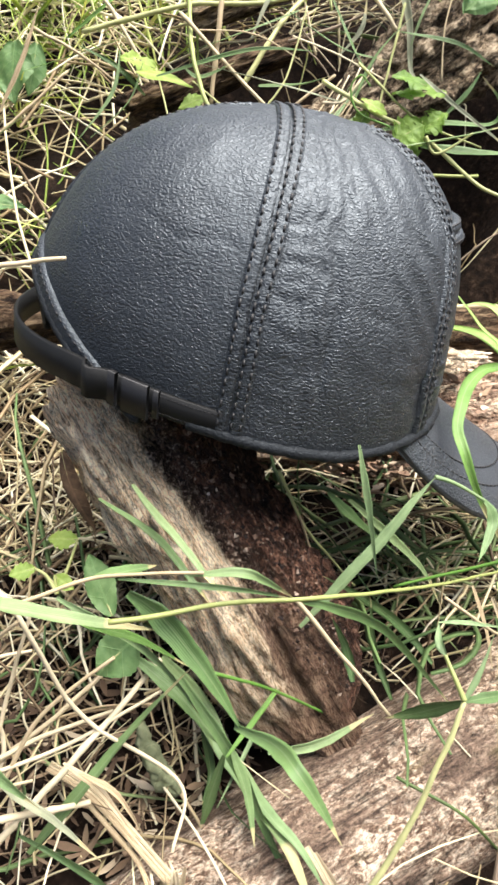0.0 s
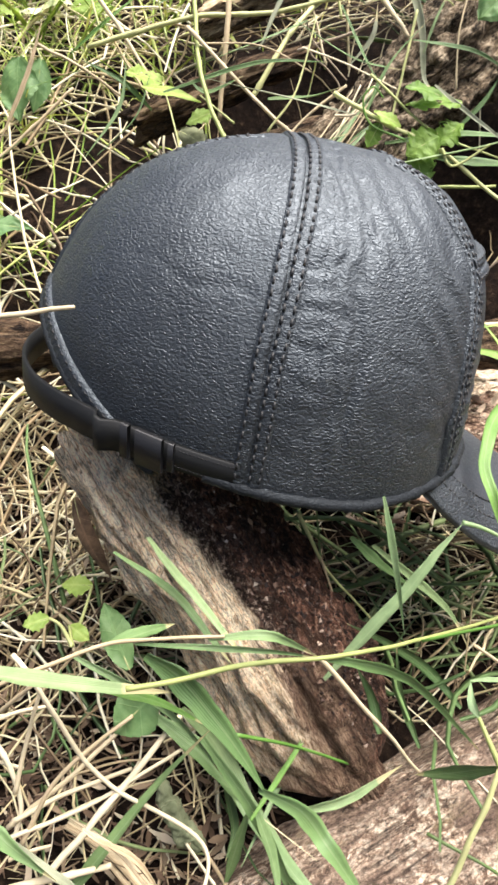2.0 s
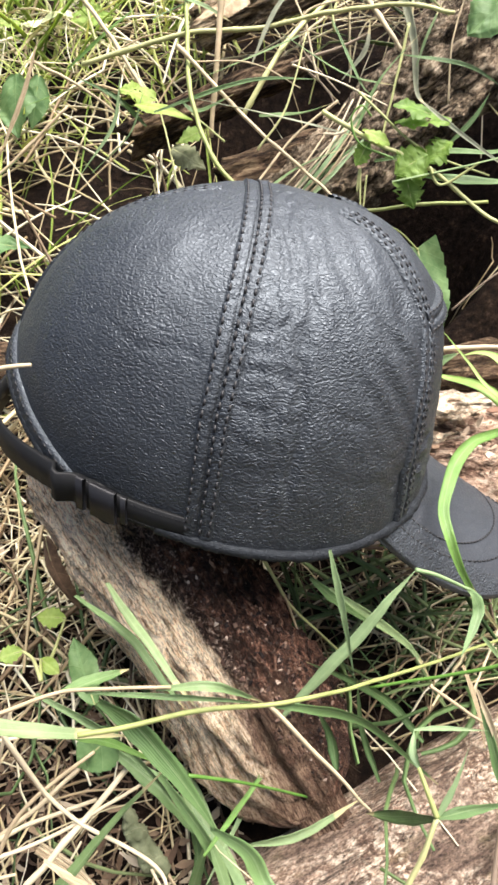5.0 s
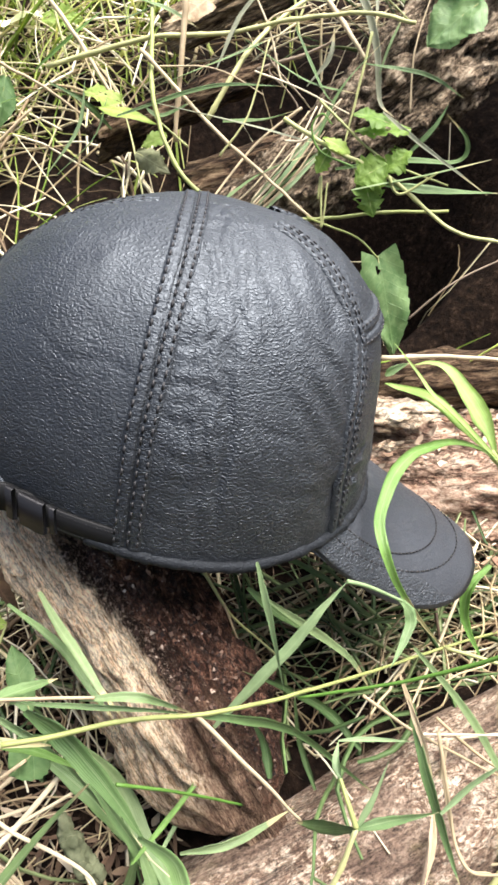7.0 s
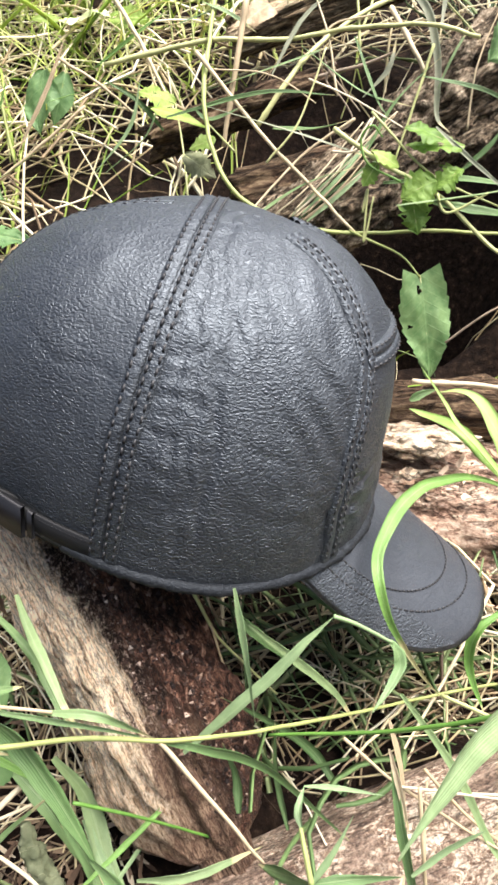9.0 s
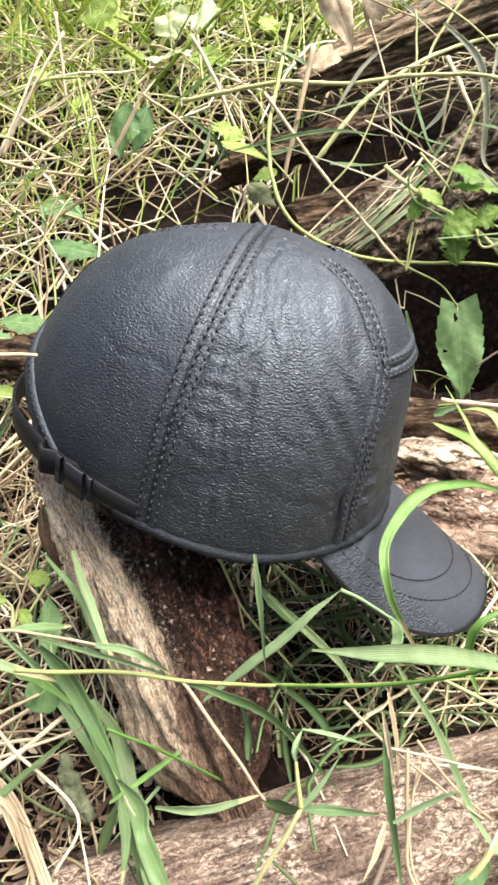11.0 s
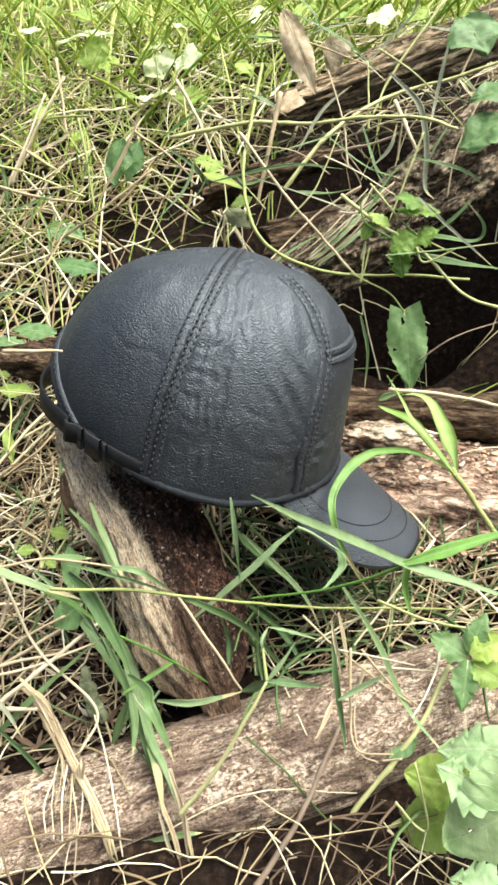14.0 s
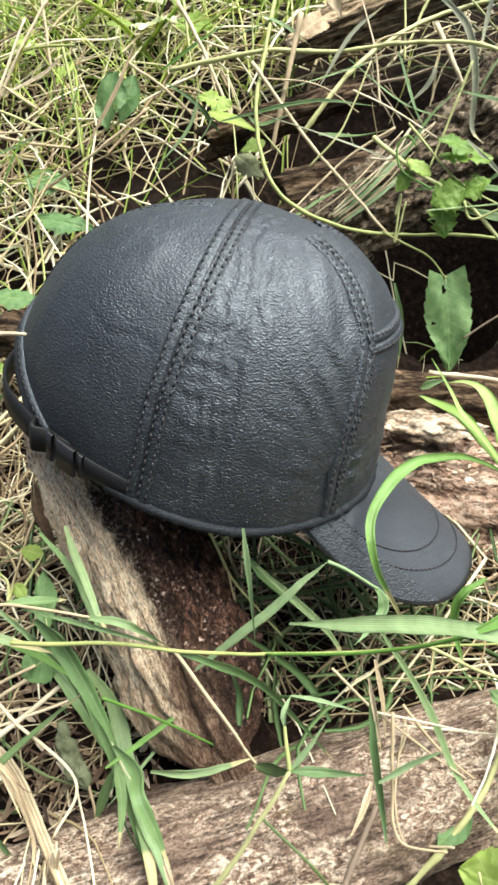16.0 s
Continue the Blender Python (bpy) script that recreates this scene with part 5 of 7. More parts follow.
blade([(-0.038, 0.183, 0.008), (-0.047, 0.176, -0.039), (-0.054, 0.165, -0.091)], 0.0042, DRYBLADE, "split dry stalk beside the log")
blade([(-0.042, 0.183, 0.005), (-0.039, 0.174, -0.04), (-0.034, 0.16, -0.1)], 0.0042, DRYBLADE, "split dry stalk beside the log")
blade([(0.018, 0.186, 0.012), (0.029, 0.175, -0.005), (0.034, 0.166, -0.028), (0.041, 0.155, -0.065)], 0.0046, DRYBLADE, "pale dry grass blade on the log")
blade([(0.014, 0.174, -0.013), (0.027, 0.162, -0.041), (0.042, 0.15, -0.062)], 0.0046, DRYBLADE, "pale dry grass blade in front of the log")
blade([(-0.114, 0.2, 0.007), (-0.081, 0.192, -0.014), (-0.062, 0.183, -0.039), (-0.055, 0.175, -0.076)], 0.0065, BLADEMAT, "green grass blade in front of dry stalks")
blade([(0.003, 0.168, -0.036), (0.029, 0.17, -0.024), (0.042, 0.175, -0.025)], 0.005, BLADEMAT, "small green leaf blade on the log")
blade([(-0.034, 0.216, -0.012), (-0.027, 0.22, 0.011), (-0.019, 0.225, 0.033)], 0.0065, BLADEMAT, "short green grass blade at the stump")
stem([(-0.112, 0.235, 0.117), (-0.102, 0.226, 0.11), (-0.083, 0.222, 0.057), (-0.042, 0.214, 0.022), (-0.044, 0.19, 0.008)], 0.0011, DRYBLADE, "bent pale dry straw beside the stump", "straw")
stem([(-0.139, 0.23, 0.075), (-0.102, 0.226, 0.11)], 0.0011, DRYBLADE, "pale dry straw beside the stump", "straw")
stem([(-0.13, 0.19, 0.003), (-0.097, 0.207, 0.032), (-0.065, 0.23, 0.057), (-0.05, 0.245, 0.067)], 0.0016, DRYBLADE, "thick jointed dry stalk on straw", "straw")
stem([(-0.134, 0.19, 0.028), (-0.105, 0.2, 0.022), (-0.081, 0.206, 0.021)], 0.0017, DRYBLADE, "thick pale dry stalk on straw", "straw")
stem([(-0.127, 0.21, 0.034), (-0.09, 0.218, 0.044), (-0.048, 0.232, 0.061)], 0.001, DRYBLADE, "pale dry straw beside the stump", "straw")
stem([(-0.12, 0.21, 0.03), (-0.101, 0.222, 0.058), (-0.069, 0.238, 0.076)], 0.0011, DRYBLADE, "pale dry straw beside the stump", "straw")
stem([(-0.146, 0.25, 0.062), (-0.132, 0.24, 0.051), (-0.126, 0.23, 0.029), (-0.132, 0.22, 0.011)], 0.0013, DRYBLADE, "bent pale dry straw beside the stump", "straw")
blade([(-0.089, 0.205, 0.048), (-0.073, 0.198, 0.039), (-0.057, 0.185, 0.025)], 0.0038, DRYBLADE, "broad pale dry stalk")
blade([(-0.081, 0.2, 0.048), (-0.065, 0.195, 0.04), (-0.052, 0.185, 0.021)], 0.003, DRYBLADE, "broad pale dry stalk")
blade([(-0.118, 0.19, 0.078), (-0.108, 0.185, 0.068), (-0.092, 0.18, 0.054)], 0.007, BLADEMAT, "green grass blade over dry straw")
leaf((-0.059, 0.245, 0.082), (-0.078, 0.235, 0.068), 0.021, LEAFMAT, "green weed leaf under grass blades", (0, -0.7, 0.7), "ovate", None, 0.15)
leaf((-0.074, 0.262, 0.079), (-0.089, 0.29, 0.096), 0.016, LEAFMAT, "dark green weed leaf beside the stump", (0, -0.8, 0.6), "ovate", None, 0.15)
log_weed = plant("weed", (0.078, 0.195, -0.124), "green serrated weed with a thick stem crossing the log", "weed")
stem([(0.078, 0.195, -0.124), (0.111, 0.204, -0.076), (0.137, 0.222, -0.03), (0.167, 0.25, 0.009), (0.187, 0.285, 0.041)], 0.0021, VINEMAT, "thick green weed stem crossing the weathered log", "weed", parent=log_weed)
leaf((0.196, 0.275, 0.058), (0.171, 0.285, 0.066), 0.022, LEAFMAT, "green serrated weed leaf on the log", (0.1, -0.6, 0.8), "lobed", None, 0.15, parent=log_weed)
leaf((0.197, 0.273, 0.063), (0.221, 0.28, 0.075), 0.024, BRIGHTLEAF, "green serrated weed leaf on the log", (0.1, -0.5, 0.85), "lobed", None, 0.15, parent=log_weed)
leaf((0.196, 0.272, 0.059), (0.194, 0.25, 0.035), 0.02, LEAFMAT, "drooping green serrated weed leaf on the log", (0, -0.9, 0.4), "lobed", None, 0.15, parent=log_weed)
leaf((0.198, 0.272, 0.057), (0.221, 0.26, 0.054), 0.022, BRIGHTLEAF, "green serrated weed leaf on the log", (0.2, -0.7, 0.7), "lobed", None, 0.15, parent=log_weed)
leaf((0.196, 0.275, 0.063), (0.205, 0.29, 0.085), 0.018, LEAFMAT, "green serrated weed leaf on the log", (0, -0.4, 0.9), "lobed", None, 0.15, parent=log_weed)
leaf((0.168, 0.252, 0.007), (0.152, 0.236, -0.002), 0.015, LEAFMAT, "small green weed leaf on the log", (0, -0.5, 0.85), "ovate", None, 0.15, parent=log_weed)
leaf((0.096, 0.205, -0.092), (0.116, 0.21, -0.066), 0.016, LEAFMAT, "small green weed leaf at a stem base", (0, -0.5, 0.85), "lobed", None, 0.15, parent=log_weed)
soil_weed = plant("weed", (0.098, 0.195, -0.104), "low weed with large pale jagged leaves near the soil", "weed")
stem([(0.098, 0.195, -0.104), (0.14, 0.207, -0.054), (0.18, 0.222, -0.02)], 0.0022, VINEMAT, "dull green weed stem on the soil", "weed", parent=soil_weed)
leaf((0.218, 0.2, 0.064), (0.177, 0.214, 0.04), 0.034, MINTLEAF, "", (0, -0.35, 0.95), "lobed", None, 0.15, parent=soil_weed)
leaf((0.217, 0.185, 0.041), (0.177, 0.2, 0.043), 0.036, MINTLEAF, "", (0.1, -0.4, 0.92), "lobed", None, 0.15, parent=soil_weed)
leaf((0.227, 0.175, 0.059), (0.185, 0.18, 0), 0.062, MINTLEAF, "", (0.1, -0.62, 0.75), "heart", None, 0.15, parent=soil_weed)
leaf((0.223, 0.17, -0.023), (0.191, 0.17, -0.014), 0.04, MINTLEAF, "", (0, -0.5, 0.85), "lobed", None, 0.15, parent=soil_weed)
leaf((0.202, 0.21, 0.015), (0.161, 0.22, 0.007), 0.036, BRIGHTLEAF, "", (-0.1, -0.7, 0.7), "ovate", None, 0.15, parent=soil_weed)
leaf((0.201, 0.205, 0), (0.157, 0.21, -0.041), 0.034, BRIGHTLEAF, "", (-0.1, -0.55, 0.8), "ovate", None, 0.15, parent=soil_weed)
small_weed = plant("weed", (-0.104, 0.29, 0.079), "small lime-green weed beside the stump", "weed")
leaf((-0.099, 0.31, 0.09), (-0.116, 0.312, 0.09), 0.012, BRIGHTLEAF, "small lime-green weed leaf beside the stump", (0, -0.6, 0.8), "lobed", [(-0.099, 0.31, 0.09), (-0.101, 0.3, 0.085), (-0.104, 0.29, 0.079)], 0.15, parent=small_weed)
leaf((-0.117, 0.29, 0.087), (-0.129, 0.285, 0.087), 0.011, BRIGHTLEAF, "small lime-green weed leaf beside the stump", (0, -0.6, 0.8), "lobed", [(-0.117, 0.29, 0.087), (-0.11, 0.285, 0.086), (-0.101, 0.27, 0.087)], 0.15, parent=small_weed)
leaf((-0.106, 0.285, 0.086), (-0.096, 0.28, 0.081), 0.009, BRIGHTLEAF, "small lime-green weed leaf beside the stump", (0, -0.6, 0.8), "ovate", [(-0.106, 0.285, 0.086), (-0.101, 0.27, 0.087)], 0.15, parent=small_weed)
leafy_vine = plant("vine", (0.231, 0.6, 0.202), "leafy green vine hanging over the logs behind the cap", "vine")
stem([(0.061, 0.66, 0.296), (0.095, 0.64, 0.275), (0.144, 0.63, 0.25), (0.188, 0.61, 0.214), (0.231, 0.6, 0.202)], 0.0018, VINEMAT, "green vine stem over the logs", "vine", parent=leafy_vine)
leaf((0.14, 0.63, 0.262), (0.114, 0.625, 0.251), 0.035, VINELEAF, "green lobed vine leaf over the logs", (0, -0.8, 0.6), "lobed", None, 0.15, parent=leafy_vine)
leaf((0.122, 0.63, 0.253), (0.129, 0.62, 0.224), 0.028, VINELEAF, "hanging green vine leaf over the logs", (0, -0.95, 0.3), "lobed", None, 0.15, parent=leafy_vine)
leaf((0.143, 0.64, 0.29), (0.115, 0.64, 0.3), 0.026, VINELEAF, "", (0, -0.4, 0.9), "lobed", None, 0.15, parent=leafy_vine)
leaf((0.112, 0.64, 0.27), (0.091, 0.64, 0.283), 0.018, BRIGHTLEAF, "", (0, -0.5, 0.85), "lobed", None, 0.15, parent=leafy_vine)
leaf((0.138, 0.63, 0.257), (0.158, 0.63, 0.271), 0.028, VINELEAF, "", (0, -0.6, 0.8), "lobed", None, 0.15, parent=leafy_vine)
leaf((0.095, 0.64, 0.273), (0.085, 0.64, 0.256), 0.018, VINELEAF, "", (0, -0.7, 0.7), "lobed", None, 0.15, parent=leafy_vine)
stem([(0.113, 0.63, 0.261), (0.089, 0.64, 0.272), (0.082, 0.645, 0.29), (0.09, 0.645, 0.299), (0.098, 0.645, 0.291)], 0.0009, LIMEMAT, "", "straw", parent=leafy_vine)
leaf((0.159, 0.64, 0.285), (0.116, 0.645, 0.287), 0.030, VINELEAF, "green lobed vine leaf over the bark", (0, -0.35, 0.93), "lobed", None, 0.15, parent=leafy_vine)
leaf((0.134, 0.62, 0.192), (0.149, 0.6, 0.11), 0.043, LEAFMAT, "heart-shaped green leaf with a hole behind the cap", (0.25, -0.9, 0.3), "heart", [(0.134, 0.62, 0.19), (0.118, 0.63, 0.205), (0.094, 0.63, 0.216), (0.076, 0.64, 0.222)], 0.15, parent=leafy_vine)
# vines and leaves over the bank
stem([(-0.055, 0.82, 0.419), (-0.051, 0.74, 0.359), (-0.046, 0.68, 0.315), (-0.031, 0.645, 0.273), (-0.008, 0.63, 0.247), (0.036, 0.63, 0.228), (0.079, 0.64, 0.22), (0.143, 0.65, 0.22), (0.196, 0.655, 0.217)], 0.0019, VINEMAT, "pale green vine stem hanging over the logs", "vine")
stem([(-0.153, 0.76, 0.342), (-0.056, 0.75, 0.359), (0.008, 0.75, 0.358), (0.07, 0.74, 0.365), (0.129, 0.72, 0.366), (0.169, 0.7, 0.356)], 0.0021, VINEMAT, "pale green vine stem hanging over the logs", "vine")
stem([(-0.005, 0.7, 0.295), (0.015, 0.71, 0.323), (0.046, 0.74, 0.356), (0.096, 0.78, 0.385), (0.161, 0.8, 0.402), (0.217, 0.8, 0.42)], 0.0022, VINEMAT, "pale green vine stem hanging over the logs", "vine")
stem([(-0.018, 0.74, 0.389), (-0.025, 0.72, 0.342), (-0.035, 0.7, 0.279)], 0.0026, DRYBLADE, "thick pale dry stalk on the bank", "straw")
stem([(-0.057, 0.71, 0.351), (0.002, 0.68, 0.289), (0.045, 0.66, 0.251), (0.08, 0.64, 0.221)], 0.0016, DRYBLADE, "pale dry stalk over the logs", "straw")
stem([(0.147, 0.86, 0.482), (0.098, 0.82, 0.411), (0.078, 0.79, 0.365)], 0.0016, VINEMAT, "pale green vine stem hanging over the logs", "vine")
stem([(0.136, 0.72, 0.352), (0.124, 0.7, 0.312), (0.11, 0.68, 0.269)], 0.0012, VINEMAT, "thin yellowish vine stem", "vine")
blade([(0.096, 0.75, 0.407), (0.129, 0.735, 0.378), (0.141, 0.72, 0.338), (0.143, 0.71, 0.3), (0.154, 0.7, 0.288)], 0.0075, GREYBLADE, "withered grey-green grass blade hanging over the bark")
blade([(0.156, 0.8, 0.445), (0.147, 0.77, 0.391), (0.142, 0.74, 0.353)], 0.0055, GREYBLADE, "withered grass blade hanging over the bark")
blade([(0.139, 0.63, 0.246), (0.185, 0.62, 0.24), (0.231, 0.61, 0.238)], 0.0085, BLADEMAT, "green grass blade over the dark hollow")
blade([(0.101, 0.65, 0.257), (0.151, 0.64, 0.262), (0.194, 0.63, 0.26), (0.201, 0.63, 0.275), (0.184, 0.63, 0.295)], 0.0065, BLADEMAT, "bent green grass blade over the logs")
blade([(0.008, 0.7, 0.293), (0.043, 0.69, 0.293), (0.071, 0.69, 0.299)], 0.0065, BLADEMAT, "pale grass blade lying on the logs")
blade([(-0.014, 0.64, 0.223), (0.036, 0.66, 0.253), (0.082, 0.67, 0.267)], 0.006, BLADEMAT, "grass blade lying on the bark")
leaf((0.211, 0.66, 0.369), (0.17, 0.655, 0.342), 0.05, LEAFMAT, "pale green weed leaf above the bark log", (-0.2, -0.6, 0.75), "ovate", None, 0.15)
leaf((0.214, 0.68, 0.395), (0.175, 0.68, 0.384), 0.035, LEAFMAT, "green weed leaf above the bark log", (0, -0.5, 0.85), "ovate", None, 0.15)
leaf((0.165, 0.78, 0.459), (0.192, 0.75, 0.426), 0.06, LEAFMAT, "broad green weed leaf at the top of the bank", (0, -0.6, 0.75), "ovate", None, 0.15)
leaf((-0.035, 0.84, 0.476), (0.01, 0.8, 0.392), 0.033, DRYLEAF, "dry spotted beige leaf hanging on the bank", (0.1, -0.95, 0.25), "ovate", None, 0.3)
leaf((-0.004, 0.78, 0.386), (-0.028, 0.77, 0.371), 0.026, DRYLEAF, "small dry beige leaf on the bank", (0, -0.8, 0.5), "heart", None, 0.15)
leaf((0.029, 0.86, 0.445), (0.021, 0.85, 0.409), 0.032, DRYLEAF, "grey dry leaf on the bank", (0, -0.8, 0.5), "heart", None, 0.15)
leaf((-0.102, 0.72, 0.309), (-0.05, 0.7, 0.297), 0.014, BRIGHTLEAF, "lime-green narrow leaf on the bank", (0, -0.5, 0.85), "ovate", [(-0.05, 0.7, 0.299), (-0.022, 0.68, 0.277)], 0.15)
leaf((-0.04, 0.69, 0.286), (-0.064, 0.69, 0.279), 0.018, BRIGHTLEAF, "pale crumpled leaf on a vine", (0, -0.7, 0.7), "lobed", None, 0.15)
leaf((-0.071, 0.7, 0.273), (-0.043, 0.69, 0.257), 0.025, WITHERED, "withered curled leaf on a vine", (0, -0.9, 0.4), "lobed", None, 0.6)
leaf((-0.229, 0.8, 0.339), (-0.233, 0.77, 0.286), 0.042, LEAFMAT, "dark green leaf among the straw", (-0.3, -0.9, 0.3), "ovate", [(-0.23, 0.8, 0.336), (-0.214, 0.81, 0.348), (-0.202, 0.8, 0.303)], 0.15)
leaf((-0.207, 0.8, 0.336), (-0.218, 0.78, 0.291), 0.025, LEAFMAT, "dark green leaf among the straw", (0.5, -0.8, 0.3), "ovate", None, 0.15)
leaf((-0.301, 0.72, 0.244), (-0.25, 0.71, 0.234), 0.038, LEAFMAT, "pale green jagged leaf among the straw", (0, -0.5, 0.85), "lobed", [(-0.301, 0.72, 0.244), (-0.288, 0.7, 0.214), (-0.245, 0.62, 0.163)], 0.15)
leaf((-0.274, 0.67, 0.211), (-0.203, 0.66, 0.207), 0.03, LEAFMAT, "green jagged leaf behind the cap", (0, -0.5, 0.85), "lobed", [(-0.274, 0.67, 0.211), (-0.255, 0.64, 0.183), (-0.235, 0.6, 0.156)], 0.15)
leaf((-0.233, 0.58, 0.156), (-0.287, 0.58, 0.159), 0.026, LEAFMAT, "green jagged weed leaf behind the strap", (0, -0.5, 0.85), "lobed", [(-0.281, 0.58, 0.153), (-0.274, 0.55, 0.131), (-0.256, 0.5, 0.113)], 0.15)
leaf((-0.258, 0.56, 0.142), (-0.304, 0.56, 0.151), 0.026, LEAFMAT, "green jagged weed leaf behind the strap", (0, -0.5, 0.85), "lobed", None, 0.15)
leaf((-0.284, 0.52, 0.128), (-0.242, 0.53, 0.14), 0.024, BRIGHTLEAF, "pale green weed leaf behind the strap", (0, -0.5, 0.85), "lobed", [(-0.27, 0.52, 0.133), (-0.239, 0.48, 0.111), (-0.211, 0.42, 0.094)], 0.15)
leaf((-0.261, 0.5, 0.119), (-0.223, 0.5, 0.122), 0.02, BRIGHTLEAF, "pale green weed leaf behind the strap", (0, -0.4, 0.9), "ovate", None, 0.15)
leaf((-0.229, 0.45, 0.101), (-0.215, 0.43, 0.076), 0.012, BRIGHTLEAF, "small yellow-green leaf on the straw", (0, -0.7, 0.7), "ovate", None, 0.15)
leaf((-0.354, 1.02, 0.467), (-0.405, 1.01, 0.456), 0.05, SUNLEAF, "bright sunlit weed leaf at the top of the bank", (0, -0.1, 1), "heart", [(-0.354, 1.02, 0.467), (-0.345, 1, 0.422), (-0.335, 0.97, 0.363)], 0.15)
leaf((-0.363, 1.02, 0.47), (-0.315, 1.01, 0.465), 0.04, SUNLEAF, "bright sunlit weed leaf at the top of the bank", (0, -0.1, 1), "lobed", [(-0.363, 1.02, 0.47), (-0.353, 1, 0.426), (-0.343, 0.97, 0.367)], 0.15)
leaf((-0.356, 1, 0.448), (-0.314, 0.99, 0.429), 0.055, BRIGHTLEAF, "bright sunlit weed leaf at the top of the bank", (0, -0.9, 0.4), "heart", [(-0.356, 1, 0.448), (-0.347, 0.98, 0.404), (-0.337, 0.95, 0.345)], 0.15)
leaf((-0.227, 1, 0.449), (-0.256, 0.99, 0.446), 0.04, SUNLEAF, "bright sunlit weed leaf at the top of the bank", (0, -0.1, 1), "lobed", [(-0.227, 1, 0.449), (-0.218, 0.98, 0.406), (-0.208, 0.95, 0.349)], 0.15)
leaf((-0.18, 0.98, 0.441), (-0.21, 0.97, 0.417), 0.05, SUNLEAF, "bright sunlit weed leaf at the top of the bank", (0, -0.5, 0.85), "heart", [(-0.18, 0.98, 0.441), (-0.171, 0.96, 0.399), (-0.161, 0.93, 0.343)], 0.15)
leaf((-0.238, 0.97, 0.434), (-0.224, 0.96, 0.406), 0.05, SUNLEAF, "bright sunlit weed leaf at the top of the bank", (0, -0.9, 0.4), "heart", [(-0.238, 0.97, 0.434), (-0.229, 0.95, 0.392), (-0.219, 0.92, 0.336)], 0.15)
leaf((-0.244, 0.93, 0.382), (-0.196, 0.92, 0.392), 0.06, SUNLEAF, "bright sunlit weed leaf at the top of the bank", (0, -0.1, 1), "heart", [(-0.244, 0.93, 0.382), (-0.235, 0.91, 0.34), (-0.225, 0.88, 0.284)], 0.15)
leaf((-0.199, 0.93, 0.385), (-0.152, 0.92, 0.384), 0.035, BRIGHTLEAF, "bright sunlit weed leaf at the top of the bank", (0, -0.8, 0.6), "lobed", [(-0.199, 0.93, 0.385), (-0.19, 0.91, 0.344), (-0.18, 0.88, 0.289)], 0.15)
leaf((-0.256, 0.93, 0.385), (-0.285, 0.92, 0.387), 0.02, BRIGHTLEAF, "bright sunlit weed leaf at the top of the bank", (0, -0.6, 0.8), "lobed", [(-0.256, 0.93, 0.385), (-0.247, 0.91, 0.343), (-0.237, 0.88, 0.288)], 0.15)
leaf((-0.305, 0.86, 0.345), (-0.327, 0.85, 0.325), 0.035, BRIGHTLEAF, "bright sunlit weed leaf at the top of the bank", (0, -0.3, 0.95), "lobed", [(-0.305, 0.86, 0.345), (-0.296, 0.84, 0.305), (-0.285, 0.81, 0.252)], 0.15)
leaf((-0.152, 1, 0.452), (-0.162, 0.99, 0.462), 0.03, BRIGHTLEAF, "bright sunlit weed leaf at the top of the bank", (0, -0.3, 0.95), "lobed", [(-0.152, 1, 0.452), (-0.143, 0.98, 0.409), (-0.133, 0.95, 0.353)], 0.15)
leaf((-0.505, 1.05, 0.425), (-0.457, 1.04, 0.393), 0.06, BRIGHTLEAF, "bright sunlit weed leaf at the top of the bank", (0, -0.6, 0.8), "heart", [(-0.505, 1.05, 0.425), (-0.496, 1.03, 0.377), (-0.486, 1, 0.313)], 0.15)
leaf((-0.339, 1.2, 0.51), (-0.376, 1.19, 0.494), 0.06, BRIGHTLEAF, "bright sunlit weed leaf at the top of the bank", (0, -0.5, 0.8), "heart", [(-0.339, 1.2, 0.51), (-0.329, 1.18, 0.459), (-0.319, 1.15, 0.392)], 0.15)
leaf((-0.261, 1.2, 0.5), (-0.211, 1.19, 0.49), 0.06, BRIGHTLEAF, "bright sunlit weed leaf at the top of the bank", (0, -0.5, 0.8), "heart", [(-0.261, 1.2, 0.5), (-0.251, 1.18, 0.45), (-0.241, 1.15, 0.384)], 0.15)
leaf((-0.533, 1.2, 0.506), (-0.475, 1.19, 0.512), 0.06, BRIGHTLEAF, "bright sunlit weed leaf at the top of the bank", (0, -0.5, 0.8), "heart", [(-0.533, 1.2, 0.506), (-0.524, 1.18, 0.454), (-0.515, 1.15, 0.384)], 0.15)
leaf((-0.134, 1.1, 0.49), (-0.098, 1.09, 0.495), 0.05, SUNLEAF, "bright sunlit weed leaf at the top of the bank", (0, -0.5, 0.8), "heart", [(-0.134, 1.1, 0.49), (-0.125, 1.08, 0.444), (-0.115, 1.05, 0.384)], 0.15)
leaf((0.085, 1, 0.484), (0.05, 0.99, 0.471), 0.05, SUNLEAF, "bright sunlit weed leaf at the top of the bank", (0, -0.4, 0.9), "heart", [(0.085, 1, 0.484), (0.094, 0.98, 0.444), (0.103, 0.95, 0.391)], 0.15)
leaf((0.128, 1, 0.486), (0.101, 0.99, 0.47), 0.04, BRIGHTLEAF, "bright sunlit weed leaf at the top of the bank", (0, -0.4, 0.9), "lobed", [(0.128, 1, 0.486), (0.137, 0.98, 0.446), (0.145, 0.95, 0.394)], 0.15)
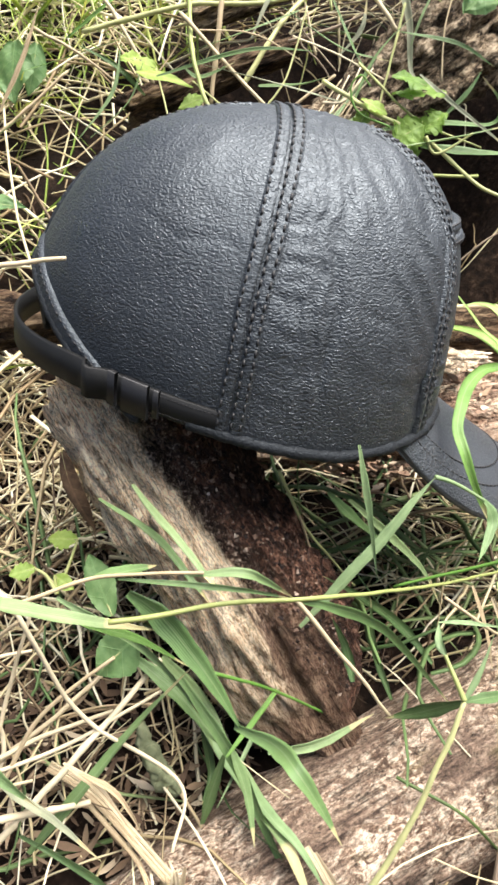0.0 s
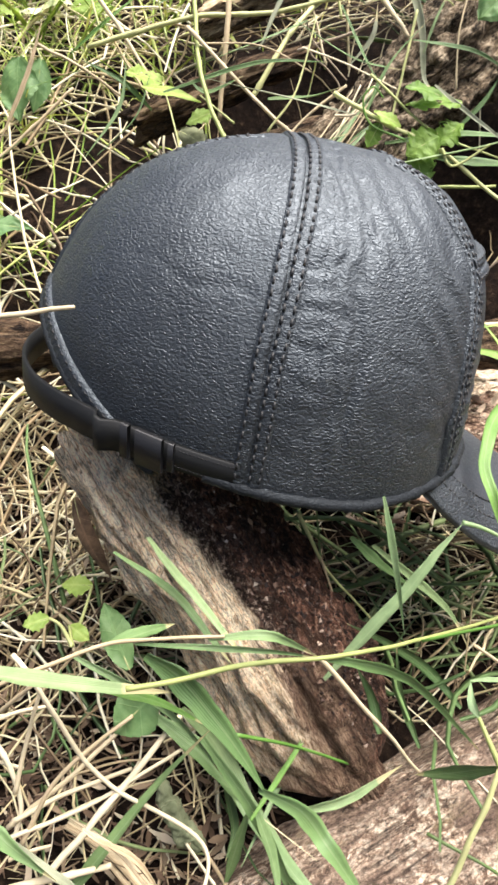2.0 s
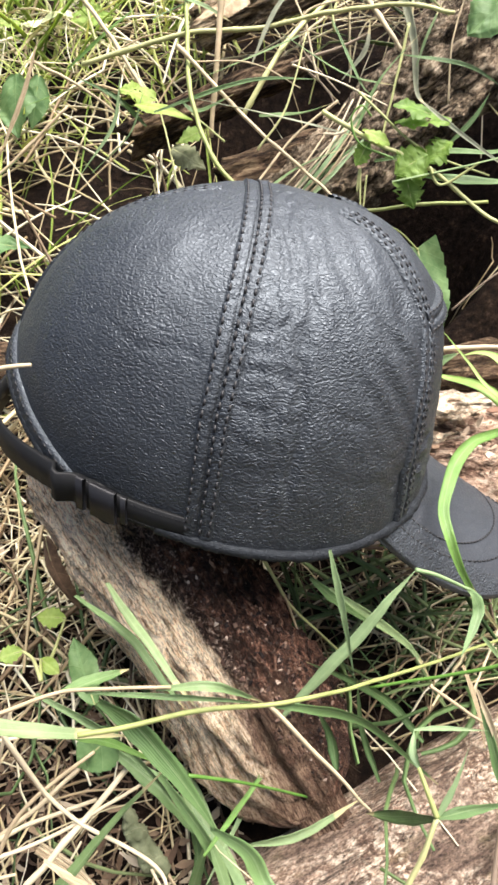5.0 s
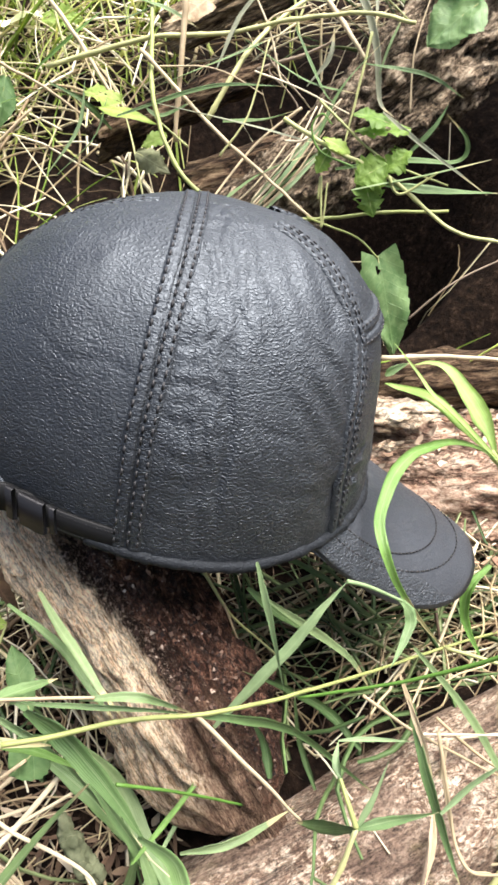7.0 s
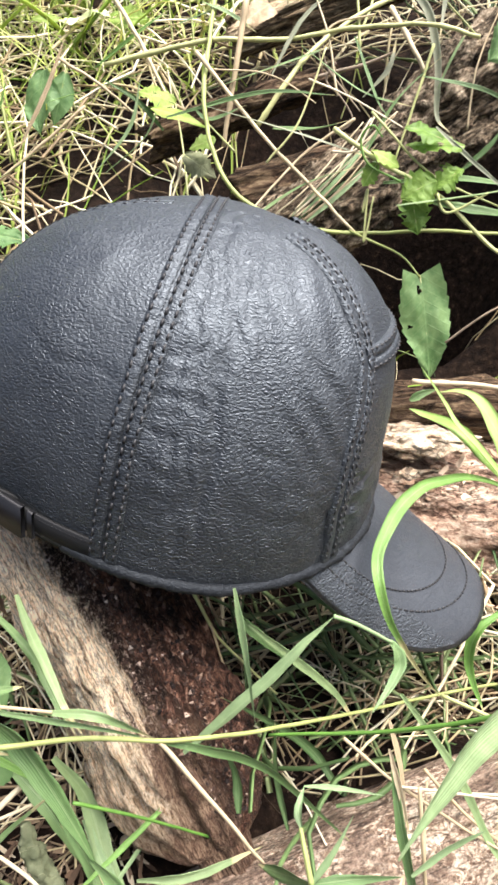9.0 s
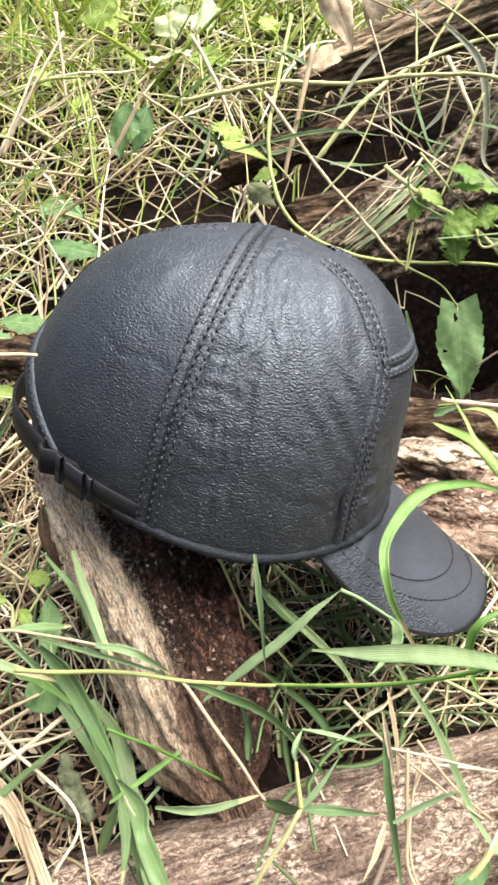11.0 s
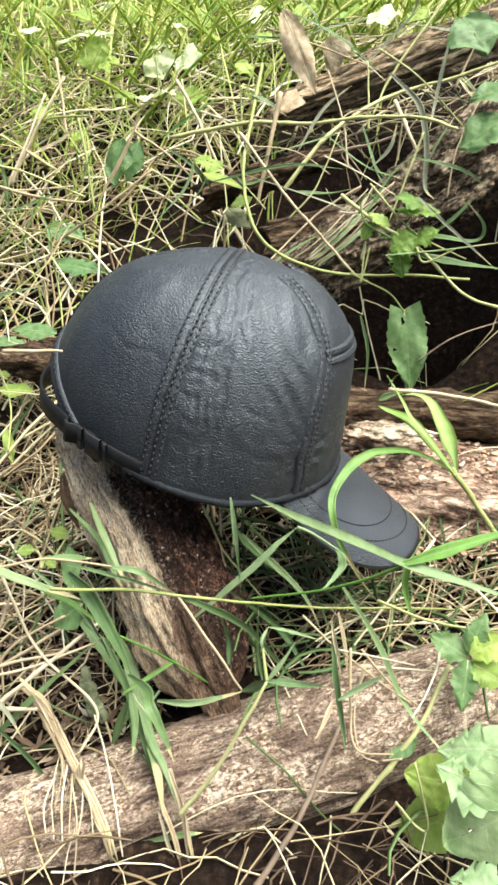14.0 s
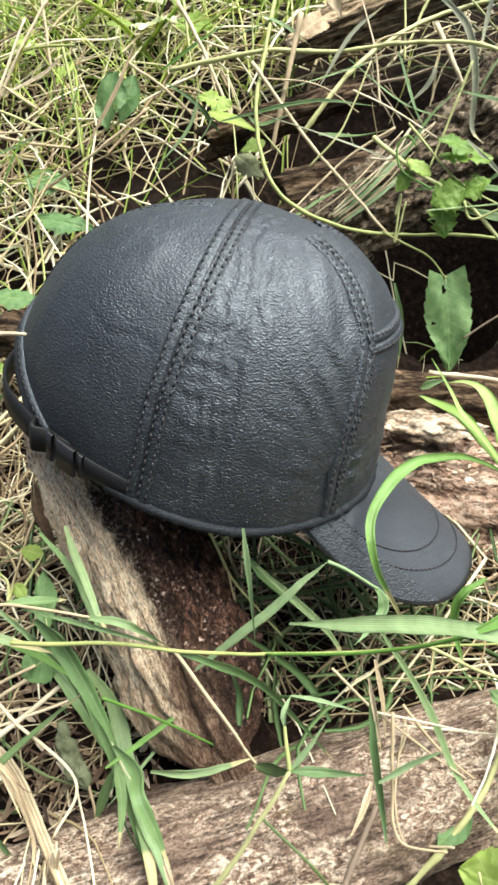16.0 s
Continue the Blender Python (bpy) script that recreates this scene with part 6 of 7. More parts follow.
leaf((-0.087, 0.75, 0.31), (-0.117, 0.74, 0.322), 0.035, BRIGHTLEAF, "bright sunlit weed leaf at the top of the bank", (0, -0.5, 0.85), "lobed", [(-0.087, 0.75, 0.31), (-0.078, 0.73, 0.275), (-0.069, 0.7, 0.23)], 0.15)
stem([(0.057, 0.76, 0.34), (0.049, 0.76, 0.326), (0.063, 0.75, 0.312), (0.074, 0.74, 0.295), (0.058, 0.74, 0.283)], 0.0009, TWIGMAT, "thin curled tendril over the logs", "tendril")
stem([(0.045, 0.75, 0.355), (0.051, 0.75, 0.335), (0.08, 0.74, 0.302)], 0.0008, TWIGMAT, "thin curled tendril over the logs", "tendril")
stem([(0.086, 0.64, 0.236), (0.089, 0.645, 0.252), (0.088, 0.63, 0.215), (0.094, 0.64, 0.248)], 0.001, VINEMAT, "looped green tendril behind the cap", "tendril")
stem([(0.038, 0.77, 0.328), (0.082, 0.76, 0.338), (0.107, 0.75, 0.347)], 0.0016, TWIGMAT, "grey dry twig across the dark hollow", "twig")
blade([(0.082, 0.74, 0.313), (0.102, 0.74, 0.334), (0.108, 0.75, 0.361)], 0.006, GREYBLADE, "pale grass blade over the dark hollow")
stem([(0.076, 0.71, 0.299), (0.032, 0.69, 0.271), (-0.014, 0.64, 0.226)], 0.0012, DRYBLADE, "thin dry straw over the logs", "straw")
stem([(0.103, 0.78, 0.38), (0.122, 0.74, 0.348), (0.132, 0.73, 0.332)], 0.0022, DRYBLADE, "thick pale dry stalk over the bark", "straw")
stem([(0.151, 0.56, 0.159), (0.18, 0.56, 0.184), (0.219, 0.57, 0.199)], 0.0008, TWIGMAT, "grey twig behind the brim", "twig")
stem([(0.127, 0.53, 0.14), (0.178, 0.52, 0.143), (0.227, 0.51, 0.14)], 0.0018, DRYBLADE, "pale dry stalk behind the brim", "straw")
blade([(0.092, 0.6, 0.189), (0.102, 0.59, 0.157), (0.102, 0.58, 0.118)], 0.005, BLADEMAT, "narrow green grass blade behind the cap")
stem([(-0.437, 0.794, 0.363), (-0.37, 0.779, 0.336), (-0.307, 0.767, 0.304)], 0.0015, DRYBLADE, "long pale dry straw on the bank", "straw")
stem([(-0.3, 0.685, 0.216), (-0.23, 0.704, 0.262), (-0.163, 0.723, 0.311)], 0.0017, DRYBLADE, "long pale dry straw on the bank", "straw")
stem([(-0.34, 0.872, 0.429), (-0.328, 0.85, 0.388), (-0.315, 0.826, 0.342)], 0.002, DRYBLADE, "long pale dry straw on the bank", "straw")
stem([(-0.204, 0.778, 0.348), (-0.166, 0.768, 0.328), (-0.128, 0.757, 0.301)], 0.0015, DRYBLADE, "long pale dry straw on the bank", "straw")
stem([(-0.373, 0.77, 0.283), (-0.34, 0.797, 0.351), (-0.31, 0.828, 0.407)], 0.002, DRYBLADE, "long pale dry straw on the bank", "straw")
stem([(-0.163, 0.828, 0.403), (-0.127, 0.801, 0.355), (-0.093, 0.775, 0.297)], 0.0021, DRYBLADE, "long pale dry straw on the bank", "straw")
stem([(-0.163, 0.849, 0.404), (-0.155, 0.832, 0.372), (-0.148, 0.816, 0.344)], 0.0013, VINEMAT, "long pale dry straw on the bank", "straw")
stem([(-0.384, 0.74, 0.251), (-0.351, 0.764, 0.317), (-0.325, 0.8, 0.389)], 0.0018, DRYBLADE, "long pale dry straw on the bank", "straw")
stem([(-0.374, 0.728, 0.289), (-0.311, 0.723, 0.277), (-0.251, 0.72, 0.272)], 0.0019, DRYBLADE, "long pale dry straw on the bank", "straw")
stem([(-0.424, 0.736, 0.322), (-0.368, 0.717, 0.272), (-0.312, 0.697, 0.224)], 0.0015, VINEMAT, "long pale dry straw on the bank", "straw")
stem([(-0.275, 0.779, 0.362), (-0.26, 0.759, 0.321), (-0.245, 0.735, 0.261)], 0.0016, VINEMAT, "long pale dry straw on the bank", "straw")
stem([(-0.427, 0.736, 0.292), (-0.347, 0.732, 0.283), (-0.269, 0.734, 0.289)], 0.0013, DRYBLADE, "long pale dry straw on the bank", "straw")
stem([(-0.379, 0.799, 0.342), (-0.328, 0.808, 0.36), (-0.276, 0.811, 0.364)], 0.0016, VINEMAT, "long pale dry straw on the bank", "straw")
stem([(-0.432, 0.749, 0.317), (-0.342, 0.744, 0.304), (-0.255, 0.733, 0.277)], 0.0016, VINEMAT, "long pale dry straw on the bank", "straw")
blade([(-0.039, 0.232, 0.068), (-0.016, 0.216, 0.033), (0.001, 0.198, -0.005), (0.024, 0.172, -0.04)], 0.007, BLADEMAT, "green grass blade between the stump and the log")
blade([(-0.094, 0.25, 0.101), (-0.054, 0.238, 0.079), (-0.025, 0.222, 0.045)], 0.0052, BLADEMAT, "green grass blade between the stump and the log")
blade([(0.007, 0.262, 0.04), (-0.007, 0.245, 0.016), (-0.026, 0.215, 0.001)], 0.0042, PALEBLADE, "green grass blade between the stump and the log")
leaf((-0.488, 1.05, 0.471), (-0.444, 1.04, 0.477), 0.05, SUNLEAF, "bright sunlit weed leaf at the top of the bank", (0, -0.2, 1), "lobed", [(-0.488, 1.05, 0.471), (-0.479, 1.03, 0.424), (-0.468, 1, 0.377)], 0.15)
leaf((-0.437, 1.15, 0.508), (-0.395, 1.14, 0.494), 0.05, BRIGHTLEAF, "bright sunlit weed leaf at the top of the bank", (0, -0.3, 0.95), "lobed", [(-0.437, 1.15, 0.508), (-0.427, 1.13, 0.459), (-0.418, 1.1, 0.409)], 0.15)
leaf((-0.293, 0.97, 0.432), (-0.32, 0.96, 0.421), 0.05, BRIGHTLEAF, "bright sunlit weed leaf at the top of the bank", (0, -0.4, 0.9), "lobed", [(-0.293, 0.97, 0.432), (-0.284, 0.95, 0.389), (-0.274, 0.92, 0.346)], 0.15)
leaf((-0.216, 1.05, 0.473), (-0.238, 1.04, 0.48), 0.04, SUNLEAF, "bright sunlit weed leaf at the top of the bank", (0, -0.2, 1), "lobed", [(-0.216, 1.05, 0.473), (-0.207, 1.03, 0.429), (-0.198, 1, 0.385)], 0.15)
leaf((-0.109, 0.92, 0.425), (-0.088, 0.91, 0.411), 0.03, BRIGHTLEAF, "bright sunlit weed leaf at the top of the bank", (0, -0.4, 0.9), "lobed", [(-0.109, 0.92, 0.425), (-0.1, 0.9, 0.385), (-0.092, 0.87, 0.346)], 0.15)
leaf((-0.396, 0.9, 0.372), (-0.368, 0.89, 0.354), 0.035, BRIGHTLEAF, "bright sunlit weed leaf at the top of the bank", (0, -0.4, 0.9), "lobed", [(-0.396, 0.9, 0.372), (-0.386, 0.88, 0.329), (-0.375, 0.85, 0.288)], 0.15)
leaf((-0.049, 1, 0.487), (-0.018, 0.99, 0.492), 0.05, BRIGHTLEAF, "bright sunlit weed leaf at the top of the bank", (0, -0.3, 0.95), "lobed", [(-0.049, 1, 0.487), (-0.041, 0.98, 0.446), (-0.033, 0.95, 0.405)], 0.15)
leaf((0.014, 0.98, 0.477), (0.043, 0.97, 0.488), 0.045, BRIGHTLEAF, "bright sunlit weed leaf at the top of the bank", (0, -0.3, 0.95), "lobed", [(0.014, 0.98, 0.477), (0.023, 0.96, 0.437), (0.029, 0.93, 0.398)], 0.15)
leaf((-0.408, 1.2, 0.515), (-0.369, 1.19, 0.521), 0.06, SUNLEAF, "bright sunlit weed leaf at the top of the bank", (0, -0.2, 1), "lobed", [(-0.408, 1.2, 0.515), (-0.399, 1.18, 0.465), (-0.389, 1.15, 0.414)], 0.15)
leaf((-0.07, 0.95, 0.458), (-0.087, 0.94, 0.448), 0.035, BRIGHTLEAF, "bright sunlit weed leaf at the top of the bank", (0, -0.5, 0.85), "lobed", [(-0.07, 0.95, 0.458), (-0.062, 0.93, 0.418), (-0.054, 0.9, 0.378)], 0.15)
blade([(-0.348, 0.682, 0.204), (-0.342, 0.698, 0.257), (-0.348, 0.712, 0.304)], 0.0032, BLADEMAT, "grass blade standing in the straw bank")
blade([(-0.214, 0.764, 0.312), (-0.148, 0.769, 0.328), (-0.107, 0.772, 0.339)], 0.0035, LIMEMAT, "grass blade standing in the straw bank")
blade([(-0.149, 0.716, 0.255), (-0.111, 0.724, 0.284), (-0.096, 0.734, 0.316)], 0.0043, PALEBLADE, "grass blade standing in the straw bank")
blade([(-0.408, 0.823, 0.349), (-0.377, 0.833, 0.374), (-0.344, 0.843, 0.399)], 0.0035, PALEBLADE, "grass blade standing in the straw bank")
blade([(-0.331, 0.675, 0.198), (-0.306, 0.693, 0.257), (-0.284, 0.705, 0.299)], 0.0053, LIMEMAT, "grass blade standing in the straw bank")
blade([(-0.162, 0.721, 0.253), (-0.127, 0.732, 0.291), (-0.116, 0.744, 0.331)], 0.0052, PALEBLADE, "grass blade standing in the straw bank")
blade([(-0.247, 0.747, 0.267), (-0.215, 0.761, 0.319), (-0.194, 0.78, 0.368)], 0.0062, DRYBLADE, "dry grass blade on the straw bank")
blade([(-0.363, 0.772, 0.311), (-0.304, 0.779, 0.336), (-0.275, 0.788, 0.358)], 0.0045, DRYBLADE, "dry grass blade on the straw bank")
blade([(-0.373, 0.713, 0.252), (-0.312, 0.718, 0.272), (-0.252, 0.726, 0.3)], 0.0034, BLADEMAT, "grass blade standing in the straw bank")
blade([(-0.359, 0.735, 0.263), (-0.367, 0.747, 0.305), (-0.38, 0.756, 0.337)], 0.006, BLADEMAT, "grass blade standing in the straw bank")
blade([(-0.358, 0.594, 0.163), (-0.307, 0.602, 0.188), (-0.258, 0.605, 0.199)], 0.005, PALEBLADE, "grass blade standing in the straw bank")
blade([(-0.18, 0.809, 0.339), (-0.139, 0.821, 0.367), (-0.102, 0.83, 0.389)], 0.0038, LIMEMAT, "grass blade standing in the straw bank")
blade([(-0.278, 0.672, 0.215), (-0.281, 0.681, 0.243), (-0.293, 0.689, 0.269)], 0.0049, PALEBLADE, "grass blade standing in the straw bank")
blade([(-0.433, 0.837, 0.354), (-0.4, 0.85, 0.387), (-0.37, 0.862, 0.417)], 0.0032, DRYBLADE, "dry grass blade on the straw bank")
blade([(-0.336, 0.703, 0.239), (-0.294, 0.712, 0.273), (-0.271, 0.719, 0.297)], 0.0034, DRYBLADE, "dry grass blade on the straw bank")
blade([(-0.283, 0.654, 0.204), (-0.289, 0.661, 0.223), (-0.279, 0.669, 0.25)], 0.0032, BLADEMAT, "grass blade standing in the straw bank")
blade([(-0.389, 0.69, 0.233), (-0.355, 0.695, 0.251), (-0.293, 0.701, 0.273)], 0.0038, LIMEMAT, "grass blade standing in the straw bank")
blade([(-0.278, 0.772, 0.311), (-0.278, 0.776, 0.326), (-0.266, 0.789, 0.359)], 0.0041, LIMEMAT, "grass blade standing in the straw bank")
blade([(-0.305, 0.69, 0.233), (-0.247, 0.696, 0.252), (-0.199, 0.703, 0.28)], 0.0034, BLADEMAT, "grass blade standing in the straw bank")
blade([(-0.099, 0.746, 0.288), (-0.124, 0.753, 0.313), (-0.163, 0.76, 0.334)], 0.0057, BLADEMAT, "grass blade standing in the straw bank")
blade([(-0.295, 0.727, 0.252), (-0.26, 0.74, 0.296), (-0.244, 0.753, 0.34)], 0.0043, LIMEMAT, "grass blade standing in the straw bank")
stem([(0.031, 0.655, 0.229), (0.061, 0.675, 0.252), (0.099, 0.72, 0.294)], 0.0009, DRYBLADE, "dry straw lying along the barked log", "straw")
stem([(0.013, 0.655, 0.23), (0.043, 0.675, 0.253), (0.083, 0.72, 0.295)], 0.0008, DRYBLADE, "dry straw lying along the barked log", "straw")
blade([(0.037, 0.655, 0.232), (0.066, 0.675, 0.258), (0.105, 0.72, 0.299)], 0.0042, PALEBLADE, "pale grass blade lying along the barked log")
stem([(0.026, 0.655, 0.229), (0.056, 0.675, 0.253), (0.103, 0.72, 0.294)], 0.0009, DRYBLADE, "dry straw lying along the barked log", "straw")
stem([(0.041, 0.655, 0.233), (0.07, 0.675, 0.259), (0.11, 0.72, 0.301)], 0.0007, DRYBLADE, "dry straw lying along the barked log", "straw")
blade([(0.041, 0.655, 0.226), (0.071, 0.675, 0.248), (0.123, 0.72, 0.289)], 0.0042, PALEBLADE, "pale grass blade lying along the barked log")
stem([(0.03, 0.655, 0.231), (0.06, 0.675, 0.257), (0.112, 0.72, 0.297)], 0.0006, DRYBLADE, "dry straw lying along the barked log", "straw")
stem([(0.038, 0.655, 0.227), (0.068, 0.675, 0.25), (0.107, 0.72, 0.292)], 0.0007, DRYBLADE, "dry straw lying along the barked log", "straw")
blade([(0.029, 0.655, 0.224), (0.059, 0.675, 0.245), (0.123, 0.72, 0.284)], 0.0042, PALEBLADE, "pale grass blade lying along the barked log")
stem([(0.03, 0.655, 0.231), (0.059, 0.675, 0.256), (0.09, 0.72, 0.298)], 0.001, DRYBLADE, "dry straw lying along the barked log", "straw")
stem([(0.031, 0.655, 0.235), (0.06, 0.675, 0.262), (0.111, 0.72, 0.303)], 0.0008, DRYBLADE, "dry straw lying along the barked log", "straw")
blade([(0.028, 0.655, 0.23), (0.058, 0.675, 0.255), (0.096, 0.72, 0.296)], 0.0042, PALEBLADE, "pale grass blade lying along the barked log")
stem([(0.038, 0.655, 0.226), (0.068, 0.675, 0.248), (0.102, 0.72, 0.29)], 0.0007, DRYBLADE, "dry straw lying along the barked log", "straw")
stem([(0.036, 0.655, 0.23), (0.066, 0.675, 0.255), (0.102, 0.72, 0.297)], 0.0008, DRYBLADE, "dry straw lying along the barked log", "straw")
blade([(0.029, 0.655, 0.231), (0.059, 0.675, 0.257), (0.111, 0.72, 0.297)], 0.0042, PALEBLADE, "pale grass blade lying along the barked log")
stem([(0.034, 0.655, 0.223), (0.063, 0.675, 0.244), (0.118, 0.72, 0.284)], 0.0006, DRYBLADE, "dry straw lying along the barked log", "straw")
blade([(-0.041, 0.669, 0.312), (0.034, 0.66, 0.292), (0.094, 0.653, 0.274)], 0.0039, GREYBLADE, "withered grass blade hanging over the logs")
blade([(-0.057, 0.708, 0.32), (0.017, 0.718, 0.341), (0.061, 0.724, 0.355)], 0.0035, BLADEMAT, "narrow green grass blade hanging over the logs")
blade([(0.085, 0.857, 0.463), (0.161, 0.853, 0.45), (0.23, 0.849, 0.44)], 0.0044, GREYBLADE, "withered grass blade hanging over the logs")
blade([(-0.056, 0.684, 0.31), (-0.042, 0.681, 0.302), (-0.012, 0.685, 0.312)], 0.0042, BLADEMAT, "narrow green grass blade hanging over the logs")
blade([(0.128, 0.693, 0.33), (0.178, 0.688, 0.319), (0.207, 0.679, 0.301)], 0.0042, BLADEMAT, "narrow green grass blade hanging over the logs")
stem([(0.038, 0.693, 0.33), (0.073, 0.686, 0.316), (0.114, 0.676, 0.295)], 0.0008, DRYBLADE, "thin dry straw over the logs", "straw")
blade([(0.137, 0.642, 0.298), (0.168, 0.633, 0.273), (0.217, 0.618, 0.236)], 0.0038, GREYBLADE, "withered grass blade hanging over the logs")
blade([(0.2, 0.846, 0.449), (0.138, 0.844, 0.443), (0.058, 0.839, 0.43)], 0.0034, BLADEMAT, "narrow green grass blade hanging over the logs")
stem([(0.037, 0.849, 0.447), (0.078, 0.85, 0.447), (0.112, 0.852, 0.453)], 0.0007, DRYBLADE, "thin dry straw over the logs", "straw")
stem([(0.089, 0.655, 0.308), (0.135, 0.637, 0.266), (0.188, 0.628, 0.243)], 0.001, VINEMAT, "thin green vine stem over the logs", "vine")
stem([(-0.045, 0.707, 0.338), (0.005, 0.705, 0.333), (0.044, 0.695, 0.312)], 0.0007, DRYBLADE, "thin dry straw over the logs", "straw")
stem([(0.043, 0.739, 0.349), (0.054, 0.748, 0.368), (0.088, 0.753, 0.375)], 0.001, DRYBLADE, "thin dry straw over the logs", "straw")
stem([(0.08, 0.807, 0.432), (0.127, 0.793, 0.403), (0.178, 0.767, 0.355)], 0.0011, VINEMAT, "thin green vine stem over the logs", "vine")
blade([(0.073, 0.719, 0.359), (0.094, 0.697, 0.312), (0.105, 0.692, 0.301)], 0.0036, BLADEMAT, "narrow green grass blade hanging over the logs")
blade([(0.149, 0.833, 0.42), (0.189, 0.841, 0.44), (0.219, 0.845, 0.45)], 0.0032, BLADEMAT, "narrow green grass blade hanging over the logs")
blade([(0.083, 0.856, 0.438), (0.112, 0.867, 0.47), (0.119, 0.872, 0.497)], 0.0048, GREYBLADE, "withered grass blade hanging over the logs")
blade([(0.029, 0.829, 0.439), (0.06, 0.822, 0.422), (0.092, 0.81, 0.398)], 0.0038, GREYBLADE, "withered grass blade hanging over the logs")
blade([(0.142, 0.711, 0.32), (0.153, 0.722, 0.344), (0.166, 0.733, 0.366)], 0.0037, BLADEMAT, "narrow green grass blade hanging over the logs")
blade([(-0.049, 0.843, 0.431), (0.005, 0.851, 0.453), (0.08, 0.857, 0.468)], 0.0049, GREYBLADE, "withered grass blade hanging over the logs")
blade([(-0.046, 0.856, 0.48), (0.025, 0.846, 0.449), (0.088, 0.828, 0.406)], 0.0042, BLADEMAT, "narrow green grass blade hanging over the logs")
blade([(-0.063, 0.772, 0.389), (-0.036, 0.767, 0.379), (-0.012, 0.758, 0.364)], 0.0044, BLADEMAT, "narrow green grass blade hanging over the logs")
blade([(-0.091, 0.848, 0.451), (-0.049, 0.847, 0.447), (-0.018, 0.848, 0.448)], 0.0035, BLADEMAT, "narrow green grass blade hanging over the logs")
stem([(-0.055, 0.845, 0.457), (0.006, 0.839, 0.438), (0.068, 0.83, 0.416)], 0.0011, DRYBLADE, "thin dry straw over the logs", "straw")
stem([(0.14, 0.619, 0.254), (0.149, 0.614, 0.241), (0.177, 0.618, 0.255)], 0.0012, VINEMAT, "thin green vine stem over the logs", "vine")
blade([(-0.079, 0.681, 0.304), (0, 0.688, 0.321), (0.059, 0.687, 0.318)], 0.0039, BLADEMAT, "narrow green grass blade hanging over the logs")
stem([(0.077, 0.759, 0.351), (0.073, 0.779, 0.388), (0.069, 0.796, 0.42)], 0.0012, VINEMAT, "thin green vine stem over the logs", "vine")
blade([(0.156, 0.641, 0.265), (0.178, 0.647, 0.284), (0.19, 0.653, 0.3)], 0.0045, BLADEMAT, "narrow green grass blade hanging over the logs")
stem([(0.166, 0.826, 0.391), (0.192, 0.855, 0.459), (0.197, 0.863, 0.506)], 0.0013, DRYBLADE, "thin dry straw over the logs", "straw")
stem([(0.06, 0.654, 0.28), (0.078, 0.654, 0.281), (0.092, 0.664, 0.304)], 0.001, DRYBLADE, "thin dry straw over the logs", "straw")
stem([(0.006, 0.667, 0.27), (0.031, 0.678, 0.299), (0.051, 0.702, 0.352)], 0.0009, VINEMAT, "thin green vine stem over the logs", "vine")
blade([(0.087, 0.669, 0.278), (0.109, 0.684, 0.314), (0.143, 0.698, 0.345)], 0.0045, BLADEMAT, "narrow green grass blade hanging over the logs")
blade([(-0.086, 0.778, 0.373), (-0.041, 0.786, 0.389), (-0.001, 0.8, 0.416)], 0.0046, BLADEMAT, "narrow green grass blade hanging over the logs")
blade([(0.111, 0.616, 0.246), (0.167, 0.618, 0.253), (0.218, 0.62, 0.262)], 0.0055, BLADEMAT, "narrow green grass blade hanging over the logs")
stem([(0.06, 0.725, 0.315), (0.05, 0.746, 0.361), (0.028, 0.773, 0.411)], 0.001, DRYBLADE, "thin dry straw over the logs", "straw")
blade([(0.03, 0.717, 0.353), (0.08, 0.701, 0.32), (0.122, 0.696, 0.308)], 0.0039, BLADEMAT, "narrow green grass blade hanging over the logs")
stem([(0.166, 0.691, 0.291), (0.171, 0.712, 0.336), (0.189, 0.737, 0.382)], 0.0008, DRYBLADE, "thin dry straw over the logs", "straw")
blade([(-0.031, 0.871, 0.495), (0.001, 0.865, 0.468), (-0.002, 0.856, 0.443)], 0.0035, BLADEMAT, "narrow green grass blade hanging over the logs")
blade([(0.003, 0.733, 0.331), (0.027, 0.752, 0.372), (0.055, 0.765, 0.396)], 0.0049, GREYBLADE, "withered grass blade hanging over the logs")
blade([(0.067, 0.838, 0.42), (0.093, 0.849, 0.448), (0.119, 0.858, 0.474)], 0.0043, GREYBLADE, "withered grass blade hanging over the logs")
stem([(-0.043, 0.184, -0.005), (-0.046, 0.177, -0.035), (-0.045, 0.168, -0.108)], 0.0006, DRYBLADE, "thin fibre of a shredded dry stalk", "straw")
stem([(-0.05, 0.184, -0.021), (-0.051, 0.177, -0.036), (-0.058, 0.168, -0.109)], 0.0006, DRYBLADE, "thin fibre of a shredded dry stalk", "straw")
stem([(-0.049, 0.184, -0.007), (-0.045, 0.177, -0.035), (-0.043, 0.168, -0.059)], 0.0006, DRYBLADE, "thin fibre of a shredded dry stalk", "straw")
stem([(-0.047, 0.184, 0), (-0.045, 0.177, -0.035), (-0.057, 0.168, -0.08)], 0.0006, DRYBLADE, "thin fibre of a shredded dry stalk", "straw")
stem([(-0.043, 0.184, 0.004), (-0.044, 0.177, -0.034), (-0.052, 0.168, -0.083)], 0.0006, DRYBLADE, "thin fibre of a shredded dry stalk", "straw")
stem([(-0.044, 0.184, 0.002), (-0.05, 0.177, -0.036), (-0.049, 0.168, -0.112)], 0.0006, DRYBLADE, "thin fibre of a shredded dry stalk", "straw")
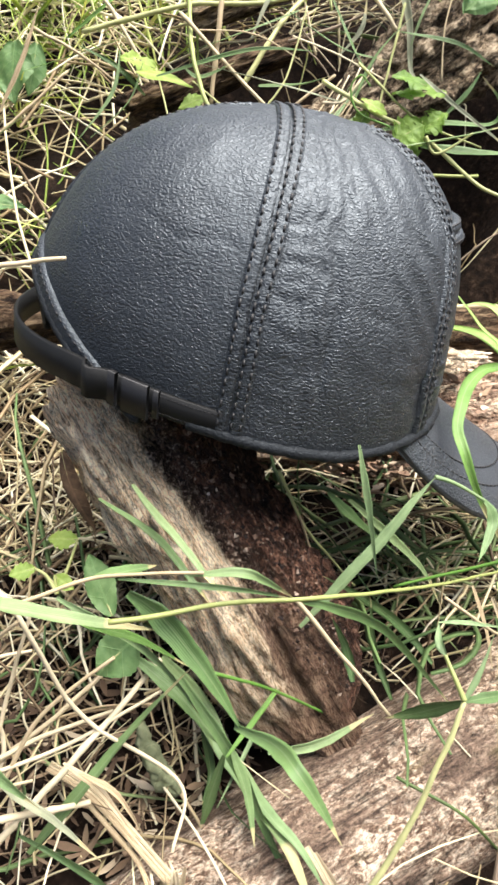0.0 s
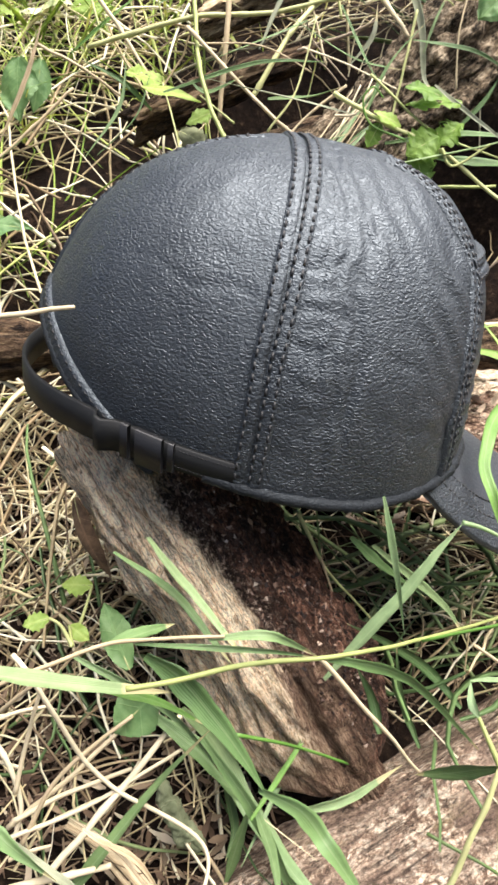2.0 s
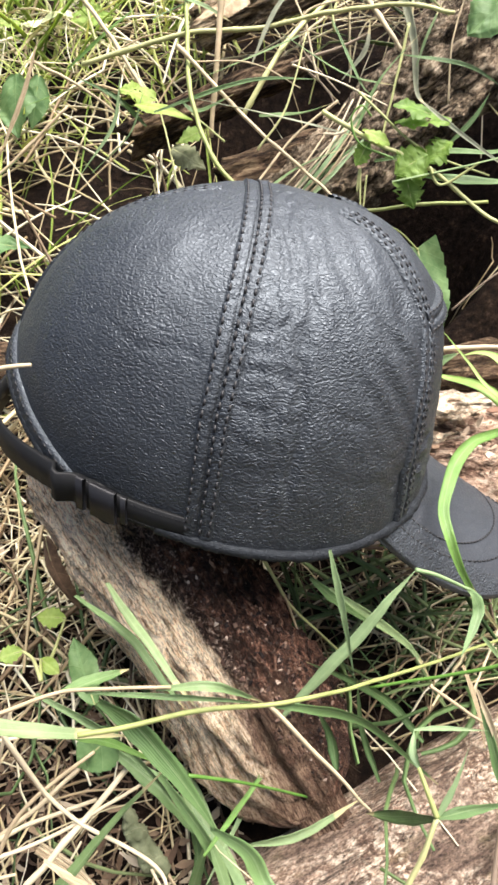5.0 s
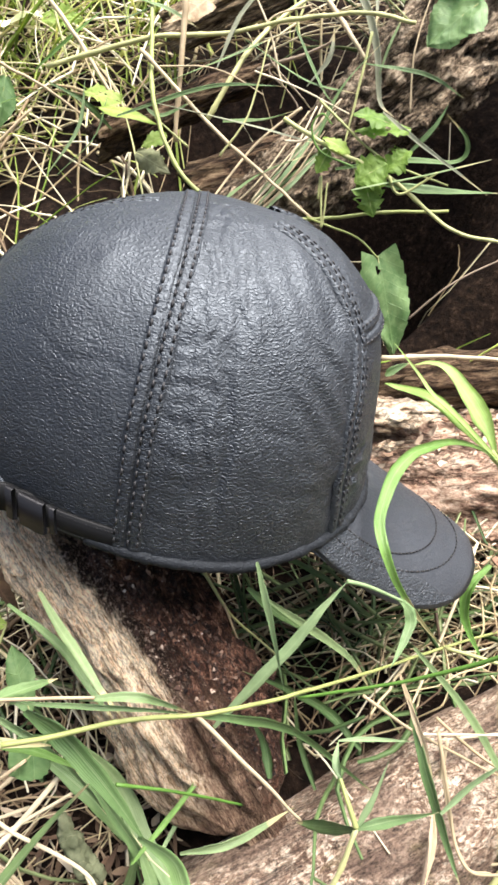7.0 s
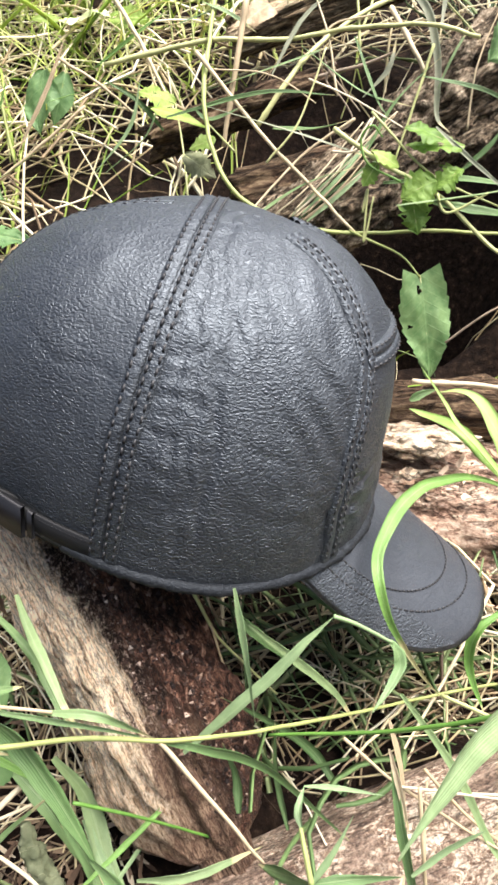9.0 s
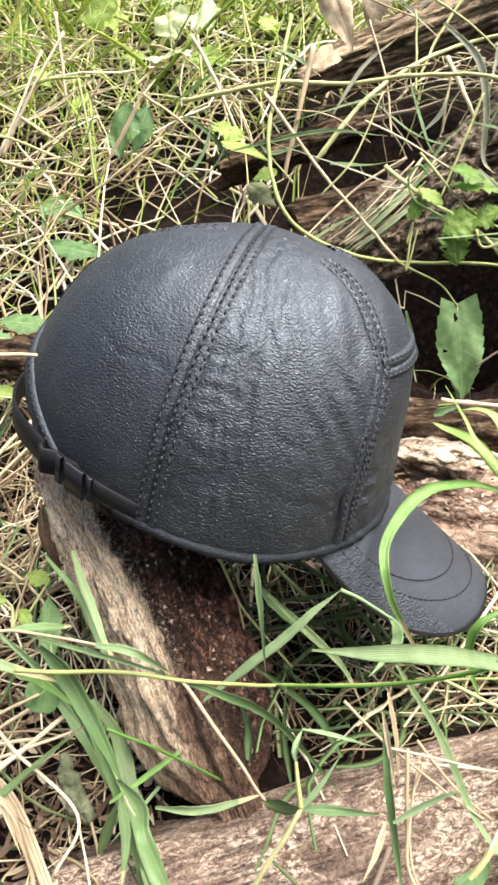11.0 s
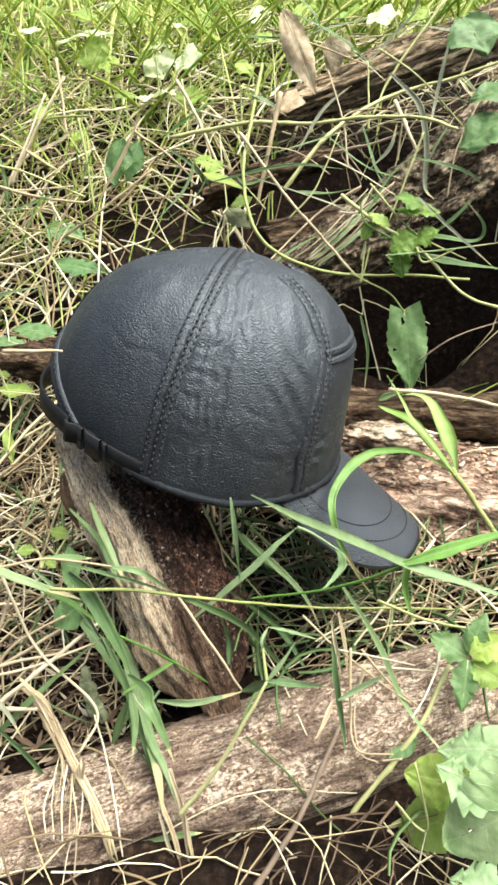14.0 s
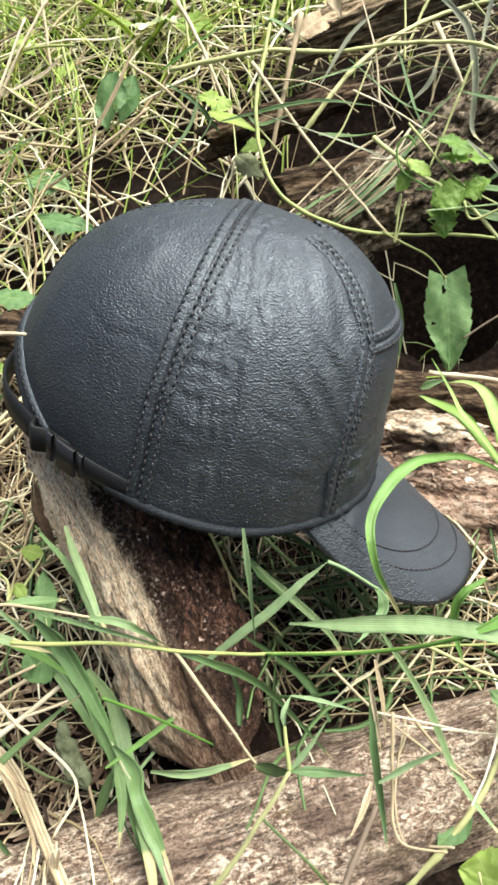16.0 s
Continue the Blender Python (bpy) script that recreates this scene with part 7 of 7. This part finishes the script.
stem([(-0.048, 0.184, -0.02), (-0.047, 0.177, -0.035), (-0.041, 0.168, -0.103)], 0.0006, DRYBLADE, "thin fibre of a shredded dry stalk", "straw")
stem([(-0.053, 0.184, -0.012), (-0.045, 0.177, -0.035), (-0.065, 0.168, -0.089)], 0.0006, DRYBLADE, "thin fibre of a shredded dry stalk", "straw")
stem([(-0.042, 0.184, 0.004), (-0.043, 0.177, -0.034), (-0.04, 0.168, -0.067)], 0.0006, DRYBLADE, "thin fibre of a shredded dry stalk", "straw")
stem([(-0.045, 0.184, -0.013), (-0.042, 0.177, -0.034), (-0.055, 0.168, -0.071)], 0.0006, DRYBLADE, "thin fibre of a shredded dry stalk", "straw")
stem([(-0.056, 0.184, -0.019), (-0.055, 0.177, -0.038), (-0.05, 0.168, -0.084)], 0.0006, DRYBLADE, "thin fibre of a shredded dry stalk", "straw")
stem([(-0.044, 0.184, -0.023), (-0.041, 0.177, -0.034), (-0.04, 0.168, -0.106)], 0.0006, DRYBLADE, "thin fibre of a shredded dry stalk", "straw")
stem([(-0.042, 0.184, -0.007), (-0.046, 0.177, -0.035), (-0.052, 0.168, -0.094)], 0.0006, DRYBLADE, "thin fibre of a shredded dry stalk", "straw")
stem([(-0.06, 0.184, -0.018), (-0.056, 0.177, -0.038), (-0.039, 0.168, -0.056)], 0.0006, DRYBLADE, "thin fibre of a shredded dry stalk", "straw")
stem([(-0.039, 0.185, -0.024), (-0.025, 0.179, -0.031), (-0.023, 0.17, -0.052), (-0.022, 0.158, -0.087)], 0.0006, DRYBLADE, "thin fibre of a shredded dry stalk", "straw")
stem([(-0.037, 0.185, -0.029), (-0.026, 0.179, -0.03), (-0.018, 0.17, -0.051), (-0.02, 0.158, -0.086)], 0.0006, DRYBLADE, "thin fibre of a shredded dry stalk", "straw")
stem([(-0.028, 0.185, -0.023), (-0.022, 0.179, -0.04), (-0.009, 0.17, -0.048), (-0.01, 0.158, -0.083)], 0.0006, DRYBLADE, "thin fibre of a shredded dry stalk", "straw")
stem([(-0.028, 0.185, -0.025), (-0.016, 0.179, -0.027), (-0.009, 0.17, -0.048), (-0.011, 0.158, -0.083)], 0.0006, DRYBLADE, "thin fibre of a shredded dry stalk", "straw")
stem([(-0.03, 0.185, -0.026), (-0.021, 0.179, -0.027), (-0.009, 0.17, -0.048), (-0.013, 0.158, -0.083)], 0.0006, DRYBLADE, "thin fibre of a shredded dry stalk", "straw")
stem([(-0.031, 0.185, -0.029), (-0.02, 0.179, -0.027), (-0.016, 0.17, -0.05), (-0.013, 0.158, -0.084)], 0.0006, DRYBLADE, "thin fibre of a shredded dry stalk", "straw")
stem([(-0.122, 0.3, 0.238), (-0.094, 0.3, 0.24), (-0.079, 0.3, 0.241)], 0.0012, DRYBLADE, "pale straw tip in front of the cap opening", "straw")
leaf((-0.102, 0.315, 0.14), (-0.09, 0.3, 0.099), 0.011, BROWNLEAF, "dark curled dead leaf beside the stump", (-0.3, -0.8, 0.5), "ovate", None, 0.5)
wood_piece((0.100, 0.505, 0.106), (0.165, 0.50, 0.110), (0.014, 0.021, 0.019, 0.008), PALEWOOD, "pale broken piece of wood on the reddish log", 3.0)
wood_piece((0.118, 0.47, 0.098), (0.131, 0.47, 0.099), (0.004, 0.007, 0.004), PALEWOOD, "small pale splinter of wood beside the brim", 6.0)


# ---- bent grass, stalks and a crumpled leaf before the log ----
log_grass = plant("grass_plant", (0.030, 0.165, 0.0), "thin green grass plant with a sharply bent stem over the log", "grass plant")
stem([(0.030, 0.165, 0.0), (0.050, 0.176, 0.030), (0.066, 0.188, 0.063), (0.077, 0.199, 0.086)], 0.0013, VINEMAT, "", parent=log_grass)
stem([(0.077, 0.199, 0.086), (0.0745, 0.206, 0.092), (0.072, 0.213, 0.097)], 0.0011, VINEMAT, "", parent=log_grass)
blade([(0.072, 0.213, 0.097), (0.0705, 0.219, 0.099), (0.072, 0.227, 0.1015)], 0.0042, PALEBLADE, "", parent=log_grass)
blade([(0.072, 0.227, 0.1015), (0.086, 0.231, 0.097), (0.105, 0.235, 0.090)], 0.0026, PALEBLADE, "", parent=log_grass)
blade([(0.077, 0.199, 0.086), (0.064, 0.215, 0.062), (0.053, 0.228, 0.044)], 0.0068, BLADEMAT, "", parent=log_grass)
blade([(0.077, 0.199, 0.086), (0.093, 0.205, 0.082), (0.112, 0.212, 0.076)], 0.0052, BLADEMAT, "", parent=log_grass)
blade([(0.077, 0.199, 0.086), (0.084, 0.206, 0.095), (0.091, 0.215, 0.105)], 0.0034, PALEBLADE, "", parent=log_grass)
over_log = plant("grass_plant", (0.125, 0.212, 0.022), "green and dry grass blades hanging together over the log", "grass plant")
blade([(0.109, 0.258, 0.076), (0.113, 0.243, 0.060), (0.118, 0.232, 0.043), (0.122, 0.222, 0.030), (0.125, 0.212, 0.022)], 0.0060, BLADEMAT, "", parent=over_log)
blade([(0.117, 0.226, 0.053), (0.131, 0.235, 0.059), (0.147, 0.240, 0.068)], 0.0048, PALEBLADE, "", parent=over_log)
blade([(0.107, 0.262, 0.084), (0.112, 0.251, 0.072), (0.117, 0.244, 0.053)], 0.0036, DRYBLADE, "", parent=over_log)
stem([(0.121, 0.256, 0.069), (0.123, 0.240, 0.048), (0.125, 0.235, 0.034), (0.127, 0.225, 0.024), (0.134, 0.218, 0.020), (0.153, 0.215, 0.027)], 0.0009, DRYBLADE, "", parent=over_log)
blade([(0.114, 0.226, 0.053), (0.111, 0.212, 0.050), (0.106, 0.200, 0.044)], 0.0038, DRYBLADE, "", parent=over_log)
stem([(0.087, 0.270, 0.078), (0.110, 0.262, 0.063), (0.140, 0.258, 0.043), (0.163, 0.255, 0.030)], 0.0008, DRYBLADE, "thin straight dry straw lying over the log", "straw")
stem([(0.113, 0.260, 0.062), (0.140, 0.262, 0.059), (0.163, 0.265, 0.054)], 0.0006, DRYBLADE, "thin straight dry straw lying over the log", "straw")


def stalk(pts, width, label, seed):
    """A flat dry stalk: three ribbed splints side by side, frayed at the lower end."""
    pick = random.Random(seed)
    thing = empty("dry_stalk", Matrix.Translation(pts[0]), label=label, category="dry stalk", group="dry stalks")
    base = bez(pts, 16)
    _, side, up = frames_along(base)
    for lane in (-1, 0, 1):
        end = pick.randint(13, 16)
        c = base[:end + 1] + side[:end + 1] * (lane * width * 0.31) + up[:end + 1] * pick.uniform(-0.0004, 0.0004)
        c[-3:] += np.array([[pick.uniform(-1, 1), pick.uniform(-1, 1), 0] for _ in range(3)]) * np.array([[0.0003], [0.0008], [0.0016]])
        t, sd, n = frames_along(c)
        verts, faces = [], []
        for i in range(len(c)):
            w = width * 0.19 * (1 + 0.12 * math.sin(i * 1.7 + lane)) * (0.35 if i == len(c) - 1 else 1)
            for o, h in ((-1, 0), (-0.6, 0.35), (0, 0.5), (0.6, 0.35), (1, 0), (0, -0.35)):
                verts.append(c[i] + sd[i] * o * w + n[i] * h * w)
        for i in range(len(c) - 1):
            for j in range(6):
                k = (j + 1) % 6
                faces.append((i * 6 + j, i * 6 + k, i * 6 + 6 + k, i * 6 + 6 + j))
        faces += [tuple(range(6))[::-1], tuple(len(verts) - 6 + j for j in range(6))]
        ob = mesh("splint", np.array(verts) - np.array(pts[0]), faces, DRYBLADE, thing)
        layer = ob.data.uv_layers.new(name="along")
        for loop in ob.data.loops:
            layer.data[loop.index].uv = ((loop.vertex_index % 6) / 5, loop.vertex_index // 6 / len(c))


stalk([(-0.108, 0.232, 0.012), (-0.085, 0.222, 0.002), (-0.048, 0.188, -0.005), (-0.020, 0.163, -0.017), (0.002, 0.142, -0.060)], 0.0062, "broad pale dry stalk leaning over the log", 1)
stalk([(-0.104, 0.232, 0.008), (-0.080, 0.212, -0.001), (-0.058, 0.190, -0.007), (-0.050, 0.160, -0.013)], 0.0026, "narrow pale dry stalk leaning over the log", 2)
stalk([(0.013, 0.179, -0.009), (0.026, 0.167, -0.026), (0.038, 0.155, -0.070)], 0.0034, "bleached frayed grass stalk over the log", 4)
stalk([(0.015, 0.195, 0.002), (0.024, 0.182, -0.007), (0.034, 0.170, -0.024), (0.041, 0.160, -0.070)], 0.0026, "bleached frayed grass stalk over the log", 5)
draped = plant("grass_plant", (-0.037, 0.262, 0.019), "long green grass blades draped over the log beside the stump", "grass plant")
blade([(-0.052, 0.262, 0.052), (-0.037, 0.258, 0.030), (-0.024, 0.240, 0.012), (-0.008, 0.216, 0.006), (0.007, 0.192, 0.003), (0.017, 0.173, -0.014)], 0.0100, BLADEMAT, "", parent=draped, blunt=5.0)
blade([(-0.037, 0.252, 0.022), (-0.020, 0.232, 0.010), (-0.002, 0.208, 0.007), (0.012, 0.193, 0.003), (0.023, 0.180, -0.009)], 0.0080, PALEBLADE, "", parent=draped)
blade([(-0.034, 0.250, 0.016), (-0.030, 0.236, -0.002), (-0.034, 0.222, -0.006)], 0.0060, BLADEMAT, "", parent=draped)
stem([(-0.058, 0.237, -0.004), (-0.034, 0.203, -0.002), (-0.015, 0.173, -0.011), (-0.004, 0.154, -0.032)], 0.0007, DRYBLADE, "thin dry straw lying over the log", "straw")
stem([(0.059, 0.222, 0.011), (0.089, 0.209, 0.0), (0.116, 0.207, -0.034), (0.16, 0.200, -0.060)], 0.0008, DARKSTEM, "thin dark green stem lying over the log", "straw")
stem([(0.13, 0.288, 0.030), (0.127, 0.246, 0.022), (0.133, 0.229, 0.007), (0.145, 0.229, 0.001)], 0.0006, DRYBLADE, "thin curved dry straw on the log", "straw")
for pts in (
        [(-0.052, 0.194, -0.007), (-0.045, 0.175, -0.008), (-0.038, 0.151, -0.024)],
        [(-0.047, 0.194, -0.005), (-0.035, 0.169, -0.011), (-0.033, 0.153, -0.024)],
        [(-0.055, 0.190, -0.007), (-0.048, 0.166, -0.012), (-0.041, 0.149, -0.026)],
        [(-0.042, 0.182, -0.006), (-0.030, 0.169, -0.010), (-0.024, 0.157, -0.022)],
        [(-0.036, 0.177, -0.007), (-0.023, 0.161, -0.017), (-0.015, 0.157, -0.025)],
        [(-0.060, 0.180, -0.009), (-0.059, 0.163, -0.014), (-0.052, 0.150, -0.022)],
        [(-0.048, 0.181, -0.007), (-0.035, 0.159, -0.016), (-0.032, 0.141, -0.045)]):
    stem(pts, 0.0006, DRYBLADE, "bleached frayed straw fibre on the log", "straw")
for pts, r in (
        ([(-0.139, 0.250, 0.061), (-0.126, 0.253, 0.064), (-0.113, 0.255, 0.065)], 0.0011),
        ([(-0.133, 0.225, 0.020), (-0.102, 0.235, 0.041), (-0.079, 0.250, 0.054)], 0.0013),
        ([(-0.126, 0.220, 0.032), (-0.104, 0.228, 0.038), (-0.073, 0.235, 0.045)], 0.0012),
        ([(-0.101, 0.240, 0.036), (-0.081, 0.245, 0.037), (-0.056, 0.245, 0.038)], 0.0006),
        ([(-0.121, 0.200, 0.036), (-0.112, 0.203, 0.037), (-0.104, 0.205, 0.037)], 0.0009),
        ([(-0.127, 0.230, 0.037), (-0.119, 0.240, 0.062), (-0.105, 0.245, 0.097)], 0.0011),
        ([(-0.139, 0.240, 0.048), (-0.132, 0.240, 0.044), (-0.125, 0.240, 0.041)], 0.0010)):
    stem(pts, r, DRYBLADE, "straight pale dry straw beside the stump", "straw")
blade([(-0.122, 0.200, 0.056), (-0.110, 0.200, 0.033), (-0.092, 0.190, 0.031), (-0.066, 0.165, 0.043)], 0.0050, GREYBLADE, "withered grass blade over dry straw")


def crumpled_leaf(pts, wide, label):
    """A dead leaf shrunk into a lumpy, folded roll, with its stalk."""
    thing = empty("withered_leaf", Matrix.Translation(pts[0]), label=label, category="withered leaf")
    c = bez(pts, 44)
    _, side, up = frames_along(c)
    verts, faces, n = [], [], 26
    for i in range(45):
        k = i / 44
        r = wide * (0.25 + 0.75 * math.sin(math.pi * min(1.0, 0.08 + k * 0.86)) ** 0.7) * (0.75 + 0.5 * k)
        for j in range(n):
            a = j / n * 2 * math.pi
            p = (math.cos(a), math.sin(a), k * 5)
            d = r * (1 + 0.45 * fbm(p, 0.8, 3) - 0.55 * abs(fbm((p[0], p[1], k * 9), 0.45, 2)))
            verts.append(c[i] + side[i] * math.cos(a) * d + up[i] * math.sin(a) * d * 0.7)
    for i in range(44):
        for j in range(n):
            q = (j + 1) % n
            faces.append((i * n + j, i * n + q, (i + 1) * n + q, (i + 1) * n + j))
    faces += [tuple(range(n))[::-1], tuple(44 * n + j for j in range(n))]
    mesh("leaf_blade", np.array(verts) - np.array(pts[0]), faces, WITHERED, thing)
    return thing


dead = crumpled_leaf([(-0.064, 0.243, 0.027), (-0.060, 0.238, 0.014), (-0.054, 0.235, -0.001), (-0.046, 0.232, -0.010)], 0.0062, "crumpled grey-green withered leaf hanging over the soil")
v, f = tube(bez([(0.0, 0.0, 0.0), (0.009, -0.012, -0.003), (0.018, -0.027, -0.004)], 12) + np.array((0.018, -0.011, -0.037)), 0.0009, 7)
mesh("stalk", v, f, DRYBLADE, dead)
